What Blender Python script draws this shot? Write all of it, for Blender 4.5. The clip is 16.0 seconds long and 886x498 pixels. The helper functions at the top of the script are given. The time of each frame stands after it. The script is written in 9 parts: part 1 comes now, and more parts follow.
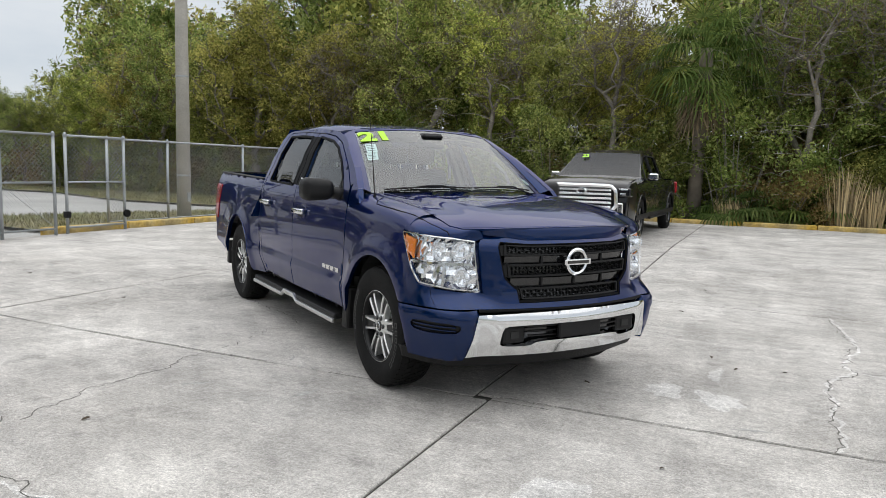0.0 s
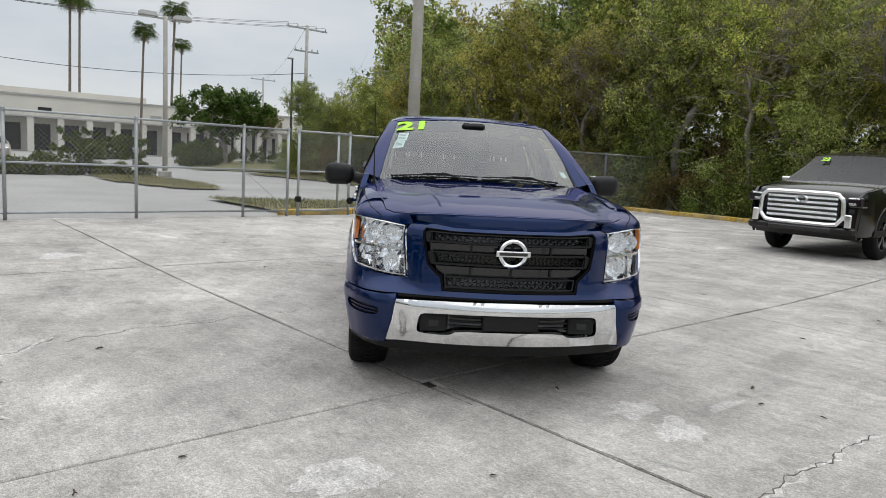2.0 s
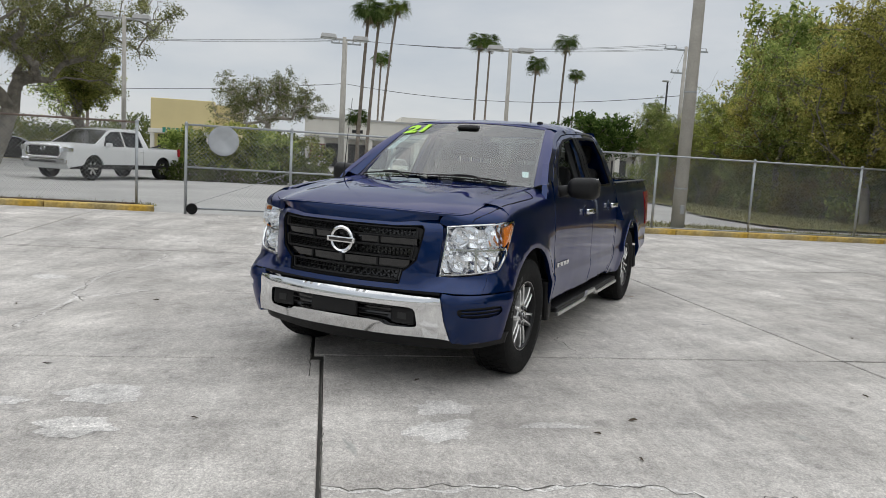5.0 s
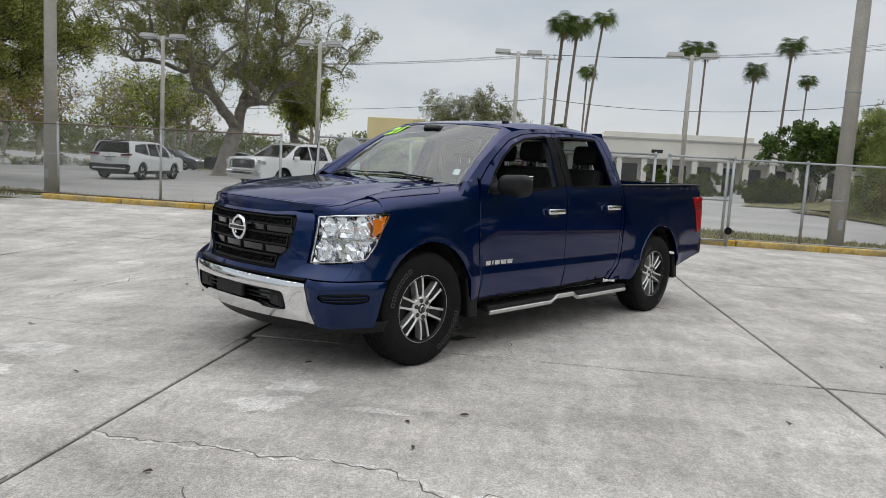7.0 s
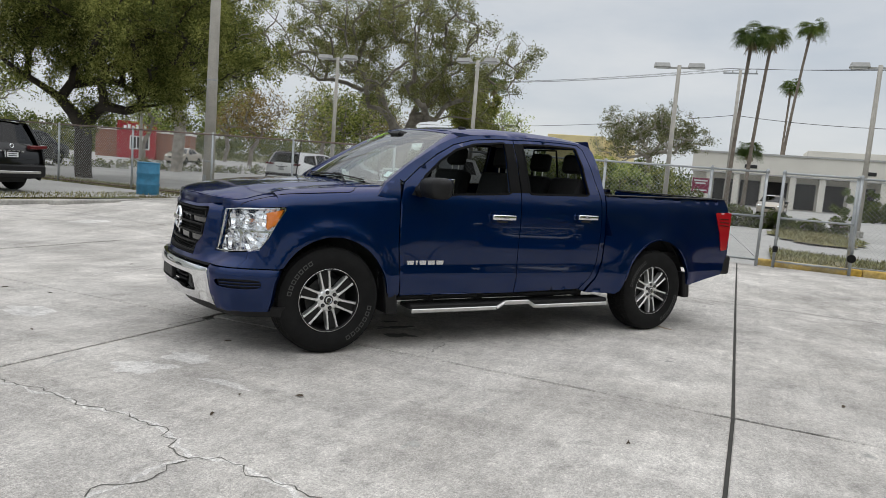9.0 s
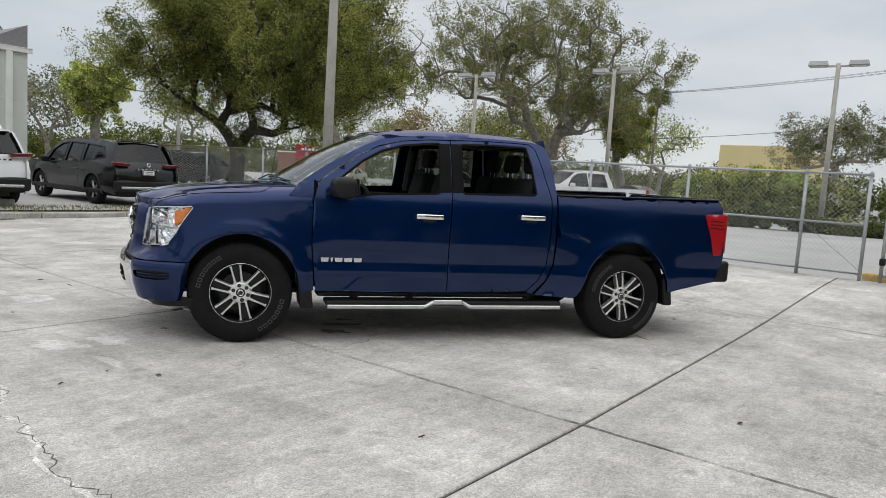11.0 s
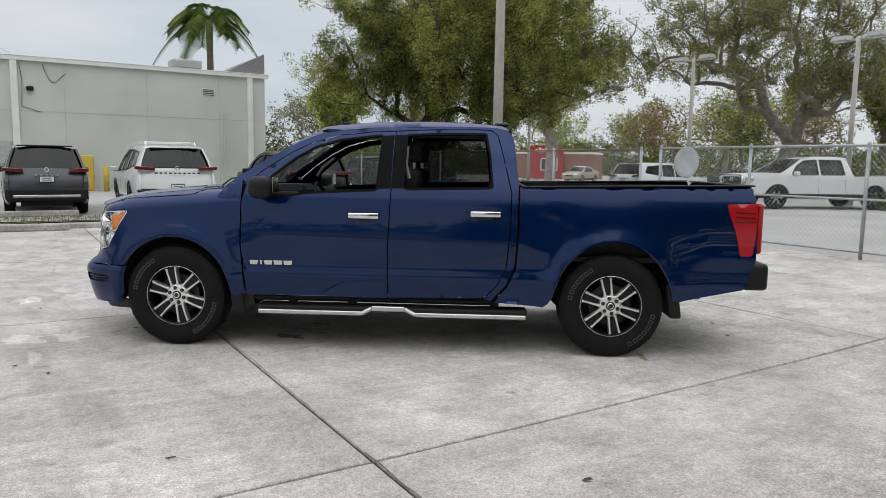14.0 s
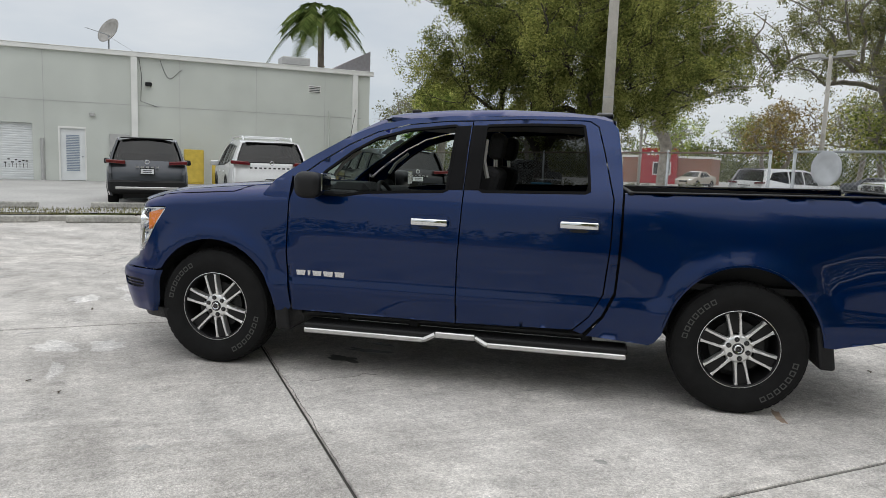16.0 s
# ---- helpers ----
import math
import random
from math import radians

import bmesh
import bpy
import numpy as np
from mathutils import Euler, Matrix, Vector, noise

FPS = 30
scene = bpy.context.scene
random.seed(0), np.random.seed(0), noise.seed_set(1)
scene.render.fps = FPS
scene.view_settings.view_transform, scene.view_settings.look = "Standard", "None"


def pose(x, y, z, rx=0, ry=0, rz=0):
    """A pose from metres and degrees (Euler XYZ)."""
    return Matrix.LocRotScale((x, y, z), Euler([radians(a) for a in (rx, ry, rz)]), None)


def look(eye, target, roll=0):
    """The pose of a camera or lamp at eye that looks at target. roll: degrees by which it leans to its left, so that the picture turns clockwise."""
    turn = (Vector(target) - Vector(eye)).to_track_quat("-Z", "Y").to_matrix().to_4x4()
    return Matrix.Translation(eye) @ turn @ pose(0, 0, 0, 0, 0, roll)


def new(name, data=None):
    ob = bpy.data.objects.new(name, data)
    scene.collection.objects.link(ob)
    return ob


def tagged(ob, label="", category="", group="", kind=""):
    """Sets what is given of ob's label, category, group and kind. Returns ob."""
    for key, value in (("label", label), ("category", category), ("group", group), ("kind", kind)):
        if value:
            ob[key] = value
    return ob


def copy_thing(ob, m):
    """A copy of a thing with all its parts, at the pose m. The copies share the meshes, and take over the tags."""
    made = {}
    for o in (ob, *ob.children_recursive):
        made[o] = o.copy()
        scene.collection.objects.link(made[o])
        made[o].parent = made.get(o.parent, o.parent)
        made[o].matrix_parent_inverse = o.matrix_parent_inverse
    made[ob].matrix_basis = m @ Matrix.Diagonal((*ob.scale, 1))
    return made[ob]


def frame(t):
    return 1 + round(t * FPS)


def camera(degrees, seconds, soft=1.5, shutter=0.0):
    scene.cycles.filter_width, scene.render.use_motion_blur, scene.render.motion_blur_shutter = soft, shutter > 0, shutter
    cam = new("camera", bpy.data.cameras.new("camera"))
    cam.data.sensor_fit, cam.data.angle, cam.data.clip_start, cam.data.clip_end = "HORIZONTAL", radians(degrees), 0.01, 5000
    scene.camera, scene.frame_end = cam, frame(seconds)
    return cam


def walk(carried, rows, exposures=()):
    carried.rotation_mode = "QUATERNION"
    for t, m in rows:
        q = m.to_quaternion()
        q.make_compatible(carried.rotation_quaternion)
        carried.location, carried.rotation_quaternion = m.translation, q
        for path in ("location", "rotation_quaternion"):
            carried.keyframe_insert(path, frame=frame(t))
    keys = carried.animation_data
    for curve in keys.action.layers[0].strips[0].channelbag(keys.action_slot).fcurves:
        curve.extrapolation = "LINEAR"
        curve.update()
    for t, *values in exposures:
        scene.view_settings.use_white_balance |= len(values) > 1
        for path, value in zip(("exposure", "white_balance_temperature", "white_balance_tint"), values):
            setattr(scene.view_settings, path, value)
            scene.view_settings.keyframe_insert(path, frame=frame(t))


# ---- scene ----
cam = camera(63.9, 16.0, soft=0.6)
PATH = [
    (0, (0.116, -0.451, 1.501), (-0.716, 1.354, 1.275), 1.5),
    (0.5, (0.596, -0.197, 1.494), (-0.405, 1.518, 1.255), 2.1),
    (1, (1.027, 0.137, 1.485), (-0.153, 1.733, 1.237), 2.5),
    (1.5, (1.515, 0.485, 1.482), (0.164, 1.938, 1.233), 2.7),
    (2, (1.916, 0.866, 1.476), (0.423, 2.173, 1.226), 3.0),
    (2.5, (2.296, 1.315, 1.497), (0.676, 2.461, 1.247), 3.2),
    (3, (2.676, 1.772, 1.509), (0.951, 2.754, 1.261), 3.2),
    (3.5, (2.964, 2.276, 1.507), (1.154, 3.089, 1.261), 3.3),
    (4, (3.268, 2.776, 1.499), (1.393, 3.428, 1.257), 3.5),
    (4.5, (3.451, 3.309, 1.466), (1.527, 3.799, 1.225), 3.5),
    (7, (3.74, 6.071, 1.443), (1.773, 5.799, 1.21), 3.3),
    (7.5, (3.735, 6.618, 1.44), (1.792, 6.208, 1.209), 3.7),
    (8, (3.66, 7.129, 1.438), (1.749, 6.587, 1.207), 4.3),
    (8.5, (3.511, 7.622, 1.463), (1.639, 6.956, 1.235), 4.6),
    (9, (3.36, 8.145, 1.473), (1.534, 7.359, 1.251), 4.6),
    (11.5, (1.932, 10.389, 1.482), (0.44, 9.075, 1.269), 3.2),
    (12, (1.506, 10.671, 1.5), (0.104, 9.261, 1.28), 2.8),
    (12.5, (1.069, 10.938, 1.493), (-0.237, 9.439, 1.268), 2.5),
    (13, (0.645, 11.091, 1.477), (-0.563, 9.513, 1.247), 2.0),
    (13.5, (0.268, 11.202, 1.508), (-0.848, 9.559, 1.274), 1.4),
    (14, (-0.058, 11.33, 1.52), (-1.099, 9.639, 1.283), 0.9),
    (14.5, (-0.215, 11.377, 1.521), (-1.196, 9.652, 1.277), 0.6),
    (15, (-0.306, 11.32, 1.508), (-1.234, 9.566, 1.26), 0.8),
    (15.5, (-0.488, 10.966, 1.488), (-1.352, 9.179, 1.241), 1.5),
    (16, (-0.73, 10.509, 1.497), (-1.512, 8.684, 1.255), 2.1),
]
walk(cam, [(t, look(eye, target, roll)) for t, eye, target, roll in PATH],
     exposures=[(0.0, 0.10), (1.5, -0.02), (3.0, -0.15), (4.5, -0.20), (8.0, -0.14), (9.5, -0.10), (12.0, -0.05), (16.0, -0.03)])

# ---- world and sun: bright overcast winter sky ----
world = bpy.data.worlds.new("overcast_sky")
scene.world = world
world.use_nodes = True
wn, wl = world.node_tree.nodes, world.node_tree.links
wn.clear()
w_out, w_bg = wn.new("ShaderNodeOutputWorld"), wn.new("ShaderNodeBackground")
w_sky = wn.new("ShaderNodeTexSky")
w_sky.sky_type, w_sky.sun_disc = "NISHITA", False
w_sky.sun_elevation, w_sky.sun_rotation = radians(82), radians(50)
w_dim = wn.new("ShaderNodeMixRGB")
w_dim.blend_type, w_dim.inputs[0].default_value, w_dim.inputs[2].default_value = "MULTIPLY", 1.0, (0.10, 0.10, 0.10, 1)
w_co, w_map = wn.new("ShaderNodeTexCoord"), wn.new("ShaderNodeMapping")
w_map.inputs["Scale"].default_value = (1.0, 1.0, 3.2)
w_noise = wn.new("ShaderNodeTexNoise")
w_noise.inputs["Scale"].default_value, w_noise.inputs["Detail"].default_value, w_noise.inputs["Roughness"].default_value = 2.1, 6.0, 0.55
w_ramp = wn.new("ShaderNodeValToRGB")
w_ramp.color_ramp.elements[0].position, w_ramp.color_ramp.elements[0].color = 0.30, (0.56, 0.62, 0.69, 1)
w_ramp.color_ramp.elements[1].position, w_ramp.color_ramp.elements[1].color = 0.72, (0.86, 0.87, 0.875, 1)
w_mix = wn.new("ShaderNodeMixRGB")
w_mix.inputs[0].default_value = 0.86
wl.new(w_co.outputs["Generated"], w_map.inputs["Vector"])
wl.new(w_map.outputs["Vector"], w_noise.inputs["Vector"])
wl.new(w_noise.outputs["Fac"], w_ramp.inputs["Fac"])
wl.new(w_sky.outputs["Color"], w_dim.inputs[1])
wl.new(w_dim.outputs["Color"], w_mix.inputs[1])
wl.new(w_ramp.outputs["Color"], w_mix.inputs[2])
# an overcast sky is brighter overhead than at the horizon
w_sep, w_up, w_lift = wn.new("ShaderNodeSeparateXYZ"), wn.new("ShaderNodeMapRange"), wn.new("ShaderNodeVectorMath")
w_up.interpolation_type = "SMOOTHSTEP"
w_up.inputs["From Min"].default_value, w_up.inputs["From Max"].default_value = 0.30, 1.0
w_up.inputs["To Min"].default_value, w_up.inputs["To Max"].default_value = 1.0, 2.1
w_lift.operation = "SCALE"
wl.new(w_co.outputs["Generated"], w_sep.inputs[0])
wl.new(w_sep.outputs["Z"], w_up.inputs["Value"])
wl.new(w_mix.outputs["Color"], w_lift.inputs[0])
wl.new(w_up.outputs["Result"], w_lift.inputs["Scale"])
wl.new(w_lift.outputs["Vector"], w_bg.inputs["Color"])
w_bg.inputs["Strength"].default_value = 1.0
wl.new(w_bg.outputs["Background"], w_out.inputs["Surface"])

sun = new("sun", bpy.data.lights.new("sun", "SUN"))
sun.data.energy, sun.data.angle, sun.data.color = 1.0, radians(120), (1.0, 0.90, 0.76)
sun.matrix_world = look((0, 0, 30), (-3, -2.5, 0))

# ---- materials ----
def mat(name, color, rough=0.6, metal=0.0, vary=0.0, scale=8.0, fine=0.0, fine_scale=120.0, bump=0.0, bump_scale=60.0,
        coat=0.0, island=0.0, objrand=0.0, color2=None, spec=0.5):
    """A surface with broad stains (vary, color2), grain (fine), relief (bump) and differences from piece to piece."""
    m = bpy.data.materials.new(name)
    m.use_nodes = True
    n, l = m.node_tree.nodes, m.node_tree.links
    b = n["Principled BSDF"]
    b.inputs["Roughness"].default_value, b.inputs["Metallic"].default_value = rough, metal
    b.inputs["Specular IOR Level"].default_value = spec
    b.inputs["Coat Weight"].default_value, b.inputs["Coat Roughness"].default_value = coat, 0.03
    co = n.new("ShaderNodeTexCoord")
    out = None
    base = n.new("ShaderNodeRGB")
    base.outputs[0].default_value = (*color, 1)
    out = base.outputs[0]

    def noise_node(s, detail=5.0):
        t = n.new("ShaderNodeTexNoise")
        t.inputs["Scale"].default_value, t.inputs["Detail"].default_value = s, detail
        l.new(co.outputs["Object"], t.inputs["Vector"])
        return t

    def darken(socket, value_socket, lo, hi):
        r = n.new("ShaderNodeMapRange")
        r.inputs["From Min"].default_value, r.inputs["From Max"].default_value = 0.3, 0.7
        r.inputs["To Min"].default_value, r.inputs["To Max"].default_value = lo, hi
        l.new(value_socket, r.inputs["Value"])
        x = n.new("ShaderNodeVectorMath")
        x.operation = "SCALE"
        l.new(socket, x.inputs[0])
        l.new(r.outputs["Result"], x.inputs["Scale"])
        return x.outputs["Vector"]

    if color2:
        t = noise_node(scale * 0.6)
        r = n.new("ShaderNodeValToRGB")
        r.color_ramp.elements[0].position, r.color_ramp.elements[1].position = 0.42, 0.62
        r.color_ramp.elements[0].color, r.color_ramp.elements[1].color = (*color, 1), (*color2, 1)
        l.new(t.outputs["Fac"], r.inputs["Fac"])
        out = r.outputs["Color"]
    if vary:
        out = darken(out, noise_node(scale).outputs["Fac"], 1 - vary, 1 + vary)
    if fine:
        out = darken(out, noise_node(fine_scale, 3.0).outputs["Fac"], 1 - fine, 1 + fine)
    if island:
        g = n.new("ShaderNodeNewGeometry")
        out = darken(out, g.outputs["Random Per Island"], 1 - island, 1 + island)
    if objrand:
        g = n.new("ShaderNodeObjectInfo")
        out = darken(out, g.outputs["Random"], 1 - objrand, 1 + objrand)
    l.new(out, b.inputs["Base Color"])
    if bump:
        bp = n.new("ShaderNodeBump")
        bp.inputs["Strength"].default_value, bp.inputs["Distance"].default_value = bump, 0.01
        l.new(noise_node(bump_scale, 6.0).outputs["Fac"], bp.inputs["Height"])
        l.new(bp.outputs["Normal"], b.inputs["Normal"])
    return m


def glass_mat(name, tint, rough=0.0, clear=0.7):
    """Thin car glass: clear by mixing with a transparent sheet, glossy on top by Fresnel."""
    m = bpy.data.materials.new(name)
    m.use_nodes = True
    n, l = m.node_tree.nodes, m.node_tree.links
    n.clear()
    o, mix, tr, gl, fr = (n.new("ShaderNode" + k) for k in ("OutputMaterial", "MixShader", "BsdfTransparent", "BsdfGlossy", "LayerWeight"))
    tr.inputs["Color"].default_value = (*tint, 1)
    gl.inputs["Roughness"].default_value = rough
    gl.inputs["Color"].default_value = (1, 1, 1, 1)
    head_on = ((clear - 1) / (clear + 1)) ** 2
    fr.inputs["Blend"].default_value = 0.5
    po, mr = n.new("ShaderNodeMath"), n.new("ShaderNodeMapRange")
    po.operation, po.inputs[1].default_value = "POWER", 5.0
    mr.inputs["To Min"].default_value, mr.inputs["To Max"].default_value = head_on, 1.0
    l.new(fr.outputs["Facing"], po.inputs[0])
    l.new(po.outputs[0], mr.inputs["Value"])
    l.new(mr.outputs["Result"], mix.inputs[0])
    l.new(tr.outputs[0], mix.inputs[1])
    l.new(gl.outputs[0], mix.inputs[2])
    l.new(mix.outputs[0], o.inputs["Surface"])
    return m


def concrete_mat(name, pale, dark):
    """Old broom-finished concrete: broad weathering, blotches, sand grain, pits and drag lines."""
    m = bpy.data.materials.new(name)
    m.use_nodes = True
    n, l = m.node_tree.nodes, m.node_tree.links
    b = n["Principled BSDF"]
    b.inputs["Roughness"].default_value, b.inputs["Specular IOR Level"].default_value = 0.88, 0.3
    co = n.new("ShaderNodeTexCoord")

    def layer(scale, detail, lo, hi, fmin=0.3, fmax=0.7, stretch=None, rough=0.6):
        t, r = n.new("ShaderNodeTexNoise"), n.new("ShaderNodeMapRange")
        t.inputs["Scale"].default_value, t.inputs["Detail"].default_value, t.inputs["Roughness"].default_value = scale, detail, rough
        src = co.outputs["Object"]
        if stretch:
            mp = n.new("ShaderNodeMapping")
            mp.inputs["Scale"].default_value, mp.inputs["Rotation"].default_value = stretch, (0, 0, 0.6)
            l.new(src, mp.inputs["Vector"])
            src = mp.outputs["Vector"]
        l.new(src, t.inputs["Vector"])
        r.inputs["From Min"].default_value, r.inputs["From Max"].default_value = fmin, fmax
        r.inputs["To Min"].default_value, r.inputs["To Max"].default_value = lo, hi
        l.new(t.outputs["Fac"], r.inputs["Value"])
        return r.outputs["Result"], t.outputs["Fac"]

    def times(a, b):
        x = n.new("ShaderNodeMath")
        x.operation = "MULTIPLY"
        l.new(a, x.inputs[0])
        l.new(b, x.inputs[1])
        return x.outputs[0]

    k, _ = layer(0.45, 6, 0.80, 1.14)
    for a in ((1.7, 8, 0.80, 1.15, 0.35, 0.65), (7.0, 6, 0.90, 1.08, 0.35, 0.65), (22.0, 6, 0.86, 1.12, 0.35, 0.65), (60.0, 3, 0.74, 1.20, 0.33, 0.67), (150.0, 2, 0.66, 1.27, 0.33, 0.67), (3.2, 9, 0.72, 1.0, 0.30, 0.42), (0.9, 9, 1.0, 1.16, 0.60, 0.68)):
        k = times(k, layer(*a)[0])
    k = times(k, layer(3.0, 7, 0.93, 1.04, 0.35, 0.65, (0.35, 4.0, 1.0))[0])
    oi, ro = n.new("ShaderNodeObjectInfo"), n.new("ShaderNodeMapRange")
    ro.inputs["To Min"].default_value, ro.inputs["To Max"].default_value = 0.95, 1.05
    l.new(oi.outputs["Random"], ro.inputs["Value"])
    k = times(k, ro.outputs["Result"])
    mix = n.new("ShaderNodeMixRGB")
    mix.inputs[1].default_value, mix.inputs[2].default_value = (*pale, 1), (*dark, 1)
    l.new(layer(0.7, 7, 0, 1, 0.4, 0.65)[0], mix.inputs[0])
    sc = n.new("ShaderNodeVectorMath")
    sc.operation = "SCALE"
    l.new(mix.outputs[0], sc.inputs[0])
    l.new(k, sc.inputs["Scale"])
    l.new(sc.outputs["Vector"], b.inputs["Base Color"])
    bp = n.new("ShaderNodeBump")
    bp.inputs["Strength"].default_value, bp.inputs["Distance"].default_value = 0.8, 0.008
    l.new(layer(110.0, 5, 0, 1)[1], bp.inputs["Height"])
    l.new(bp.outputs["Normal"], b.inputs["Normal"])
    return m


def leaf_mat(name, a, b, c, glow=0.35, spread=0.9):
    """Leaves: each its own shade between three colours, with lit and shaded clumps painted in, letting some light
    through.
    """
    m = bpy.data.materials.new(name)
    m.use_nodes = True
    n, l = m.node_tree.nodes, m.node_tree.links
    n.clear()
    o, mix, df, tr, g, r = (n.new("ShaderNode" + k) for k in ("OutputMaterial", "MixShader", "BsdfDiffuse", "BsdfTranslucent", "NewGeometry", "ValToRGB"))
    e = r.color_ramp.elements
    e[0].color, e[1].color, e[1].position = (*a, 1), (*c, 1), 1.0
    q = e.new(0.55)
    q.color = (*b, 1)
    # broad noise paints sunlit clumps and dark hollows into the leaf colour
    co, no, ad = n.new("ShaderNodeTexCoord"), n.new("ShaderNodeTexNoise"), n.new("ShaderNodeMath")
    no.inputs["Scale"].default_value, no.inputs["Detail"].default_value = 0.8, 3.0
    l.new(co.outputs["Object"], no.inputs["Vector"])
    sc = n.new("ShaderNodeMapRange")
    sc.inputs["From Min"].default_value, sc.inputs["From Max"].default_value = 0.3, 0.7
    sc.inputs["To Min"].default_value, sc.inputs["To Max"].default_value = -0.42, 0.42
    l.new(no.outputs["Fac"], sc.inputs["Value"])
    ad.operation = "ADD"
    l.new(g.outputs["Random Per Island"], ad.inputs[0])
    l.new(sc.outputs["Result"], ad.inputs[1])
    l.new(ad.outputs[0], r.inputs["Fac"])
    # each tree has its own tone
    oi, own, mul = n.new("ShaderNodeObjectInfo"), n.new("ShaderNodeValToRGB"), n.new("ShaderNodeMixRGB")
    oe = own.color_ramp.elements
    oe[0].color, oe[1].color = (1.06, 1.0, 0.78, 1), (1.30, 1.30, 0.95, 1)
    for at_, c_ in ((0.25, (0.70, 0.78, 0.74, 1)), (0.5, (1.02, 1.12, 0.90, 1)), (0.75, (0.84, 0.88, 0.95, 1))):
        oe.new(at_).color = c_
    l.new(oi.outputs["Random"], own.inputs["Fac"])
    mul.blend_type, mul.inputs[0].default_value = "MULTIPLY", spread
    l.new(r.outputs["Color"], mul.inputs[1])
    l.new(own.outputs["Color"], mul.inputs[2])
    l.new(mul.outputs[0], df.inputs["Color"])
    l.new(mul.outputs[0], tr.inputs["Color"])
    mix.inputs[0].default_value = glow
    l.new(df.outputs[0], mix.inputs[1])
    l.new(tr.outputs[0], mix.inputs[2])
    l.new(mix.outputs[0], o.inputs["Surface"])
    return m


M_CONC = concrete_mat("concrete_slab", (0.565, 0.540, 0.508), (0.480, 0.456, 0.424))
M_CRACK = mat("crack_fill", (0.11, 0.105, 0.092), 0.95, vary=0.3, scale=6)
M_JOINT = mat("joint_tar", (0.045, 0.043, 0.038), 0.9, vary=0.3, scale=6)
M_PATCH = concrete_mat("cement_patch", (0.715, 0.695, 0.668), (0.64, 0.62, 0.59))
M_STAIN = mat("oil_stain", (0.035, 0.033, 0.03), 0.45, vary=0.3, scale=10)
M_ROAD = mat("weathered_asphalt", (0.36, 0.355, 0.34), 0.9, vary=0.14, scale=0.35, fine=0.12, fine_scale=14, bump=0.4, bump_scale=40)
M_GROUND = mat("dry_earth", (0.17, 0.15, 0.10), 0.95, vary=0.25, scale=0.5, fine=0.2, fine_scale=9, color2=(0.10, 0.12, 0.045))
M_GRASS = mat("winter_grass", (0.20, 0.17, 0.085), 0.95, vary=0.3, scale=0.9, fine=0.3, fine_scale=25, color2=(0.12, 0.14, 0.05), bump=0.8, bump_scale=50)
M_BLADE = mat("grass_blade", (0.17, 0.16, 0.06), 0.8, island=0.5)
M_YKERB = mat("yellow_kerb_paint", (0.52, 0.33, 0.05), 0.8, vary=0.3, scale=2.2, fine=0.25, fine_scale=22, color2=(0.40, 0.31, 0.14), bump=0.4)
M_KERB = mat("grey_kerb", (0.37, 0.36, 0.33), 0.9, vary=0.3, scale=2.0, fine=0.2, fine_scale=20, bump=0.5)
M_GALV = mat("galvanised_steel", (0.36, 0.38, 0.39), 0.45, metal=0.55, vary=0.15, scale=5, fine=0.1)
M_WIRE = mat("galvanised_wire", (0.40, 0.41, 0.41), 0.55, metal=0.4)
M_RUST = mat("rusted_rail", (0.16, 0.12, 0.10), 0.7, metal=0.2, vary=0.3, scale=8)
M_POLE = mat("spun_concrete_pole", (0.42, 0.40, 0.36), 0.85, vary=0.12, scale=2.5, fine=0.12, fine_scale=40, bump=0.3)
M_LAMPHEAD = mat("lamp_housing", (0.40, 0.40, 0.39), 0.6, vary=0.1, scale=6)
M_BLACK = mat("black_plastic", (0.007, 0.007, 0.0075), 0.5, vary=0.2, scale=20, spec=0.3, bump=0.15, bump_scale=400)
M_RUBBER = mat("tyre_rubber", (0.008, 0.008, 0.008), 0.8, spec=0.2, vary=0.25, scale=12, bump=0.25, bump_scale=200)
M_TYRETEXT = mat("raised_outline_rubber", (0.055, 0.055, 0.053), 0.8)
M_BARKDARK = mat("dark_oak_bark", (0.045, 0.038, 0.03), 0.95, vary=0.3, scale=3, fine=0.3, fine_scale=30, bump=1.0, bump_scale=25)
M_BARK = mat("grey_bark", (0.21, 0.19, 0.16), 0.95, vary=0.35, scale=3, fine=0.3, fine_scale=30, bump=1.0, bump_scale=25)
M_BARKPALE = mat("pale_bare_bark", (0.34, 0.31, 0.27), 0.95, vary=0.3, scale=4, bump=0.6, bump_scale=30)
M_PALMBARK = mat("palm_bark", (0.19, 0.16, 0.13), 0.95, vary=0.3, scale=3, bump=0.8, bump_scale=20)
M_LEAF_OAK = leaf_mat("oak_leaf", (0.07, 0.085, 0.028), (0.215, 0.235, 0.07), (0.45, 0.44, 0.15), 0.45)
M_LEAF_DARK = leaf_mat("wood_leaf", (0.11, 0.15, 0.045), (0.32, 0.37, 0.12), (0.62, 0.62, 0.24), 0.5)
M_STRAW = mat("dry_straw", (0.46, 0.36, 0.20), 0.9, island=0.5)
M_LEAF_OLIVE = leaf_mat("olive_wood_leaf", (0.13, 0.14, 0.045), (0.36, 0.36, 0.12), (0.62, 0.58, 0.22), 0.5)
M_LEAF_FAR = leaf_mat("far_wood_leaf", (0.05, 0.065, 0.025), (0.13, 0.15, 0.055), (0.25, 0.25, 0.10))
M_LEAF_DRY = leaf_mat("dry_leaf", (0.12, 0.09, 0.04), (0.25, 0.19, 0.09), (0.38, 0.30, 0.15))
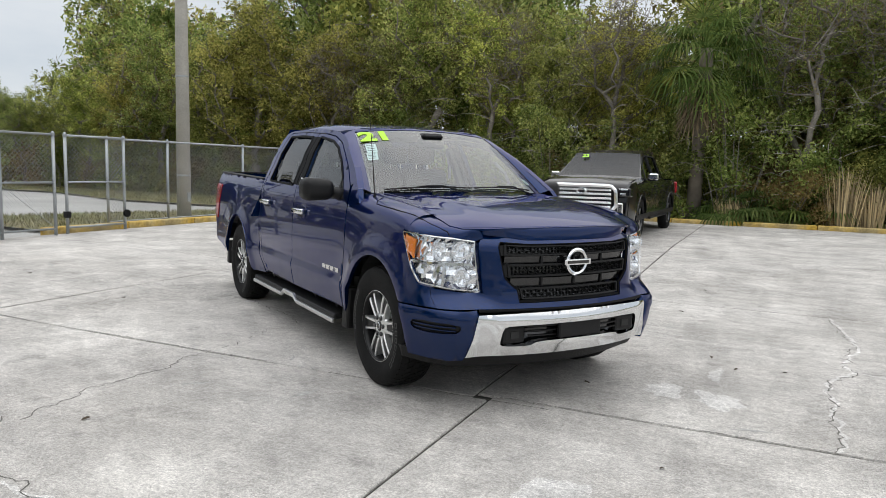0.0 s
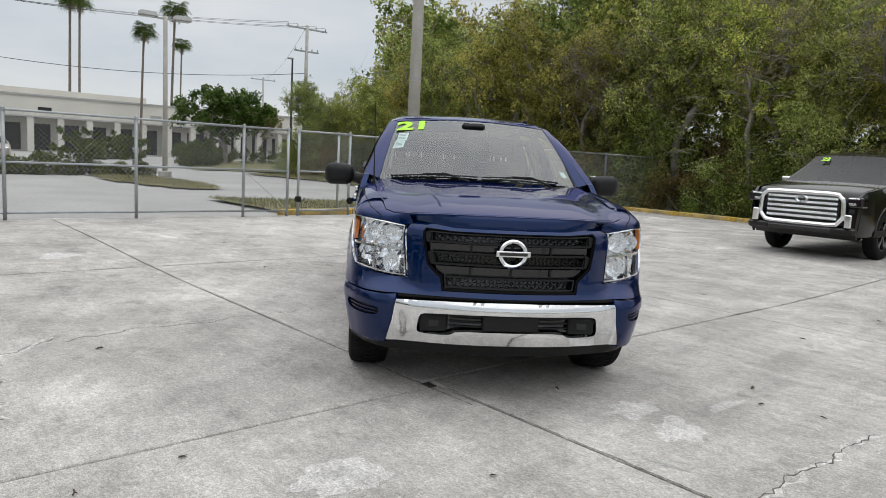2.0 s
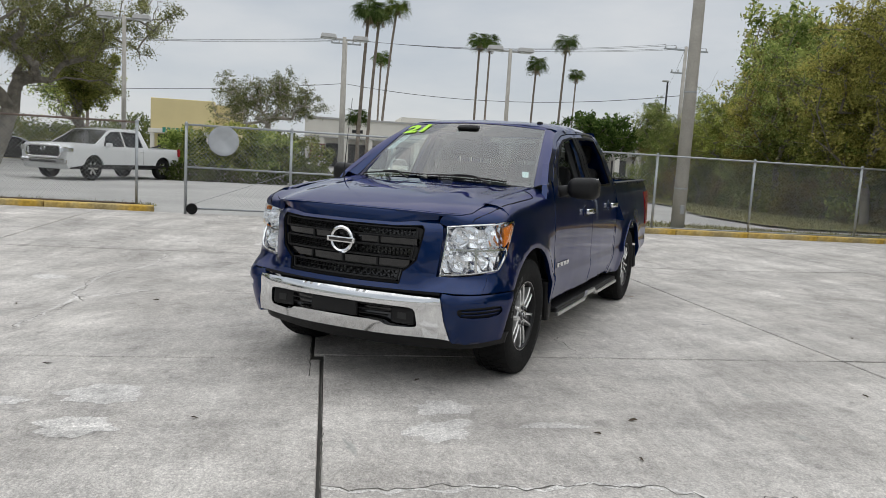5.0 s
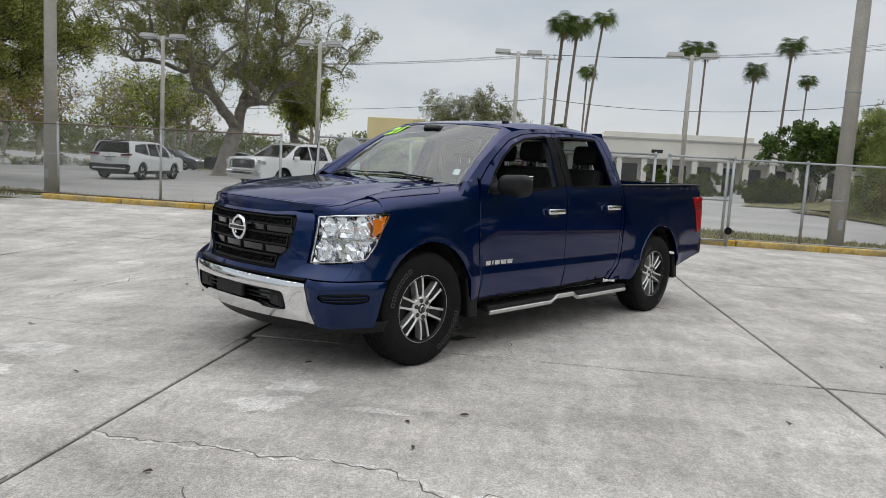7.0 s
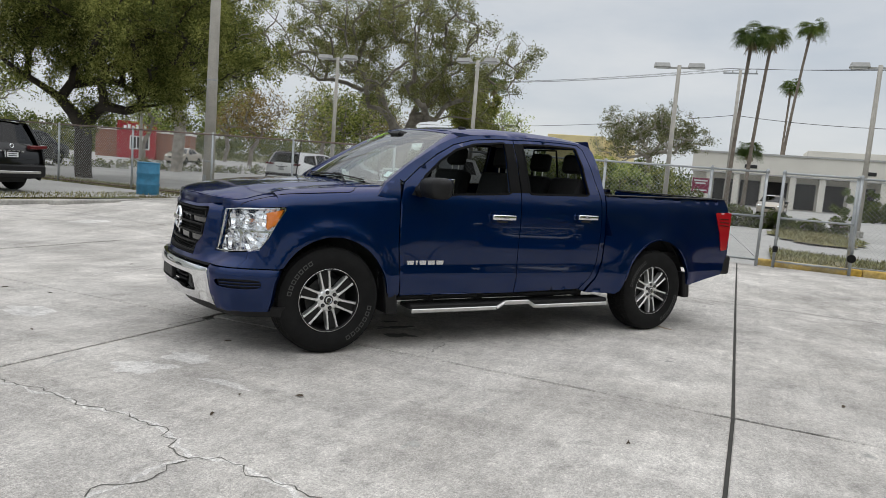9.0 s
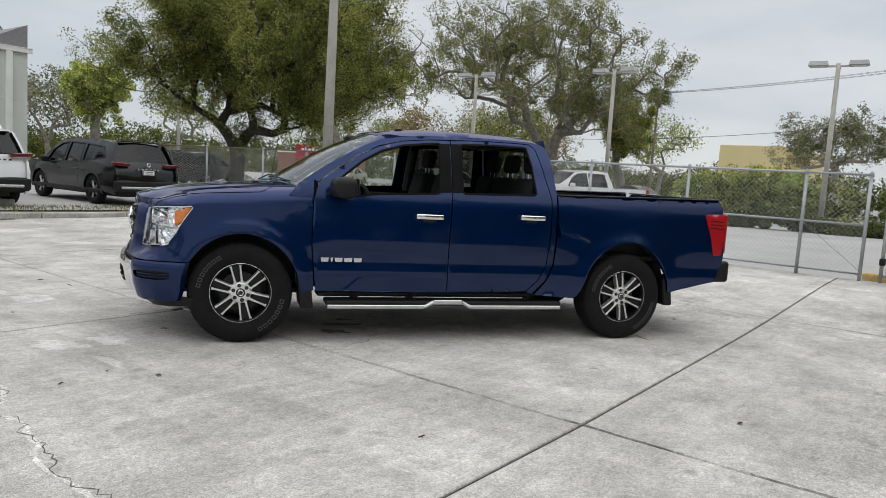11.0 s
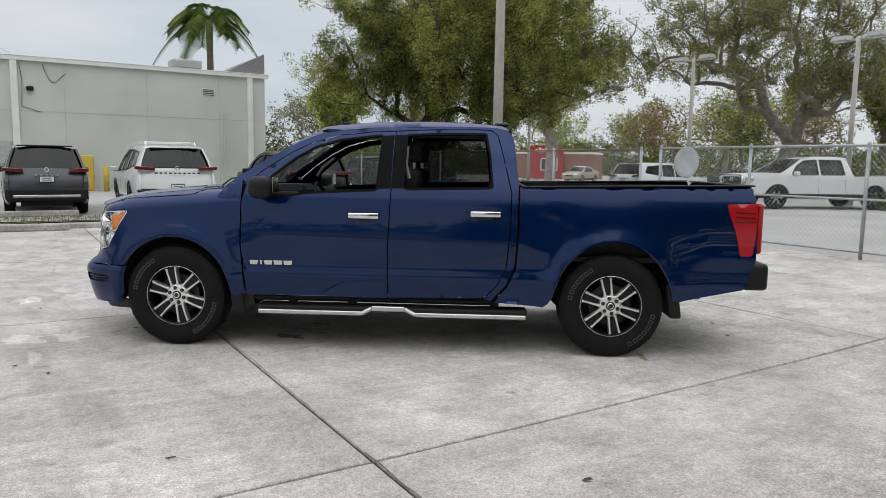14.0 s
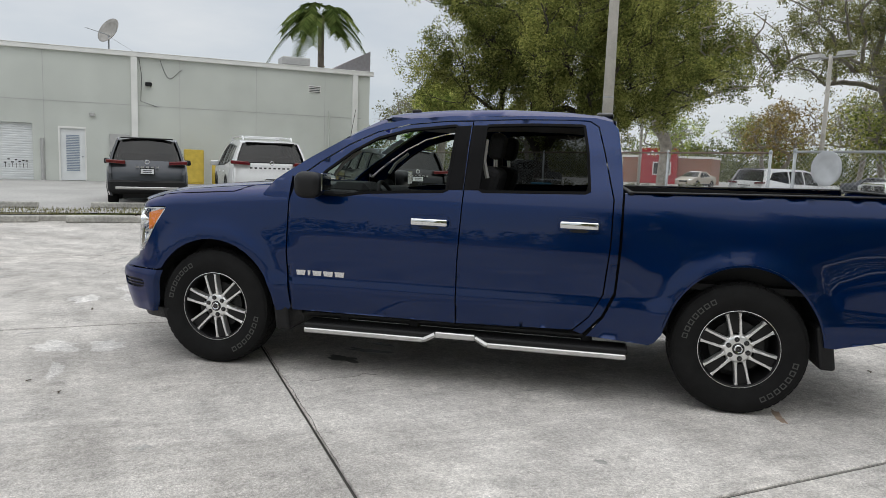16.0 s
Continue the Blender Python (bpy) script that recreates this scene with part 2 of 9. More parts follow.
M_LEAF_GREY = leaf_mat("sparse_grey_leaf", (0.10, 0.105, 0.045), (0.24, 0.23, 0.115), (0.38, 0.35, 0.19))
M_LEAF_BRIGHT = leaf_mat("fresh_leaf", (0.045, 0.075, 0.02), (0.11, 0.165, 0.045), (0.23, 0.29, 0.09))
M_FROND = leaf_mat("palm_frond", (0.04, 0.06, 0.018), (0.09, 0.13, 0.04), (0.17, 0.20, 0.07))
M_FROND_DRY = mat("dead_frond", (0.20, 0.15, 0.09), 0.9, island=0.4)
M_STUCCO = mat("sage_stucco", (0.535, 0.558, 0.515), 0.9, vary=0.10, scale=0.5, fine=0.09, fine_scale=30, bump=0.3, bump_scale=60)
M_WHITEWALL = mat("white_stucco", (0.68, 0.66, 0.60), 0.9, vary=0.08, scale=0.2)
M_YELLOWWALL = mat("pale_yellow_wall", (0.66, 0.56, 0.30), 0.9, vary=0.06, scale=0.3)
M_REDWALL = mat("red_wall", (0.33, 0.02, 0.03), 0.7, vary=0.1, scale=0.4)
M_BRICK = mat("brown_brick_far", (0.26, 0.13, 0.09), 0.9, vary=0.2, scale=2)
M_WHITETRIM = mat("white_trim", (0.74, 0.74, 0.71), 0.7, vary=0.06, scale=1.5)
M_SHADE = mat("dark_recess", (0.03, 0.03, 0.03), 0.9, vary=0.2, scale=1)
M_SIGNRED = mat("magenta_board", (0.22, 0.02, 0.06), 0.6, vary=0.1)
M_TEAL = mat("teal_letters", (0.02, 0.22, 0.17), 0.6)
M_BLUEBIN = mat("blue_steel_drum", (0.03, 0.17, 0.29), 0.55, vary=0.2, scale=6, fine=0.12, fine_scale=40)
M_YBOX = mat("yellow_paint", (0.55, 0.40, 0.06), 0.7, vary=0.15, scale=4)
M_WHITEPAINT = mat("white_door_paint", (0.70, 0.72, 0.72), 0.6, vary=0.06, scale=2)
M_WIREDARK = mat("power_cable", (0.05, 0.05, 0.05), 0.7)
M_DISH = mat("dish_grey", (0.30, 0.29, 0.27), 0.7, vary=0.2, scale=4)
M_DISHW = mat("dish_white", (0.40, 0.42, 0.44), 0.7, vary=0.12, scale=4)
M_HEDGE = leaf_mat("hedge_leaf", (0.045, 0.06, 0.018), (0.10, 0.125, 0.04), (0.20, 0.21, 0.08))
M_FLOWER = mat("pale_blossom", (0.26, 0.22, 0.25), 0.7, island=0.4)


def paint_mat(name, color, flake=0.35, rough=0.28, edge=(1, 1, 1)):
    """Metallic car paint under clear lacquer, with faint dust."""
    m = bpy.data.materials.new(name)
    m.use_nodes = True
    n, l = m.node_tree.nodes, m.node_tree.links
    b = n["Principled BSDF"]
    b.inputs["Metallic"].default_value, b.inputs["Specular IOR Level"].default_value, b.inputs["Coat IOR"].default_value = flake, 0.1, 1.43
    b.inputs["Coat Weight"].default_value, b.inputs["Coat Roughness"].default_value = 1.0, 0.012
    b.inputs["Specular Tint"].default_value = (*edge, 1)
    co, no, mr = n.new("ShaderNodeTexCoord"), n.new("ShaderNodeTexNoise"), n.new("ShaderNodeMapRange")
    no.inputs["Scale"].default_value, no.inputs["Detail"].default_value = 3.0, 8.0
    l.new(co.outputs["Object"], no.inputs["Vector"])
    mr.inputs["To Min"].default_value, mr.inputs["To Max"].default_value = rough - 0.06, rough + 0.08
    l.new(no.outputs["Fac"], mr.inputs["Value"])
    l.new(mr.outputs["Result"], b.inputs["Roughness"])
    fl, mx = n.new("ShaderNodeTexNoise"), n.new("ShaderNodeMixRGB")
    fl.inputs["Scale"].default_value = 900.0
    l.new(co.outputs["Object"], fl.inputs["Vector"])
    mx.inputs[1].default_value = (*[c * 0.8 for c in color], 1)
    mx.inputs[2].default_value = (*[c * 1.25 for c in color], 1)
    l.new(fl.outputs["Fac"], mx.inputs[0])
    l.new(mx.outputs[0], b.inputs["Base Color"])
    return m


M_BLUE = paint_mat("deep_blue_paint", (0.0004, 0.0145, 0.074), 0.8, 0.33, (0.04, 0.2, 0.65))
M_CARBLACK = paint_mat("black_paint", (0.003, 0.003, 0.0034), 0.0, 0.35)
M_CARWHITE = paint_mat("white_paint", (0.66, 0.67, 0.67), 0.0, 0.35)
M_CARGREY = paint_mat("gunmetal_paint", (0.055, 0.060, 0.068), 0.5, 0.35)
M_CHROME = mat("chrome", (0.78, 0.79, 0.80), 0.10, metal=1.0, vary=0.06, scale=4)
M_SATIN = mat("satin_aluminium", (0.58, 0.58, 0.57), 0.32, metal=1.0, vary=0.1, scale=15)
M_GLOSSBLACK = mat("gloss_black", (0.008, 0.008, 0.009), 0.18, coat=0.5)
M_POCKET = mat("wheel_pocket_black", (0.006, 0.006, 0.0065), 0.35, spec=0.3, vary=0.2, scale=20)
M_DARKMETAL = mat("dark_chassis", (0.018, 0.018, 0.018), 0.7, vary=0.3, scale=8)
M_DISC = mat("brake_disc", (0.022, 0.022, 0.021), 0.6, metal=0.3, vary=0.2, scale=20)
M_SCREEN = glass_mat("screen_glass", (0.74, 0.86, 0.82), 0.0, 2.15)
M_MACHINED = mat("machined_alloy", (0.80, 0.80, 0.79), 0.28, metal=0.75, vary=0.05, scale=30)
M_GLASSDARK = glass_mat("privacy_glass", (0.12, 0.125, 0.125), 0.0, 1.52)
M_GLASSMID = glass_mat("tinted_glass", (0.22, 0.24, 0.235), 0.0, 1.50)
M_GLASSRIGHT = glass_mat("side_glass", (0.80, 0.85, 0.82), 0.0, 1.7)
M_LENS = glass_mat("lamp_lens", (0.95, 0.96, 0.97), 0.0, 1.45)
M_REFLECT = mat("lamp_reflector", (0.92, 0.93, 0.94), 0.2, metal=0.9)
M_AMBER = mat("amber_reflector", (0.75, 0.20, 0.015), 0.25, coat=0.6, fine=0.15, fine_scale=300)
M_REDLAMP = mat("red_lens", (0.34, 0.006, 0.012), 0.2, coat=0.6)
M_REDDARK = mat("dark_red_lens", (0.10, 0.003, 0.005), 0.2, coat=1.0)
M_SEAT = mat("charcoal_cloth", (0.011, 0.011, 0.012), 0.9, vary=0.2, scale=30, bump=0.3, bump_scale=300)
M_TRIMGREY = mat("grey_cabin_trim", (0.09, 0.09, 0.092), 0.7, vary=0.1, scale=10)
M_HEADLINER = mat("pale_headliner", (0.24, 0.235, 0.22), 0.9, vary=0.08, scale=8)
M_LIME = mat("lime_vinyl", (0.42, 0.80, 0.02), 0.5)
M_PAPER = mat("paper_label", (0.66, 0.72, 0.74), 0.7)
M_LETTER = mat("bright_badge", (0.70, 0.71, 0.72), 0.2, metal=0.9)
M_TRIMBLACK = mat("trim_black", (0.004, 0.004, 0.0045), 0.55, spec=0.08)

# ---- building helpers ----
def mesh_ob(name, bm, material, parent=None, smooth=False):
    me = bpy.data.meshes.new(name)
    bm.normal_update()
    bm.to_mesh(me)
    bm.free()
    for m in (material if isinstance(material, (list, tuple)) else [material]):
        me.materials.append(m)
    if smooth:
        for p in me.polygons:
            p.use_smooth = True
    ob = new(name, me)
    if parent is not None:
        ob.parent = parent
    return ob


def part(name, bm, material, parent, label="", smooth=False):
    ob = mesh_ob(name, bm, material, parent, smooth)
    return tagged(ob, label=label) if label else ob


def data_ob(name, verts, faces, material, parent=None, smooth=False):
    me = bpy.data.meshes.new(name)
    me.from_pydata([tuple(v) for v in verts], [], [tuple(f) for f in faces])
    me.materials.append(material)
    if smooth:
        for p in me.polygons:
            p.use_smooth = True
    ob = new(name, me)
    if parent is not None:
        ob.parent = parent
    return ob


def empty(name, m=None, label="", category="", group="", kind=""):
    ob = new(name)
    if m is not None:
        ob.matrix_world = m
    return tagged(ob, label=label, category=category, group=group, kind=kind)


def box(bm, lo, hi, bevel=0.0, seg=1, m=None):
    lo, hi = Vector(lo), Vector(hi)
    r = bmesh.ops.create_cube(bm, size=1.0)
    vs = r["verts"]
    bmesh.ops.transform(bm, matrix=Matrix.LocRotScale((lo + hi) / 2, None, hi - lo), verts=vs)
    if bevel:
        es = list({e for v in vs for e in v.link_edges})
        out = bmesh.ops.bevel(bm, geom=es, offset=bevel, segments=seg, affect="EDGES", profile=0.5)
        vs = list({v for f in out["faces"] for v in f.verts} | {v for v in vs if v.is_valid})
    if m is not None:
        bmesh.ops.transform(bm, matrix=m, verts=vs)
    return vs


def boxes(*items, bevel=0.0):
    bm = bmesh.new()
    for lo, hi in items:
        box(bm, lo, hi, bevel)
    return bm


def tube(bm, points, radius, sides=8, cap=True):
    """A round bar through points; radius may be one number or one for each point."""
    pts = [Vector(p) for p in points]
    rad = radius if isinstance(radius, (list, tuple)) else [radius] * len(pts)
    rings = []
    up = Vector((0, 0, 1))
    prev = None
    for i, p in enumerate(pts):
        d = (pts[min(i + 1, len(pts) - 1)] - pts[max(i - 1, 0)]).normalized()
        if prev is None:
            a = d.cross(up if abs(d.z) < 0.9 else Vector((1, 0, 0))).normalized()
        else:
            a = (prev - d * prev.dot(d)).normalized()
        prev = a
        b = d.cross(a)
        rings.append([bm.verts.new(p + rad[i] * (math.cos(k * math.tau / sides) * a + math.sin(k * math.tau / sides) * b)) for k in range(sides)])
    for r0, r1 in zip(rings, rings[1:]):
        for k in range(sides):
            bm.faces.new((r0[k], r0[(k + 1) % sides], r1[(k + 1) % sides], r1[k]))
    if cap:
        bm.faces.new(rings[0][::-1])
        bm.faces.new(rings[-1])


def one_tube(points, radius, sides=8):
    bm = bmesh.new()
    tube(bm, points, radius, sides)
    return bm


def lathe(bm, profile, steps=32, axis="y", caps=False):
    """Turns a profile of (radius, along) about the axis."""
    rings = []
    for r, a in profile:
        ring = []
        for k in range(steps):
            c, s = math.cos(k * math.tau / steps) * r, math.sin(k * math.tau / steps) * r
            ring.append(bm.verts.new((c, a, s) if axis == "y" else ((c, s, a) if axis == "z" else (a, c, s))))
        rings.append(ring)
    for r0, r1 in zip(rings, rings[1:]):
        for k in range(steps):
            bm.faces.new((r0[k], r0[(k + 1) % steps], r1[(k + 1) % steps], r1[k]))
    if caps:
        bm.faces.new(rings[0])
        bm.faces.new(rings[-1][::-1])
    bmesh.ops.recalc_face_normals(bm, faces=bm.faces[:])


def smooth01(a, b, x):
    t = min(1.0, max(0.0, (x - a) / (b - a)))
    return t * t * (3 - 2 * t)


def ground_z(x, y):
    """The yard: level round the pickup, rising a little towards the fence and the woods."""
    return 0.10 * max(smooth01(-5, -11.5, x), smooth01(9, 15, y))


def plot(bm, x0, x1, y0, y1, z, step=1.0):
    nx, ny = max(1, int(abs(x1 - x0) / step)), max(1, int(abs(y1 - y0) / step))
    rows = [[bm.verts.new((x0 + (x1 - x0) * i / nx, y0 + (y1 - y0) * j / ny, z(x0 + (x1 - x0) * i / nx, y0 + (y1 - y0) * j / ny) if callable(z) else z)) for i in range(nx + 1)] for j in range(ny + 1)]
    for j in range(ny):
        for i in range(nx):
            bm.faces.new((rows[j][i], rows[j][i + 1], rows[j + 1][i + 1], rows[j + 1][i]))

from mathutils.geometry import delaunay_2d_cdt


def inside(pt, poly):
    x, y, hit = pt[0], pt[1], False
    j = len(poly) - 1
    for i in range(len(poly)):
        (xi, yi), (xj, yj) = poly[i], poly[j]
        if (yi > y) != (yj > y) and x < (xj - xi) * (y - yi) / (yj - yi) + xi:
            hit = not hit
        j = i
    return hit


def soften(pts, rounds=2, cut=0.25, closed=True):
    """Cuts the corners of an outline again and again."""
    for _ in range(rounds):
        out = []
        n = len(pts)
        for i in range(n if closed else n - 1):
            a, b = pts[i], pts[(i + 1) % n]
            out.append((a[0] + (b[0] - a[0]) * cut, a[1] + (b[1] - a[1]) * cut))
            out.append((a[0] + (b[0] - a[0]) * (1 - cut), a[1] + (b[1] - a[1]) * (1 - cut)))
        if not closed:
            out = [pts[0]] + out + [pts[-1]]
        pts = out
    return pts


def dense(poly, step):
    out = []
    for i, a in enumerate(poly):
        b = poly[(i + 1) % len(poly)]
        n = max(1, int(math.hypot(b[0] - a[0], b[1] - a[1]) / step))
        out += [(a[0] + (b[0] - a[0]) * k / n, a[1] + (b[1] - a[1]) * k / n) for k in range(n)]
    return out


def sheet(outline, surf, holes=(), step=0.05, flange=None, out=None):
    """A pressed panel: the outline, less the holes, laid on the surface surf(u, v), with its edges turned in by the vector flange."""
    loops = [dense(list(outline), step)] + [dense(list(h), step) for h in holes]
    us, vs = [p[0] for p in loops[0]], [p[1] for p in loops[0]]
    pts, edges = [], []
    for lp in loops:
        i = len(pts)
        pts += lp
        edges += [(i + k, i + (k + 1) % len(lp)) for k in range(len(lp))]
    border = np.array(pts)
    u = min(us) + step * 0.5
    while u < max(us):
        v = min(vs) + step * 0.5
        while v < max(vs):
            if inside((u, v), loops[0]) and not any(inside((u, v), h) for h in loops[1:]) and np.min((border[:, 0] - u) ** 2 + (border[:, 1] - v) ** 2) > (0.45 * step) ** 2:
                pts.append((u, v))
            v += step
        u += step
    res = delaunay_2d_cdt([Vector(p) for p in pts], edges, [], 0, 1e-5)
    bm = bmesh.new()
    flat = res[0]
    verts = [bm.verts.new(surf(p.x, p.y)) for p in flat]
    for f in res[2]:
        c = ((flat[f[0]] + flat[f[1]] + flat[f[2]]) / 3)
        if inside(c, loops[0]) and not any(inside(c, h) for h in loops[1:]):
            bm.faces.new([verts[i] for i in f]).smooth = True
    bmesh.ops.delete(bm, geom=[v for v in bm.verts if not v.link_faces], context="VERTS")
    way = Vector(out) if out is not None else (-Vector(flange) if flange is not None else None)
    if way is not None:
        bm.normal_update()
        if sum((f.normal * f.calc_area()).dot(way) for f in bm.faces) < 0:
            bmesh.ops.reverse_faces(bm, faces=bm.faces[:])
    if flange is not None:
        fl = Vector(flange)
        made = {}
        for e in [e for e in bm.edges if e.is_boundary]:
            q = []
            for v in e.verts:
                if v not in made:
                    made[v] = (bm.verts.new(v.co), bm.verts.new(v.co + fl))
                q.append(made[v])
            bm.faces.new((q[0][0], q[1][0], q[1][1], q[0][1]))
    return bm


def ribbon(poly, surf, width, depth, closed=True, step=0.04):
    """A raised band along an outline on a surface: a box section, width wide and depth proud."""
    lp = dense(list(poly), step)
    if not closed:
        lp = []
        for a, b in zip(poly, poly[1:]):
            m = max(1, int(math.hypot(b[0] - a[0], b[1] - a[1]) / step))
            lp += [(a[0] + (b[0] - a[0]) * k / m, a[1] + (b[1] - a[1]) * k / m) for k in range(m)]
        lp.append(poly[-1])
    n = len(lp)
    bm = bmesh.new()
    rows = []
    for i in range(n):
        a = lp[(i - 1) % n] if closed or i else lp[i]
        b = lp[(i + 1) % n] if closed or i < n - 1 else lp[i]
        d = Vector((b[0] - a[0], b[1] - a[1]))
        if d.length < 1e-9:
            d = Vector((1, 0))
        d.normalize()
        nn = Vector((-d.y, d.x)) * width / 2
        c = lp[i]
        row = []
        for s, q in ((-1, 0), (-0.8, 1), (0.8, 1), (1, 0)):
            p = surf(c[0] + nn.x * s, c[1] + nn.y * s)
            h = 1e-3
            pu, pv = surf(c[0] + h, c[1]), surf(c[0], c[1] + h)
            p0 = surf(c[0], c[1])
            nor = (pu - p0).cross(pv - p0).normalized()
            row.append((p, nor, q))
        rows.append(row)
    sgn = 1.0 if depth >= 0 else -1.0
    grid = [[bm.verts.new(p + nor * abs(depth) * q * sgn) for p, nor, q in row] for row in rows]
    for i in range(n if closed else n - 1):
        r0, r1 = grid[i], grid[(i + 1) % n]
        for k in range(3):
            bm.faces.new((r0[k], r0[k + 1], r1[k + 1], r1[k]))
    return bm

# ---- ground ----
bm = bmesh.new()
plot(bm, -1500, 1500, -1500, 1500, -0.12, 300)
tagged(mesh_ob("ground", bm, M_GROUND), "flat dry earth and rough grass out to the horizon", "ground", kind="structure")

bm = bmesh.new()
plot(bm, -11.9, 24.0, -6.2, 21.3, lambda x, y: ground_z(x, y) - 0.016, 1.0)
pavement = tagged(mesh_ob("pavement", bm, M_JOINT), "pale grey concrete yard of large jointed slabs", "pavement", kind="structure")

bm = bmesh.new()
plot(bm, -170, -12.2, -75, 21.4, lambda x, y: 0.06, 6.0)
plot(bm, -170, -46, 21.4, 90, lambda x, y: 0.06, 6.0)
tagged(mesh_ob("road", bm, M_ROAD), "bleached light grey asphalt road and parking lot behind the fence", "road", kind="structure")
bm = bmesh.new()
plot(bm, -12.2, 40, -75, -6.4, lambda x, y: 0.155, 4.0)
tagged(mesh_ob("parking_lot", bm, M_ROAD), "bleached grey asphalt parking lot beside the building", "pavement", kind="structure")

# ---- kerbs ----
def kerb_run(name, p0, p1, width, z0, height, material, label, piece=1.9, parent=None):
    """A row of kerb stones with rounded tops and open butt joints."""
    p0, p1 = Vector((*p0, 0)), Vector((*p1, 0))
    length = (p1 - p0).length
    n = max(1, round(length / piece))
    ang = math.degrees(math.atan2(p1.y - p0.y, p1.x - p0.x))
    root = tagged(empty(name, pose(p0.x, p0.y, z0, 0, 0, ang)), label, "kerb", kind="structure")
    L = length / n
    bm = bmesh.new()
    box(bm, (0.008, -width / 2, -0.1), (L - 0.008, width / 2, height), 0.025, 2)
    first = mesh_ob("kerb_stone", bm, material, root)
    for i in range(1, n):
        o = new("kerb_stone", first.data)
        o.parent, o.location = root, (i * L, random.uniform(-0.006, 0.006), random.uniform(-0.006, 0.004))
    return root


kerb_run("kerb_west_north", (-12.05, 8.3), (-12.05, 21.2), 0.22, 0.08, 0.14, M_YKERB, "low concrete kerb with worn yellow paint under the fence")
kerb_run("kerb_west_south", (-12.05, -6.0), (-12.05, 0.3), 0.22, 0.08, 0.14, M_YKERB, "low concrete kerb with worn yellow paint beside the gate")
kerb_run("kerb_north", (-12.0, 21.25), (24.0, 21.25), 0.22, 0.09, 0.13, M_YKERB, "low kerb with flaking yellow paint along the woods")
kerb_run("kerb_south", (-12.0, -6.15), (24.0, -6.15), 0.16, 0.0, 0.12, M_KERB, "low grey concrete kerb edge of the yard")

# ---- grass strips ----
def grass_area(name, x0, x1, y0, y1, z, label, blades, seed, outline=None):
    rnd = random.Random(seed)
    root = tagged(empty(name, pose(0, 0, 0)), label, "grass", kind="structure")
    bm = bmesh.new()
    plot(bm, x0, x1, y0, y1, lambda x, y: z + 0.02 * noise.noise((x * 0.7, y * 0.7, seed)), 0.35 if outline else 0.7)
    if outline:
        bmesh.ops.delete(bm, geom=[f for f in bm.faces if not outline(*f.calc_center_median().xy)], context="FACES")
    mesh_ob("turf", bm, M_GRASS, root)
    vs, fs = [], []
    for _ in range(blades):
        x, y = rnd.uniform(x0, x1), rnd.uniform(y0, y1)
        if outline and not outline(x, y):
            continue
        a, h, w = rnd.uniform(0, math.tau), rnd.uniform(0.04, 0.11), 0.012
        dx, dy = math.cos(a) * w, math.sin(a) * w
        i = len(vs)
        vs += [(x - dx, y - dy, z), (x + dx, y + dy, z), (x + rnd.uniform(-.05, .05), y + rnd.uniform(-.05, .05), z + h)]
        fs.append((i, i + 1, i + 2))
    tagged(data_ob("blades", vs, fs, M_BLADE, root), kind="stuff")


grass_area("grass_strip_south", -12.0, 18.0, -7.5, -6.25, 0.13, "thin worn grass strip behind the wheel stops", 9000, 3)
grass_area("grass_verge_woods", -36.0, -15.6, 16.6, 22.6, 0.12, "rough grass and leaf litter below the woods", 12000, 9, lambda x, y: y > 17.6 + 0.7 * math.sin(x * 0.4) + 0.10 * (-16 - x))
grass_area("grass_verge_gate", -17.0, -12.2, 8.6, 21.2, 0.13, "patchy brown grass verge behind the yellow kerb", 9000, 4, lambda x, y: x > -15.5 - 1.5 * math.sin(y * 0.25))
grass_area("grass_verge_corner", -14.2, -12.2, -20.0, 0.1, 0.13, "dry leaf-strewn grass verge under the oak", 6000, 5, lambda x, y: x > -13.4 - 0.8 * smooth01(-5, -9, y))
grass_area("grass_island", -30.0, -21.0, 7.6, 13.0, 0.11, "narrow grass island in the road", 5000, 6, lambda x, y: (y - 7.6 - (-21 - x) * -0.05) > 0 and ((x + 26) / 5.2) ** 2 + ((y - 10.3) / 1.5) ** 2 < 1)
grass_area("grass_bank_road", -75.0, -40.0, 16.0, 60.0, 0.11, "broad pale grass bank beyond the road", 6000, 7, lambda x, y: y > 16 + (-40 - x) * 0.36 + 1.5 and y < 58)
grass_area("grass_bank_south", -72.0, -36.0, -30.0, 3.0, 0.11, "dry grass verge between the lots", 5000, 8, lambda x, y: -58 < x < -47)

# ---- chain-link fence ----
TOP = 1.95


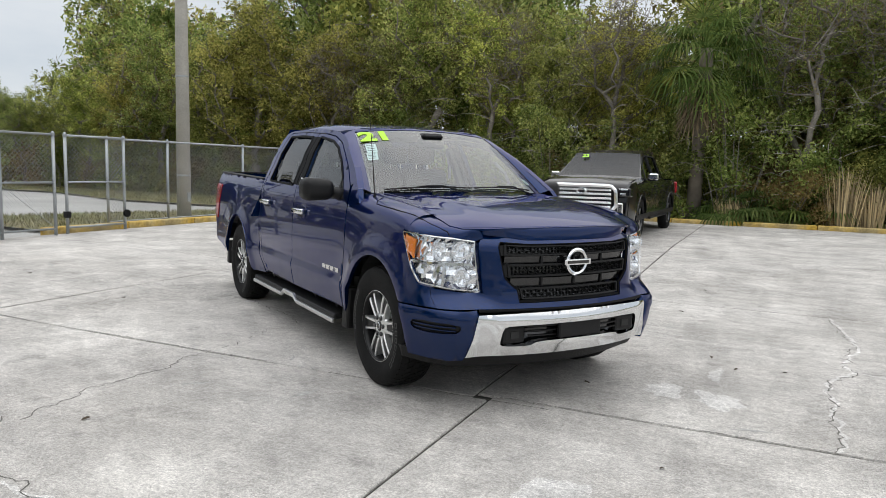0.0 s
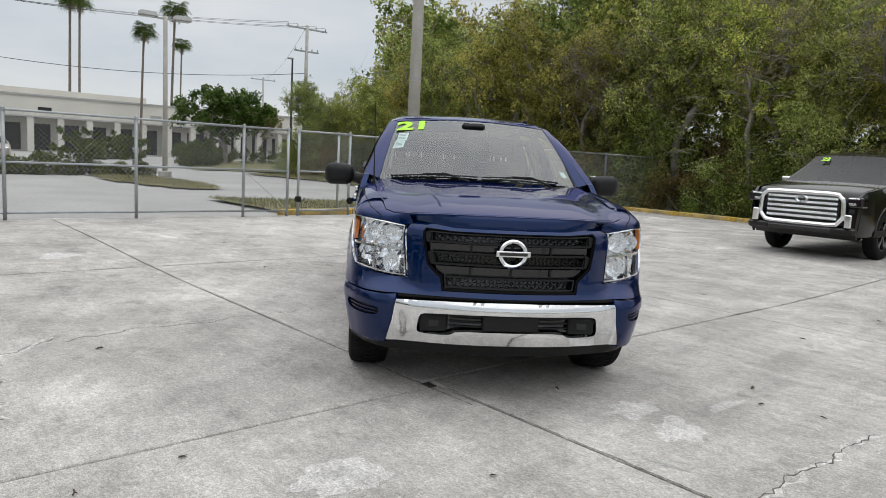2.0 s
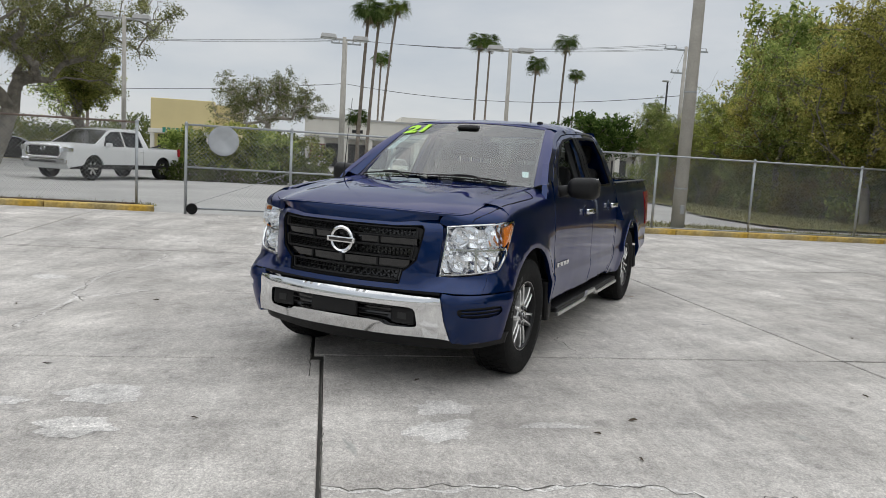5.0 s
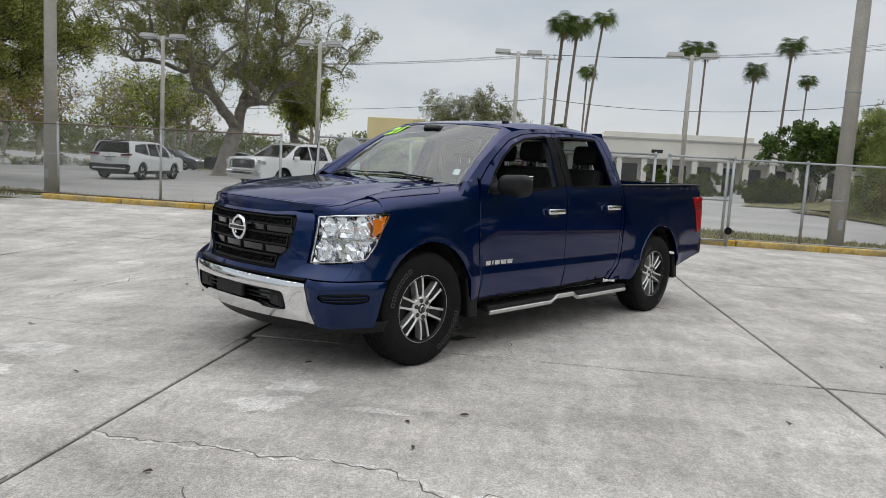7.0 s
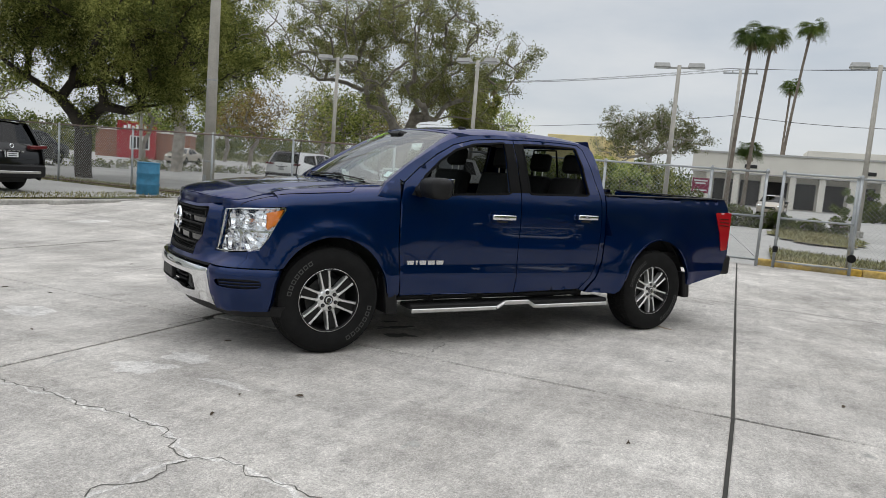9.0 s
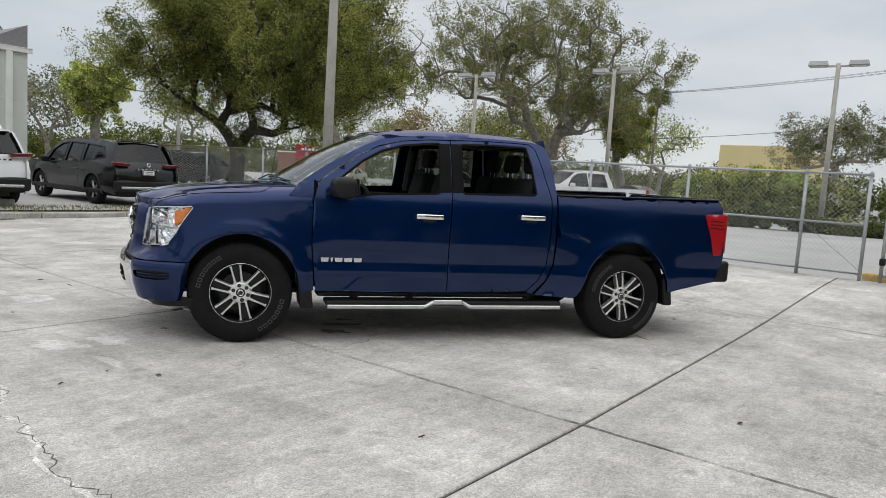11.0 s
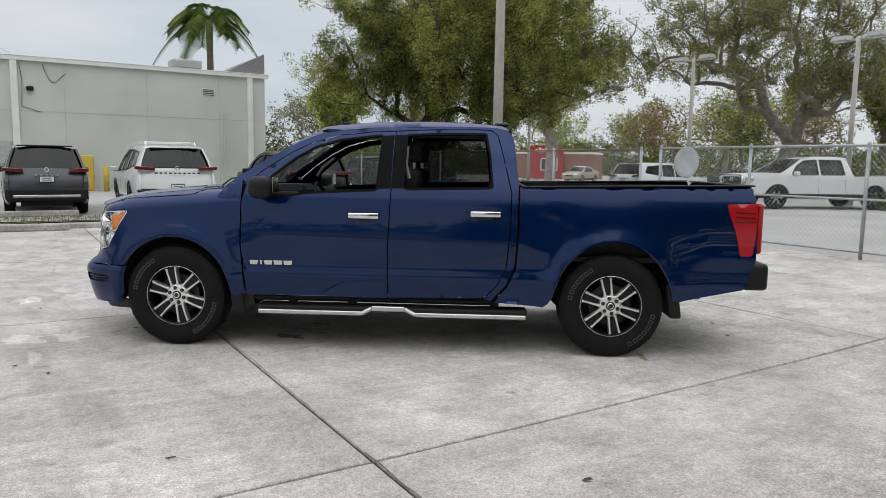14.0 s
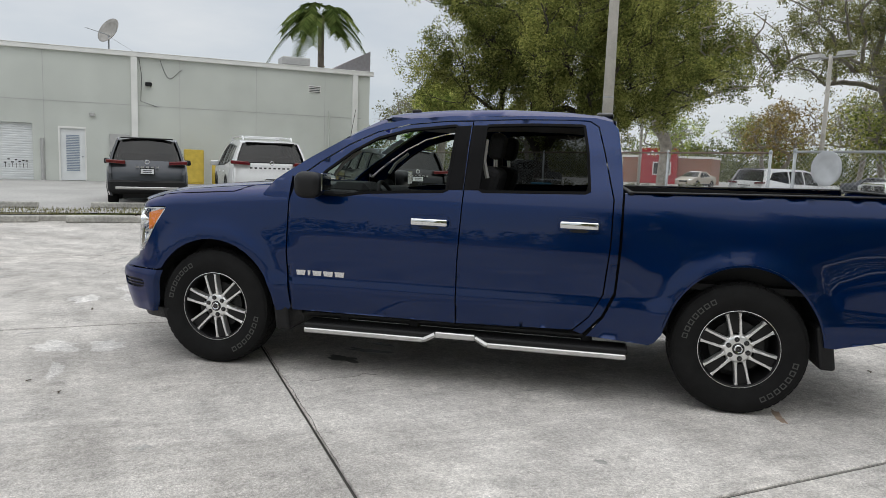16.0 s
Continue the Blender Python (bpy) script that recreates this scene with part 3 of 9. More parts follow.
def chain_mesh(w, h, z0, pitch=0.062, r=0.0021):
    """Diagonal wires both ways, clipped to a panel w wide and h high."""
    vs, fs = [], []
    d = pitch * math.sqrt(2)
    for s in (1, -1):
        n = int((w + h) / d) + 1
        for k in range(n):
            c = k * d - (h if s > 0 else 0)
            a, b = (max(0, c), min(w, c + h)) if s > 0 else (max(0, c - h), min(w, c))
            if b - a < 0.02:
                continue
            za, zb = (a - c, b - c) if s > 0 else (c - a, c - b)
            i = len(vs)
            for x, z in ((a, za), (b, zb)):
                vs += [(x, -r + 0.004 * s, z0 + z - r), (x, r + 0.004 * s, z0 + z - r), (x, 0.004 * s, z0 + z + 1.2 * r)]
            for q in range(3):
                fs.append((i + q, i + (q + 1) % 3, i + 3 + (q + 1) % 3, i + 3 + q))
    for k in range(int(w / 0.062)):
        i = len(vs)
        x = k * 0.062
        vs += [(x - 0.002, 0, z0 + h - 0.03), (x + 0.002, 0, z0 + h - 0.03), (x + 0.012, 0, z0 + h + 0.045)]
        fs.append((i, i + 1, i + 2))
    return vs, fs


CHAINS = {}


def fence_run(name, x, ys, label, low_rail=True, z=0.1, mid=False, rail_mat=None, group=""):
    """Posts at the given ys along x, with caps, rails, ties and wire between them."""
    root = empty(name, pose(x, ys[0], z, 0, 0, 90), label, "fence", group=group)
    h = TOP - z
    for y in ys:
        bm = one_tube([(y - ys[0], 0, -0.1), (y - ys[0], 0, h - 0.02)], 0.03, 10)
        post = part("post", bm, M_GALV, root, smooth=True)
        bm = bmesh.new()
        lathe(bm, [(0.001, 0.055), (0.02, 0.045), (0.036, 0.015), (0.036, -0.03)], 10, "z")
        bmesh.ops.translate(bm, verts=bm.verts[:], vec=(y - ys[0], 0, h - 0.02))
        part("post_cap", bm, M_GALV, post)
    L = ys[-1] - ys[0]
    part("top_rail", one_tube([(0, 0, h - 0.03), (L, 0, h - 0.03)], 0.021, 8), rail_mat or M_GALV, root, smooth=True)
    if low_rail:
        part("bottom_rail", one_tube([(0, 0, 0.12), (L, 0, 0.12)], 0.019, 8), rail_mat or M_GALV, root, smooth=True)
    if mid:
        part("middle_rail", one_tube([(0, 0, h * 0.52), (L, 0, h * 0.52)], 0.019, 8), rail_mat or M_GALV, root, smooth=True)
    for a, b in zip(ys, ys[1:]):
        key = (round(b - a, 2), round(h, 2))
        if key not in CHAINS:
            vs, fs = chain_mesh(b - a, h - 0.08, 0.06)
            o = data_ob("wire_mesh", vs, fs, M_WIRE, root)
            CHAINS[key] = o.data
        else:
            o = new("wire_mesh", CHAINS[key])
            o.parent = root
        o.location = (a - ys[0], 0.028, 0)
    return root


fence_run("chain_link_fence", -12.25, [9.9, 11.5, 14.0, 16.9, 20.1], "galvanised chain-link fence with top and bottom rails behind the kerb", mid=False)
fence_run("chain_link_fence", -12.3, [-17.9, -14.9, -11.9, -8.8, -5.8, -3.1, -0.1], "old chain-link fence with a rusty top rail beside the road", rail_mat=M_RUST)
fence_run("chain_link_fence", -12.25, [20.1, 23.0], "end bay of chain-link fence leading into the brush", low_rail=False)

gate = fence_run("sliding_gate", -11.7, [1.0, 3.1, 5.2, 7.3, 8.3], "wide chain-link sliding gate, closed, on a rubber roller", mid=True)
bm = bmesh.new()
lathe(bm, [(0.03, -0.03), (0.10, -0.035), (0.115, 0.0), (0.10, 0.035), (0.03, 0.03)], 20, "y", True)
bmesh.ops.translate(bm, verts=bm.verts[:], vec=(0.14, -0.06, 0.115 - 0.0))
part("roller_wheel", bm, M_RUBBER, gate, "black rubber roller")
part("brace_rod", one_tube([(0, 0.02, 0.15), (2.1, 0.02, 0.95)], 0.006, 5), M_WIRE, gate)
part("brace_rod", one_tube([(6.3, 0.02, 0.95), (7.3, 0.02, 0.15)], 0.006, 5), M_WIRE, gate)
tail = fence_run("gate_counterpanel", -11.78, [8.6, 9.9], "framed chain-link panel with latch beside the gate", mid=True)
bm = bmesh.new()
lathe(bm, [(0.02, -0.03), (0.07, -0.03), (0.08, 0.0), (0.07, 0.03), (0.02, 0.03)], 16, "y", True)
bmesh.ops.translate(bm, verts=bm.verts[:], vec=(1.3, -0.06, 0.33))
part("guide_roller", bm, M_RUBBER, tail)
part("latch", boxes(((-0.04, -0.06, 0.3), (0.05, 0.06, 0.42)), bevel=0.01), M_BLACK, tail, "black latch box")

# round dish leaning on the gate
dish = empty("satellite_dish", pose(-11.6, 1.75, 1.63), "round white dish reflector tied to the gate mesh", "dish")
bm = bmesh.new()
lathe(bm, [(0.001, -0.05), (0.12, -0.045), (0.22, -0.03), (0.30, 0.0), (0.305, 0.004), (0.30, 0.012), (0.22, -0.018), (0.12, -0.033), (0.001, -0.038)], 36, "x")
part("reflector", bm, M_DISHW, dish, smooth=True)
for a in (40, 160, 280):
    part("tie", one_tube([(0.0, 0.26 * math.cos(radians(a)), 0.26 * math.sin(radians(a))), (-0.08, 0.27 * math.cos(radians(a)), 0.27 * math.sin(radians(a)))], 0.004, 5), M_WIRE, dish)


# ---- poles ----
def concrete_pole(x, y, r0, r1, h, z=0.05):
    root = empty("concrete_pole", pose(x, y, z), "tall tapered spun-concrete utility pole beside the fence", "pole", "concrete poles")
    part("shaft", one_tube([(0, 0, 0), (0, 0, h * 0.5), (0, 0, h)], [r0, (r0 + r1) / 2, r1], 20), M_POLE, root, smooth=True)
    for zz in (1.1, 3.4):
        bm = bmesh.new()
        lathe(bm, [(r0 * 0.99 - 0.004 * zz, zz), (r0 + 0.006 - 0.004 * zz, zz + 0.005), (r0 + 0.006 - 0.004 * zz, zz + 0.035), (r0 * 0.99 - 0.004 * zz, zz + 0.04)], 20, "z")
        part("steel_band", bm, M_GALV, root)
    part("hand_hole_cover", boxes(((r0 - 0.03, -0.05, 0.5), (r0 + 0.02, 0.05, 0.72)), bevel=0.008), M_GALV, root)
    return root


concrete_pole(-12.62, 12.35, 0.165, 0.105, 12.0)
concrete_pole(-12.85, -6.4, 0.165, 0.105, 12.0)


def lot_lamp():
    root = empty("street_lamp", None, "square-section parking lamp with two flat shoebox heads", "lamp", "parking lot lamps")
    part("pole", one_tube([(0, 0, 0), (0, 0, 6.75)], [0.11, 0.085], 12), M_POLE, root, smooth=True)
    part("base", boxes(((-0.22, -0.22, 0), (0.22, 0.22, 0.25)), bevel=0.03), M_KERB, root)
    part("cross_arm", boxes(((-0.035, -0.55, 6.6), (0.035, 0.55, 6.68)), bevel=0.01), M_LAMPHEAD, root)
    for s in (1, -1):
        bm = bmesh.new()
        vs = box(bm, (-0.22, -0.36, -0.1), (0.22, 0.36, 0.1), 0.03, 2)
        for v in bm.verts:
            if v.co.z > 0:
                v.co.x *= 0.8
                v.co.y *= 0.9
        bmesh.ops.translate(bm, verts=bm.verts[:], vec=(0, s * 0.72, 6.74))
        head = part("lamp_head", bm, M_LAMPHEAD, root)
        part("lens", boxes(((-0.17, s * 0.72 - 0.28, 6.615), (0.17, s * 0.72 + 0.28, 6.632))), M_WHITEPAINT, head)
    return root


lamp = lot_lamp()
lamp.matrix_world = pose(-30.0, 4.4, 0.1, 0, 0, 4)
for x, y, r in ((-29.4, -4.9, -3), (-29.0, -12.6, 5), (-29.3, 12.0, 0), (-33.5, -31.0, 20), (-26.0, -36.0, 10)):
    copy_thing(lamp, pose(x, y, 0.1, 0, 0, r))


# ---- the building south of the yard ----
bld = tagged(empty("building", pose(0, -23.5, 0.15)), "long low sage-grey stucco building with white gutter and downpipes", "building")
bx0, bx1, bh = -11.1, 26.0, 5.5
door_x, roll_x = (1.35, 2.4), (3.35, 7.0)
for lo, hi in (((bx0, -0.3, 0), (door_x[0], 0, bh)), ((door_x[0], -0.3, 2.28), (door_x[1], 0, bh)), ((door_x[1], -0.3, 0), (roll_x[0], 0, bh)),
               ((roll_x[0], -0.3, 2.35), (roll_x[1], 0, bh)), ((roll_x[1], -0.3, 0), (bx1, 0, bh)),
               ((bx0, -30, 0), (bx0 + 0.3, -0.3, bh)), ((bx1 - 0.3, -30, 0), (bx1, -0.3, bh)), ((bx0, -30.3, 0), (bx1, -30, bh))):
    bm = bmesh.new()
    box(bm, lo, hi)
    part("wall", bm, M_STUCCO, bld)
part("roof", boxes(((bx0 - 0.1, -30.4, bh), (bx1 + 0.1, -0.02, bh + 0.08))), M_LAMPHEAD, bld)
part("gutter", boxes(((bx0 - 0.15, 0.004, bh - 0.14), (bx1, 0.15, bh + 0.04)), ((bx0 - 0.15, 0.004, bh + 0.04), (bx1, 0.17, bh + 0.07)), bevel=0.008), M_WHITETRIM, bld, "white metal gutter")
for x in (-10.35, -0.55, 9.5):
    part("downpipe", boxes(((x - 0.13, 0.003, 0.1), (x + 0.13, 0.14, bh - 0.14)), bevel=0.01), M_WHITETRIM, bld, "square white downpipe")
bm = bmesh.new()
va = [bm.verts.new(v) for v in ((bx0, 0, bh + 0.05), (bx0, 0, bh + 1.05), (bx0, -6.0, bh + 1.05), (bx0, -6.0, bh + 0.05), (bx0 + 1.9, 0, bh + 0.05), (bx0 + 1.9, -6.0, bh + 0.05))]
for f in ((0, 1, 2, 3), (0, 4, 1), (3, 2, 5), (1, 4, 5, 2)):
    bm.faces.new([va[i] for i in f])
part("parapet", bm, mat("parapet_grey", (0.22, 0.21, 0.22), 0.8, vary=0.1), bld, "grey sloped parapet wall")
bm = bmesh.new()
box(bm, (-8.7, 0.003, 4.38), (-8.1, 0.02, 4.72), 0.005)
vent = part("louvre_vent", bm, M_WHITETRIM, bld)
for i in range(4):
    part("slat", boxes(((-8.66, 0.012, 4.41 + i * 0.078), (-8.14, 0.035, 4.445 + i * 0.078))), M_SHADE, vent)
for a, b, zz in ((bx0 + 0.4, bx1, 3.3),):
    part("control_joint", boxes(((a, 0.001, zz), (b, 0.008, zz + 0.025))), M_LAMPHEAD, bld)
for x in (-8.9, -5.7, -2.4, 2.9, 7.8):
    part("control_joint", boxes(((x, 0.001, 0), (x + 0.018, 0.006, bh - 0.14))), M_LAMPHEAD, bld)
part("conduit", one_tube([(-9.1, 0.05, 0), (-9.1, 0.05, 3.6)], 0.035, 8), M_STUCCO, bld)
part("conduit", one_tube([(3.0, 0.06, 0), (3.0, 0.06, 1.75)], 0.07, 8), M_LAMPHEAD, bld)
part("meter_box", boxes(((-0.35, 0.003, 1.1), (0.45, 0.14, 2.05)), bevel=0.015), M_LAMPHEAD, bld, "grey meter cabinet")
part("meter_box", boxes(((-0.9, 0.003, 0.9), (-0.62, 0.12, 1.5)), bevel=0.015), M_GALV, bld)
part("wall_light", boxes(((-1.25, 0.003, 4.15), (-0.98, 0.22, 4.32)), bevel=0.03), M_BLACK, bld)
part("wall_light", boxes(((1.0, 0.003, 2.75), (1.2, 0.16, 2.9)), bevel=0.02), M_LAMPHEAD, bld)
pts = [(-1.6 - 0.9 * t, 0.03, 5.3 - 1.8 * t + 1.2 * t * t - 0.25 * math.sin(t * 5)) for t in [i / 10 for i in range(11)]]
part("hanging_cable", one_tube(pts, 0.012, 5), M_WIREDARK, bld)
part("hanging_cable", one_tube([(-0.75, 0.03, 5.3), (-0.85, 0.04, 4.6), (-0.8, 0.03, 3.5), (-1.5, 0.03, 3.28)], 0.012, 5), M_WIREDARK, bld)
door = part("door", boxes(((door_x[0] + 0.06, -0.12, 0.02), (door_x[1] - 0.06, -0.07, 2.2)), bevel=0.005), M_WHITEPAINT, bld, "white steel door with a tall louvre")
part("door_frame", boxes(((door_x[0], -0.14, 0), (door_x[0] + 0.06, 0.02, 2.28)), ((door_x[1] - 0.06, -0.14, 0), (door_x[1], 0.02, 2.28)), ((door_x[0] + 0.06, -0.14, 2.2), (door_x[1] - 0.06, 0.02, 2.28))), M_WHITETRIM, bld)
for i in range(22):
    part("louvre", boxes(((1.62, -0.07, 0.42 + i * 0.07), (2.12, -0.05, 0.455 + i * 0.07))), mat("louvre_blue", (0.25, 0.30, 0.38), 0.6) if i == 0 else bpy.data.materials["louvre_blue"], door)
part("door_handle", boxes(((1.47, -0.07, 1.0), (1.54, -0.01, 1.06)), bevel=0.01), M_GALV, door)
roll = part("roller_door", boxes(((roll_x[0], -0.2, 0.0), (roll_x[1], -0.16, 2.35))), M_WHITEPAINT, bld, "white roller shutter with a scrawl of paint")
for i in range(24):
    part("slat", boxes(((roll_x[0], -0.16, 0.03 + i * 0.097), (roll_x[1], -0.145, 0.1 + i * 0.097)), bevel=0.006), M_WHITEPAINT, roll)
for k in range(7):
    x = 3.55 + k * 0.13
    part("paint_mark", boxes(((x, -0.143, 0.75 + 0.1 * math.sin(k * 3)), (x + 0.09, -0.139, 0.80 + 0.1 * math.sin(k * 3))), ((x + 0.03, -0.143, 0.5), (x + 0.05, -0.139, 0.68))), M_SHADE, roll)

ac = empty("rooftop_vent_unit", pose(-8.0, -26.5, 5.7), "boxy grey rooftop air unit on legs", "air unit")
part("housing", boxes(((-0.7, -0.6, 0.35), (0.7, 0.6, 0.75)), bevel=0.04), M_LAMPHEAD, ac)
for sx in (-0.5, 0.5):
    part("leg", boxes(((sx - 0.04, -0.5, 0), (sx + 0.04, 0.5, 0.36))), M_GALV, ac)
rd = empty("rooftop_satellite_dish", pose(0.45, -24.6, 5.72), "weathered grey satellite dish with feed arm on a mast", "dish")
part("mast", one_tube([(0, 0, 0), (0, 0, 0.75)], 0.035, 8), M_GALV, rd)
bm = bmesh.new()
lathe(bm, [(0.001, 0.16), (0.25, 0.13), (0.45, 0.05), (0.58, -0.04), (0.59, -0.02), (0.45, 0.075), (0.25, 0.155), (0.001, 0.185)], 32, "y")
bmesh.ops.transform(bm, matrix=Matrix.Translation((0, 0, 0.95)) @ pose(0, 0, 0, -25, 0, 130), verts=bm.verts[:])
part("reflector", bm, M_DISH, rd, smooth=True)
part("feed_arm", one_tube([(0.05, 0.1, 0.75), (0.9, 0.5, 0.92)], 0.018, 6), M_GALV, rd)
part("guy_wire", one_tube([(0, 0, 0.7), (-1.2, 0.2, 0.0)], 0.008, 5), M_WIRE, rd)

for x, w, h, z in ((-2.9, 0.8, 1.5, 0),):
    yb = empty("yellow_cabinet", pose(x, -22.6, 0.155), "yellow painted steel cabinet by the wall", "cabinet")
    part("body", boxes(((-w / 2, -0.3, 0), (w / 2, 0.3, h)), bevel=0.03), M_YBOX, yb)
    part("door_panel", boxes(((-w / 2 + 0.05, 0.3, 0.08), (w / 2 - 0.05, 0.315, h - 0.08)), bevel=0.005), M_YBOX, yb)
for x, y in ((-3.7, -21.8),):
    bo = empty("bollard", pose(x, y, 0.155), "yellow steel bollard in front of the wall", "bollard")
    part("post", one_tube([(0, 0, 0), (0, 0, 1.0), (0, 0, 1.08)], [0.11, 0.11, 0.03], 14), M_YBOX, bo, smooth=True)


# ---- wheel stops and drum at the yard's edge ----
def wheel_stop(x, y, rz, length=1.85, z=0.0):
    bm = bmesh.new()
    box(bm, (-length / 2, -0.09, 0), (length / 2, 0.09, 0.14), 0.03, 2)
    for v in bm.verts:
        v.co += Vector((0, 0, 0.006)) * noise.noise(v.co * 9 + Vector((x, y, 0)))
    ob = mesh_ob("wheel_stop", bm, M_KERB)
    ob.matrix_world = pose(x, y, z, 0, 0, rz)
    return tagged(ob, "weathered grey concrete wheel stop", "wheel stop", "wheel stops")


for x, y, r, z in ((-8.3, -5.85, 1, 0), (-11.45, -6.35, -24, 0.02), (-2.9, -5.9, 1, 0), (-0.25, -5.75, -2, 0), (2.1, -5.85, 2, 0), (5.0, -5.9, 0, 0), (-0.6, -7.75, 0, 0.155), (2.3, -7.75, 1, 0.155), (-3.6, -7.8, -1, 0.155)):
    wheel_stop(x, y, r, z=z)

drum = empty("blue_drum", pose(-11.15, -6.95, 0.12), "ribbed blue plastic drum standing by the fence", "drum")
bm = bmesh.new()
lathe(bm, [(0.001, 0.0), (0.26, 0.0), (0.285, 0.03), (0.288, 0.28), (0.300, 0.30), (0.300, 0.33), (0.288, 0.35), (0.288, 0.58), (0.300, 0.60), (0.300, 0.63), (0.288, 0.65), (0.284, 0.86), (0.27, 0.90)], 40, "z")
part("body", bm, M_BLUEBIN, drum, smooth=True)
bm = bmesh.new()
lathe(bm, [(0.285, 0.87), (0.298, 0.885), (0.298, 0.905), (0.275, 0.91), (0.262, 0.885), (0.001, 0.88)], 40, "z")
part("rim", bm, M_BLUEBIN, drum, smooth=True)
bm = bmesh.new()
lathe(bm, [(0.001, 0.905), (0.035, 0.905), (0.04, 0.88)], 12, "z")
bmesh.ops.translate(bm, verts=bm.verts[:], vec=(0.15, 0.05, 0))
part("bung", bm, M_BLUEBIN, drum)


# ---- plants ----
def limb_net(seed, trunk, points, reach=0.22, bend=0.10):
    """Grows limbs from the trunk to every point of the crown, each from the nearest limb that exists; gives places, parents and radii by the pipe rule."""
    rnd = random.Random(seed)
    total = len(trunk) + len(points) * 40
    pos, run, par = np.zeros((total, 3)), np.zeros(total), [-1] * total
    n = 0
    for k, p in enumerate(trunk):
        pos[n], par[n], run[n] = p, n - 1, 0.6 * k
        n += 1
    first = max(1, len(trunk) - 2)
    top = np.array(trunk[-1])
    ends = []
    for p in sorted(points, key=lambda q: (Vector(q) - Vector(top)).length):
        v = np.array(p)
        d = np.sqrt(((pos[first:n] - v) ** 2).sum(1)) + reach * run[first:n] + 0.5 * np.maximum(0, pos[first:n, 2] - v[2])
        b = first + int(np.argmin(d))
        a, ln = Vector(pos[b]), (Vector(v) - Vector(pos[b])).length
        m = min(30, max(1, int(ln / 0.45)))
        lift = Vector((rnd.gauss(0, 1), rnd.gauss(0, 1), rnd.gauss(0.7, 0.8))) * bend * ln
        last = b
        for k in range(1, m + 1):
            t = k / m
            q = a.lerp(Vector(v), t) + lift * (4 * t * (1 - t)) * 0.5 + (Vector((rnd.gauss(0, 0.045), rnd.gauss(0, 0.045), rnd.gauss(0, 0.045))) if k < m else Vector())
            pos[n], par[n], run[n] = q, last, run[last] + ln / m
            last = n
            n += 1
        ends.append(last)
    load = np.zeros(n)
    for e in ends:
        load[e] += 1
    for k in range(n - 1, 0, -1):
        load[par[k]] += load[k]
    return pos[:n], par[:n], load, ends


def crown_points(rnd, lobes, count, seed):
    """Points in a crown made of several lobes, thicker towards their outsides."""
    out = []
    sizes = [rx * rx * rz for _, (rx, rz) in lobes]
    for _ in range(count):
        (cx, cy, cz), (rx, rz) = rnd.choices(lobes, sizes)[0]
        d = Vector((rnd.gauss(0, 1), rnd.gauss(0, 1), rnd.gauss(0.2, 1))).normalized() * rnd.uniform(0.08, 1) ** 0.42
        d *= 0.92 + 0.25 * noise.noise(d * 1.9 + Vector((seed + cx, cy, cz)))
        out.append((cx + d.x * rx, cy + d.y * rx, cz + d.z * rz))
    return out


def leaf_cloud(name, centres, n, radius, size, material, parent, seed, flat=1.0, weights=None):
    """Small pointed leaves scattered in clumps about the centres, lying more flat than upright."""
    rs = np.random.RandomState(seed)
    c = np.array(centres)
    c = c[rs.choice(len(c), n, p=weights) if weights is not None else rs.randint(0, len(c), n)]
    off = rs.normal(0, 1, (n, 3))
    off *= (radius * rs.uniform(0, 1, (n, 1)) ** 0.5) / np.linalg.norm(off, axis=1, keepdims=True)
    off[:, 2] *= flat
    p = c + off
    up = rs.normal(0, 1, (n, 3)) + np.array([0, 0, 0.45])
    a = np.cross(up, rs.normal(0, 1, (n, 3)))
    a /= np.linalg.norm(a, axis=1, keepdims=True)
    b = np.cross(up, a)
    b /= np.linalg.norm(b, axis=1, keepdims=True)
    s = size * rs.uniform(0.55, 1.4, (n, 1))
    v = np.stack([p - a * s, p + a * s, p + b * s * 0.85 + a * s * rs.uniform(-0.4, 0.4, (n, 1))], 1).reshape(-1, 3)
    me = bpy.data.meshes.new(name)
    me.vertices.add(3 * n)
    me.vertices.foreach_set("co", v.astype(np.float32).ravel())
    me.loops.add(3 * n)
    me.loops.foreach_set("vertex_index", np.arange(3 * n, dtype=np.int32))
    me.polygons.add(n)
    me.polygons.foreach_set("loop_start", np.arange(0, 3 * n, 3, dtype=np.int32))
    me.update(calc_edges=True)
    me.materials.append(material)
    ob = new(name, me)
    ob.parent = parent
    return ob


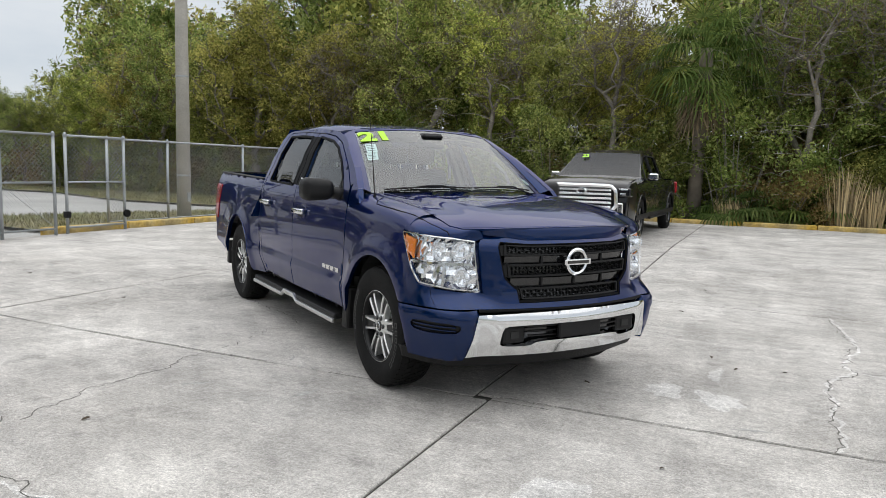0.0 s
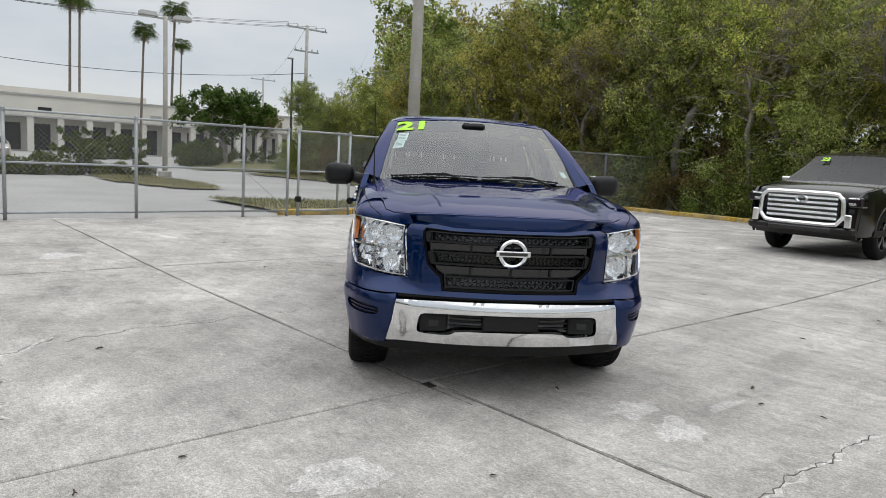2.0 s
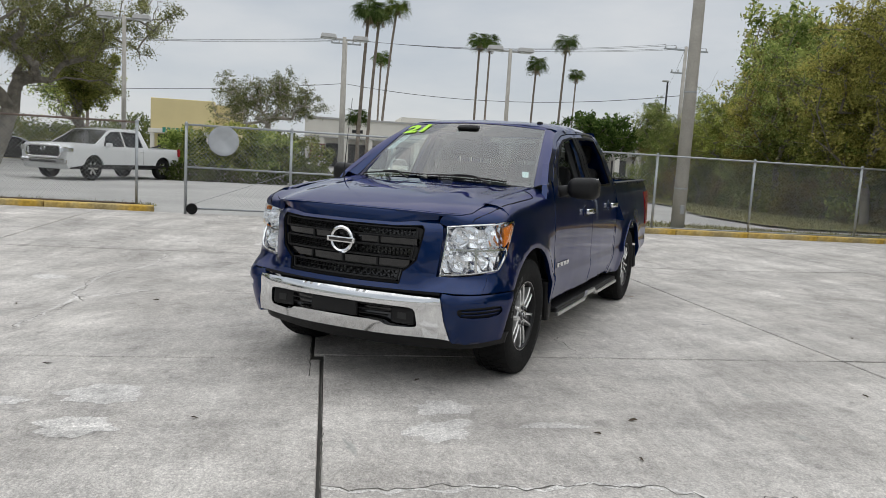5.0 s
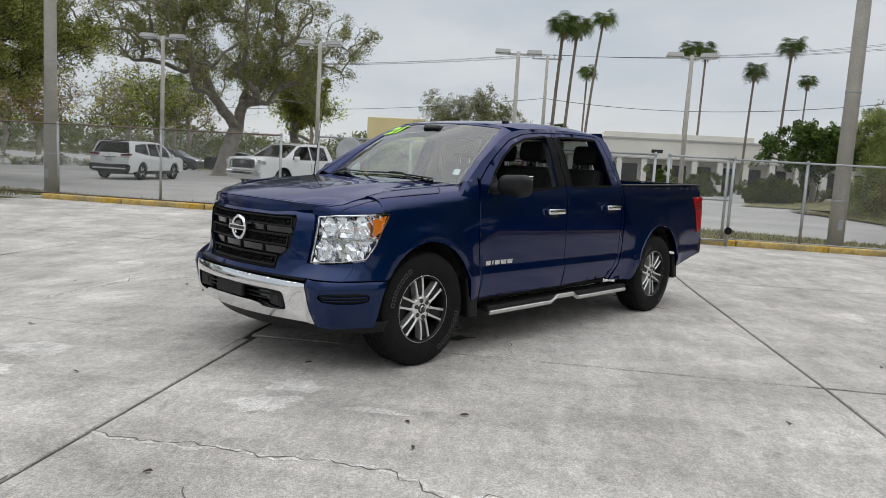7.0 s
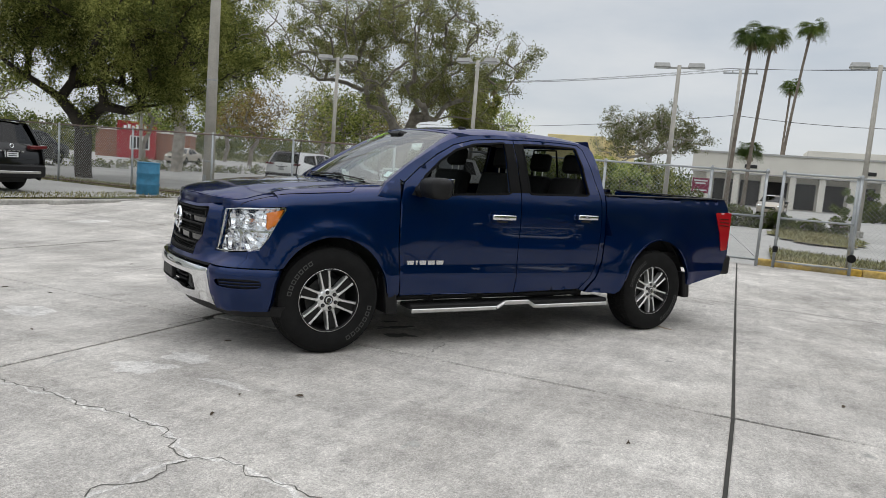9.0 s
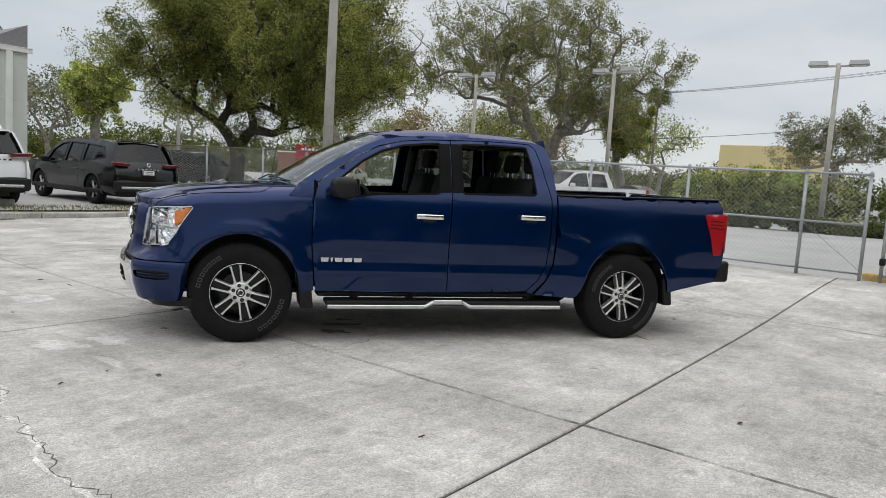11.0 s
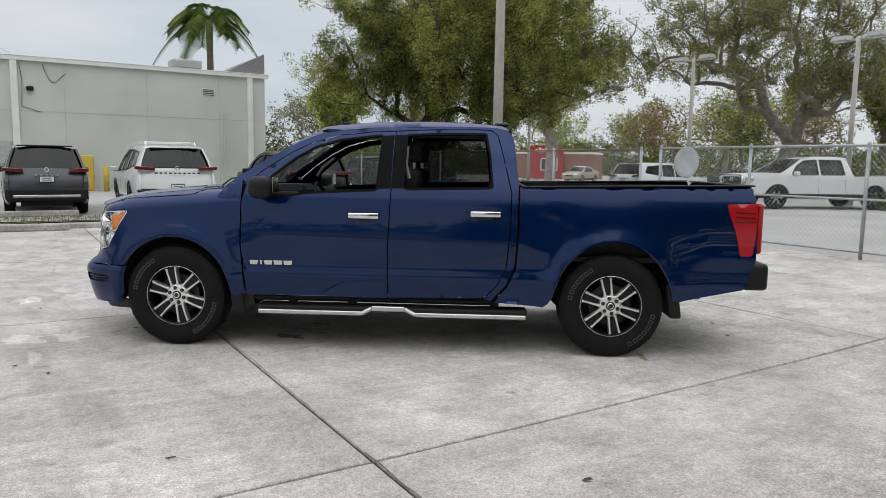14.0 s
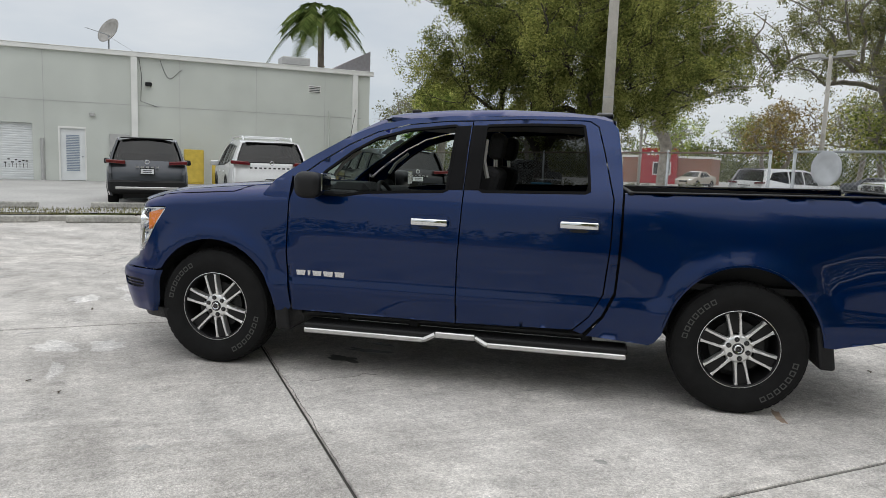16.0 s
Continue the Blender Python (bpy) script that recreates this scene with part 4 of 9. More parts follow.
def make_tree(name, seed, height, trunk_r, spread, leaves, leaf_size, clump, leaf_mat, label, depth=4, bark=None, first=0.25, group="", dry=0, lean=0.15, crown=None, limbs=0, open_=0.0):
    """A tree: trunk, limbs grown out to the tips of a lobed crown, twigs, and leaves in tufts on the twigs."""
    root = empty(name, None, label, "tree", group)
    rnd = random.Random(seed)
    if crown:
        (ox, oy, oz), (rx, _, rz), count = crown
    else:
        rx, rz = height * spread * 0.36, height * 0.36
        (ox, oy, oz), count = (rnd.uniform(-0.3, 0.3), rnd.uniform(-0.3, 0.3), height * 0.64), 60
    lobes = [((ox, oy, oz), (rx * 0.62, rz * 0.70))]
    nl = 7 if rx > 4 else 5
    for k in range(nl):
        a, e = k * math.tau / nl + rnd.uniform(-0.4, 0.4), rnd.uniform(-0.55, 0.75)
        f = rnd.uniform(0.46, 0.62)
        lobes.append(((ox + rx * f * math.cos(a) * math.cos(e * 0.8), oy + rx * f * math.sin(a) * math.cos(e * 0.8), oz + rz * 0.62 * math.sin(e)), (rx * rnd.uniform(0.36, 0.48), rz * rnd.uniform(0.34, 0.48))))
    hf = height * first
    tx, ty = rnd.uniform(-lean, lean), rnd.uniform(-lean, lean)
    trunk = [(tx * hf * t + 0.04 * math.sin(5 * t), ty * hf * t, -0.15 + (hf + 0.15) * t) for t in (0, 0.08, 0.3, 0.55, 0.8, 1.0)]
    pts = crown_points(rnd, lobes, max(24, int(count * (limbs or 1.0))), seed)
    pos, par, load, ends = limb_net(seed + 3, trunk, pts)
    rad = trunk_r * (load / max(1.0, load[0])) ** 0.47
    rad[0] = trunk_r * 1.35
    bm = bmesh.new()
    kid = {}
    for k in range(1, len(pos)):
        kid.setdefault(par[k], []).append(k)
    starts = [0]
    while starts:
        k = starts.pop()
        chain = [par[k], k] if par[k] >= 0 else [k]
        while kid.get(k):
            nxt = sorted(kid[k], key=lambda q: -load[q])
            starts += nxt[1:]
            k = nxt[0]
            chain.append(k)
        if len(chain) > 1:
            rr = [max(float(rad[q]), 0.007) for q in chain]
            if par[chain[1]] == chain[0] and chain[0] != 0:
                rr[0] = min(rr[0], rr[1] * 1.25)
            rr[-1] *= 0.6
            tube(bm, [pos[q] for q in chain], rr, 9 if rr[0] > 0.12 else (6 if rr[0] > 0.04 else 3), cap=False)
    # twigs with tufts about each limb's end
    tufts, wt = [], []
    for e in ends:
        c = Vector(pos[e])
        k, own = e, []
        for _ in range(3):
            own.append(Vector(pos[k]))
            k = par[k]
            if k < 6:
                break
        w0 = rnd.gammavariate(2.0, 0.5) if rnd.random() > open_ else 0.08
        for i in range(7):
            b = own[min(len(own) - 1, i // 3)]
            d = Vector((rnd.gauss(0, 1), rnd.gauss(0, 1), rnd.gauss(0.1, 0.8))).normalized() * clump * rnd.uniform(0.35, 1.0)
            tufts.append(b + d)
            wt.append(w0 * rnd.uniform(0.4, 1.6))
            if i < 4:
                tube(bm, [b, b + d * 0.55 + Vector((0, 0, 0.05)), b + d], [0.010, 0.007, 0.003], 3, cap=False)
    part("trunk", bm, bark or M_BARK, root, smooth=True)
    w = np.array(wt) / sum(wt)
    leaf_cloud("crown", tufts, leaves, clump * 0.40, leaf_size, leaf_mat, root, seed, weights=w)
    if dry:
        leaf_cloud("dry_foliage", tufts, dry, clump * 0.5, leaf_size, M_LEAF_DRY, root, seed + 50)
    return root


def bush(name, seed, w, d, h, leaves, size, material, label, group=""):
    rnd = random.Random(seed)
    root = empty(name, None, label, "bush", group)
    cs = [(rnd.uniform(-w, w), rnd.uniform(-d, d), h * rnd.uniform(0.05, 1) ** 1.2) for _ in range(40)]
    bm = bmesh.new()
    for c in cs[:16]:
        tube(bm, [(c[0] * 0.3, c[1] * 0.3, -0.05), (c[0] * 0.7, c[1] * 0.7, c[2] * 0.6), c], [0.02, 0.012, 0.004], 3)
    part("stem_tangle", bm, M_BARK, root)
    leaf_cloud("foliage", cs, leaves, 0.42, size, material, root, seed)
    return root


def woods():
    rnd = random.Random(11)
    WL = "tall tangled evergreen tree at the edge of the woods"
    kinds = [make_tree("woodland_tree", 21 + k, h, 0.13, sp, nl, 0.056, 0.62, m, WL, group="trees of the woods", first=0.12, dry=dr, crown=((0, 0, h * 0.52), (h * sp * 0.42, 0, h * 0.50), 120))
             for k, (h, sp, nl, m, dr) in enumerate(((9.6, 0.62, 30000, M_LEAF_DARK, 900), (8.6, 0.7, 27000, M_LEAF_OLIVE, 1500), (10.2, 0.6, 24000, M_LEAF_OLIVE, 900), (9.0, 0.66, 20000, M_LEAF_DARK, 2500)))]
    deep = [make_tree("woodland_tree", 121 + k, h, 0.15, sp, nl, 0.11, 0.8, m, "tall evergreen tree deep in the woods", group="trees of the woods", first=0.12, dry=dr, crown=((0, 0, h * 0.52), (h * sp * 0.45, 0, h * 0.50), 90))
            for k, (h, sp, nl, m, dr) in enumerate(((9.8, 0.66, 10000, M_LEAF_DARK, 400), (9.2, 0.7, 9000, M_LEAF_OLIVE, 600)))]
    spots = []
    x = -36.5
    while x < 7:
        spots.append((x + rnd.uniform(-0.5, 0.5), rnd.uniform(23.4, 24.6) - (0.9 if x < -14 else 0.0), 0.80 if x > -15 else 0.92))
        x += 2.5
    x = -37.0
    while x < 7:
        spots.append((x + rnd.uniform(-0.7, 0.7), rnd.uniform(26.5, 29), 1.0))
        x += 3.3
    x = -36.0
    while x < 6:
        spots.append((x + rnd.uniform(-0.7, 0.7), rnd.uniform(31.5, 34), 1.12))
        x += 4.2
    spots = [p for p in spots if not (p[1] < 25 and abs(p[0] + 2.1) < 1.6)]
    used = []
    for i, (x, y, s) in enumerate(spots):
        s *= 1.30 * rnd.uniform(0.86, 1.14) * (0.56 if x < -25.0 - 1.2 * (y - 21.2) else (0.88 if x < -13 else 1.0)) * ((0.74 if y > 25 else 0.84) if -9 < x < -2.5 else (0.9 if -2.5 <= x < 3 else 1.0))
        m = pose(x, y, 0.0, 0, 0, rnd.uniform(0, 360)) @ Matrix.Scale(s, 4)
        k = kinds[rnd.randint(0, 3)] if y < 25.5 else deep[rnd.randint(0, 1)]
        if k not in used:
            used.append(k)
            k.matrix_world = m
        else:
            copy_thing(k, pose(0, 0, 0)).matrix_world = m
    bs = [bush("undergrowth_bush", 61 + k, 1.5, 0.7, h, 6500, 0.05, m, "dense tangled undergrowth in front of the woods", "undergrowth")
          for k, (h, m) in enumerate(((2.6, M_LEAF_DARK), (2.0, M_LEAF_OAK), (3.2, M_LEAF_DARK), (1.5, M_LEAF_DRY)))]
    x, i = -38.0, 0
    while x < 9:
        m = pose(x, 22.6 + rnd.uniform(-0.3, 0.5) + (0.8 if x < -13 else 0), 0.05, 0, 0, rnd.uniform(-20, 20)) @ Matrix.Scale(rnd.uniform(0.85, 1.25), 4)
        k = bs[i % 4]
        if i < 4:
            k.matrix_world = m
        else:
            copy_thing(k, pose(0, 0, 0)).matrix_world = m
        if i % 2:
            copy_thing(k, pose(0, 0, 0)).matrix_world = pose(x + 0.5, 25.4 + rnd.uniform(-0.5, 0.5), 0.05, 0, 0, rnd.uniform(0, 360)) @ Matrix.Scale(rnd.uniform(1.3, 1.75), 4)
        if i % 3 == 0:
            copy_thing(k, pose(0, 0, 0)).matrix_world = pose(x + 0.9, 30.2 + rnd.uniform(-0.8, 0.8), 0.05, 0, 0, rnd.uniform(0, 360)) @ Matrix.Scale(rnd.uniform(2.0, 2.6), 4)
        x += rnd.uniform(1.2, 1.7)
        i += 1


woods()


def fan_frond(bm, p, d, length, width, droop, leaflets):
    """One palm leaf: a drooping midrib with leaflets."""
    up = Vector((0, 0, 1))
    side = d.cross(up).normalized() if abs(d.z) < 0.99 else Vector((1, 0, 0))
    pts = []
    for i in range(7):
        t = i / 6
        pts.append(p + d * length * t + Vector((0, 0, -droop * length * t * t)))
    for a, b in zip(pts, pts[1:]):
        q = [bm.verts.new(v) for v in (a - side * 0.02, a + side * 0.02, b + side * 0.015, b - side * 0.015)]
        bm.faces.new(q)
    for k in range(leaflets):
        t = 0.25 + 0.75 * k / leaflets
        i = min(5, int(t * 6))
        b = pts[i].lerp(pts[i + 1], t * 6 - i)
        along = (pts[i + 1] - pts[i]).normalized()
        for s in (1, -1):
            ll = width * (1.0 - 0.75 * abs(t - 0.55))
            tip = b + (side * s * 0.8 + along * 0.55).normalized() * ll + Vector((0, 0, -ll * 0.35))
            w = along * 0.05
            bm.faces.new([bm.verts.new(v) for v in (b - w, b + w, tip)])


def hand_frond(bm, p, d, length, droop):
    """One fan palm leaf: a bowed stalk, and a hand of narrow blades that hang at their tips."""
    up = Vector((0, 0, 1))
    across = d.cross(up).normalized() if abs(d.z) < 0.98 else Vector((1, 0, 0))
    pts = [p + d * length * 0.55 * t + Vector((0, 0, -droop * length * 0.5 * t * t)) for t in (0, 0.35, 0.7, 1.0)]
    for a, b in zip(pts, pts[1:]):
        bm.faces.new([bm.verts.new(v) for v in (a - across * 0.018, a + across * 0.018, b + across * 0.014, b - across * 0.014)])
    tip, ahead = pts[-1], (pts[-1] - pts[-2]).normalized()
    for k in range(18):
        a = radians(-105 + 210 * k / 17)
        w = (ahead * math.cos(a) + across * math.sin(a)).normalized()
        ll = length * 0.55 * (0.72 + 0.28 * math.cos(a))
        q = across * math.cos(a) * 0.022 - ahead * math.sin(a) * 0.022
        mid = tip + w * ll * 0.6 + Vector((0, 0, -0.06 * ll))
        end = tip + w * ll * 0.92 + Vector((0, 0, -(0.25 + 0.5 * droop) * ll))
        v = [bm.verts.new(x) for x in (tip - q * 0.4, tip + q * 0.4, mid + q, mid - q, end)]
        bm.faces.new((v[0], v[1], v[2], v[3]))
        bm.faces.new((v[3], v[2], v[4]))


def fan_palm(seed, h, r, fronds, flen, label, skirt=0, group=""):
    rnd = random.Random(seed)
    root = empty("palm_tree", None, label, "palm", group)
    if h > 1:
        part("trunk", one_tube([(0, 0, -0.1), (0.05, 0, h * 0.4), (0.12, 0.03, h * 0.75), (0.1, 0, h)], [r * 1.15, r, r * 1.05, r * 0.9], 12), M_PALMBARK, root, smooth=True)
    top = Vector((0.1, 0, h))
    bm = bmesh.new()
    for k in range(fronds):
        a, el = k * 2.4 + rnd.uniform(-0.3, 0.3), rnd.uniform(-0.5, 1.25)
        d = Vector((math.cos(a) * math.cos(el), math.sin(a) * math.cos(el), math.sin(el)))
        hand_frond(bm, top, d, flen * rnd.uniform(0.8, 1.15), rnd.uniform(0.25, 0.6))
    part("crown", bm, M_FROND, root)
    if skirt:
        bm = bmesh.new()
        for k in range(skirt):
            a = k * 2.4
            d = Vector((math.cos(a) * 0.45, math.sin(a) * 0.45, -0.9)).normalized()
            hand_frond(bm, top + Vector((0, 0, -0.15 - 0.02 * k)), d, flen * rnd.uniform(0.5, 0.8), 0.2)
        part("dead_skirt", bm, M_FROND_DRY, root)
    return root


def palm(seed, h, r, lean, fronds, flen, label, skirt=0, group="tall palms", hang=0.0):
    rnd = random.Random(seed)
    root = empty("palm_tree", None, label, "palm", group)
    pts = [(lean[0] * (t ** 1.5), lean[1] * (t ** 1.5), h * t) for t in (0, 0.2, 0.4, 0.6, 0.8, 1.0)]
    part("trunk", one_tube(pts, [r * 1.25, r, r * 0.9, r * 0.85, r * 0.8, r * 0.9], 10), M_PALMBARK, root, smooth=True)
    top = Vector(pts[-1])
    bm = bmesh.new()
    for k in range(fronds):
        a = k * 2.4 + rnd.uniform(-0.3, 0.3)
        el = rnd.uniform(-0.35, 1.0) if not hang else rnd.uniform(-0.15, 1.15)
        d = Vector((math.cos(a) * math.cos(el), math.sin(a) * math.cos(el), math.sin(el)))
        if not hang:
            hand_frond(bm, top, d, flen * rnd.uniform(0.75, 1.1), rnd.uniform(0.2, 0.5))
            continue
        fan_frond(bm, top, d, flen * rnd.uniform(0.8, 1.1), flen * (0.32 if not hang else 0.26), 0.30 + 0.25 * rnd.random() + hang, 24 if not hang else 44)
    part("crown", bm, M_FROND, root)
    if skirt:
        bm = bmesh.new()
        for k in range(skirt):
            a = k * 2.4
            d = Vector((math.cos(a) * 0.4, math.sin(a) * 0.4, -0.9)).normalized()
            fan_frond(bm, top + Vector((0, 0, -0.2)), d, flen * rnd.uniform(0.5, 0.8), flen * 0.2, 0.1, 9)
        part("dead_skirt", bm, M_FROND_DRY, root)
    return root

# ---- far trees ----
def at(root, x, y, z=0.06, rz=0.0, s=1.0, wide=1.0):
    root.matrix_world = pose(x, y, z, 0, 0, rz) @ Matrix.Diagonal((s * wide, s * wide, s, 1))
    return root


at(make_tree("oak_tree", 6, 8.4, 0.27, 0.75, 340000, 0.042, 0.8, M_LEAF_OAK, "broad live oak with dark forked trunk behind the fence", 4, bark=M_BARKDARK, first=0.2, dry=1500, crown=((-0.3, 0.9, 5.2), (6.4, 6.4, 4.3), 480)), -16.4, -15.7, rz=0, s=1.15)
at(make_tree("oak_tree", 8, 12.5, 0.44, 0.95, 120000, 0.058, 0.9, M_LEAF_GREY, "wide spreading oak with thin grey-green leaves in the lot", 5, bark=M_BARK, first=0.14, dry=9000, lean=0.3, crown=((0.2, 0.6, 7.9), (10.2, 10.2, 5.4), 380), open_=0.2), -36.8, -13.4, rz=0)
at(make_tree("oak_tree", 13, 9.0, 0.3, 0.75, 26000, 0.085, 0.85, M_LEAF_OAK, "leafy oak beyond the parking lot", 4, first=0.2, dry=1500), -47.0, -12.0, rz=200)
at(make_tree("oak_tree", 17, 11.5, 0.34, 0.85, 75000, 0.07, 0.9, M_LEAF_OAK, "tall olive-brown oak with pale trunk between the lots", 4, bark=M_BARKPALE, first=0.25, dry=7000, crown=((0.0, 0.3, 8.0), (7.0, 7.0, 5.2), 280)), -29.7, -24.0, rz=20)
at(make_tree("oak_tree", 19, 9.0, 0.3, 0.8, 18000, 0.12, 0.95, M_LEAF_DARK, "dark oak behind the corner of the building", 4, first=0.22), -21.0, -38.0, rz=80)
at(make_tree("bare_tree", 23, 9.6, 0.35, 0.85, 24000, 0.09, 1.0, M_LEAF_GREY, "half-bare grey tree with thin foliage across the road", 5, bark=M_BARKPALE, first=0.14, crown=((0, 0, 6.3), (7.4, 7.4, 4.3), 200), open_=0.2), -73.0, -2.2, rz=10)
at(make_tree("round_tree", 27, 7.8, 0.25, 0.75, 12000, 0.17, 0.9, M_LEAF_BRIGHT, "fresh green spreading tree by the plaza", 4, first=0.14, crown=((0, 0.3, 4.6), (5.4, 5.4, 3.2), 90)), -60.0, 28.3, rz=0)
for k, (x, y, s) in enumerate(((-52, -26, 1.0), (-60, -34, 1.1), (-48, -46, 0.9), (-66, -48, 1.2), (-40, -58, 1.1), (-30, -66, 1.2), (-95, -28, 1.4), (-98, -48, 1.5), (-78, -62, 1.3), (-16, -60, 1.2))):
    at(make_tree("lot_tree", 71 + k, 6.5, 0.16, 0.8, 4200, 0.10, 1.1, (M_LEAF_OAK, M_LEAF_GREY, M_LEAF_DARK, M_LEAF_DRY)[k % 4], ("green tree in the far lots", "thin olive winter tree in the far lots", "dark green tree in the far lots", "brown winter tree in the far lots")[k % 4], 4, first=0.2, group="trees of the far lots", open_=0.5, crown=((0.3, 0.2, 4.2), (3.8, 3.8, 2.7), 110)), x, y, rz=37 * k, s=1.3 * s)
for k, (x, y, s) in enumerate(((-62, 42, 0.8), (-72, 46, 0.9), (-84, 44, 1.0), (-56, 50, 1.0), (-98, 50, 1.0), (-112, 34, 0.9), (-112, 20, 0.8), (-112, 6, 0.75), (-50, 36, 0.7), (-46, 31, 0.75))):
    at(make_tree("far_tree", 91 + k, 8.0, 0.2, 0.7, 3600, 0.2, 0.9, (M_LEAF_DARK, M_LEAF_OAK, M_LEAF_DRY)[k % 3], ("dark green tree beyond the road", "olive green tree beyond the road", "brown winter tree beyond the road")[k % 3], 4, first=0.15, group="trees beyond the road"), x, y, rz=51 * k, s=s)

for k, (x, y, h, n) in enumerate(((-4.6, 22.9, 8.6, 900), (0.6, 22.8, 9.0, 600), (3.2, 23.0, 8.2, 1100), (-8.8, 23.0, 8.0, 1500), (-15.5, 22.9, 7.4, 1500), (6.5, 22.8, 8.5, 900))):
    at(make_tree("bare_tree", 131 + k, h, 0.085, 0.65, n * 3, 0.04, 0.8, M_LEAF_DRY, "half-bare pale tree at the edge of the woods", 5, bark=M_BARK, first=0.2, limbs=2.6, group="bare trees of the woods"), x, y, rz=67 * k)


def twig_tangle(x0, x1, count, seed, label):
    """Arching grey twigs and vines in front of the foliage."""
    rnd = random.Random(seed)
    bm = bmesh.new()
    for _ in range(count):
        p = Vector((rnd.uniform(x0, x1), rnd.uniform(21.9, 23.2) + (0.9 if x1 < -12 else 0.0), rnd.uniform(0.2, 1.0) ** 1.5 * 6.0))
        a, up = rnd.uniform(0, math.tau), rnd.uniform(0.1, 0.9)
        d = Vector((math.cos(a), 0.35 * math.sin(a), up)).normalized()
        ln, pts = rnd.uniform(0.5, 1.6), [p.copy()]
        for k in range(4):
            d = (d + Vector((rnd.gauss(0, 0.2), rnd.gauss(0, 0.1), -0.22 + rnd.gauss(0, 0.12)))).normalized()
            p = p + d * ln / 4
            p.y = max(p.y, 21.75)
            pts.append(p.copy())
        r = rnd.uniform(0.006, 0.014)
        tube(bm, pts, [r, r * 0.85, r * 0.7, r * 0.5, r * 0.25], 3, cap=False)
    ob = mesh_ob("twig_tangle", bm, M_BARKPALE)
    tagged(ob, label, "undergrowth", kind="stuff")


twig_tangle(-33.0, -12.5, 420, 5, "arching bare grey twigs over the fence side thicket")
twig_tangle(-12.0, 15.0, 520, 6, "tangle of thin bare grey twigs in the woods")


def reed_clump(x, y, h, n, seed):
    rnd = random.Random(seed)
    vs, fs = [], []
    for _ in range(n):
        a, r = rnd.uniform(0, math.tau), rnd.uniform(0, 0.45)
        bx, by = r * math.cos(a), r * math.sin(a)
        hh, lean = h * rnd.uniform(0.5, 1.1), rnd.uniform(0.1, 0.5)
        px, py = -math.sin(a) * 0.012, math.cos(a) * 0.012
        i = len(vs)
        tx, ty = bx + lean * math.cos(a) * hh * 0.5, by + lean * math.sin(a) * hh * 0.5
        vs += [(bx - px, by - py, 0), (bx + px, by + py, 0), ((bx + tx) / 2 + px, (by + ty) / 2 + py, hh * 0.6), ((bx + tx) / 2 - px, (by + ty) / 2 - py, hh * 0.6), (tx, ty, hh)]
        fs += [(i, i + 1, i + 2, i + 3), (i + 3, i + 2, i + 4)]
    ob = data_ob("reed_clump", vs, fs, M_STRAW)
    ob.matrix_world = pose(x, y, 0.05)
    tagged(ob, "tall clump of dry straw-coloured reeds by the kerb", "grass", "reed clumps")


for k, (x, y, h) in enumerate(((1.9, 21.9, 1.7), (2.6, 22.1, 1.3), (-1.0, 22.0, 0.8), (4.2, 21.9, 1.2))):
    reed_clump(x, y, h, 420, 400 + k)

PALM_LABEL = "slender tall palm with a small tufted crown"
for k, (x, y, h, lx, ly) in enumerate(((-89.2, 22.5, 17.6, 0, 0.2), (-102.0, 26.7, 19.6, 0, 0.2), (-81.5, 27.9, 14.0, 0, 0.4), (-85.5, 32.7, 17.6, 0, 0.5), (-110.0, 43.0, 17.0, 0, 0.3),
                                       (-54.0, 6.1, 13.0, 0, 0.5), (-61.0, 7.2, 14.3, 0.1, 0.7), (-87.9, 10.2, 20.6, 0, 1.5), (-97.0, 10.4, 15.4, 0, 0.2), (-78.0, 7.0, 6.2, 0, 0), (-70.0, -19.0, 11.0, 0, 0.1), (-80.0, -40.0, 10.0, 0, 0))):
    s_ = 1.15 if h > 17 else 1.0
    at(palm(31 + k, h, 0.15 * s_, (lx, ly), 64, 1.7 * s_, PALM_LABEL, skirt=8), x, y)
at(palm(51, 10.9, 0.26, (0.1, 0.2), 24, 3.5, "royal palm with long feathery fronds behind the building", group="", hang=0.45), -12.2, -38.5, wide=1.0)
at(fan_palm(52, 5.2, 0.20, 44, 2.3, "cabbage palm with a skirt of dead fronds in the woods", skirt=34), -2.1, 22.6)
for k, (x, y, n) in enumerate(((-0.6, 22.3, 22), (0.5, 22.5, 20), (-1.2, 22.1, 14), (1.3, 22.4, 14))):
    at(fan_palm(55 + k, 0.45, 0.12, n, 1.35, "low green palmetto clump at the foot of the woods", group="palmetto clumps"), x, y)

# shrubs before the yellow shop
shrubs = [bush("roadside_shrub", 301 + k, 2.4, 1.0, h, 5200, 0.10, m, l, "roadside shrubs") for k, (h, m, l) in enumerate(((2.6, M_LEAF_DARK, "dark green roadside shrub before the shop"), (2.2, M_LEAF_OAK, "olive roadside shrub before the shop")))]
for k, (x, y) in enumerate([(-45.0, -5.7), (-45.0, -4.1), (-45.0, -2.6), (-45.0, -1.2), (-45.0, 0.1), (-45.0, 1.4)]):
    m = pose(x, y, 0.06, 0, 0, 50 * k) @ Matrix.Scale(0.9 + 0.12 * (k % 3), 4)
    if k < 2:
        shrubs[k].matrix_world = m
    else:
        copy_thing(shrubs[k % 2], pose(0, 0, 0)).matrix_world = m


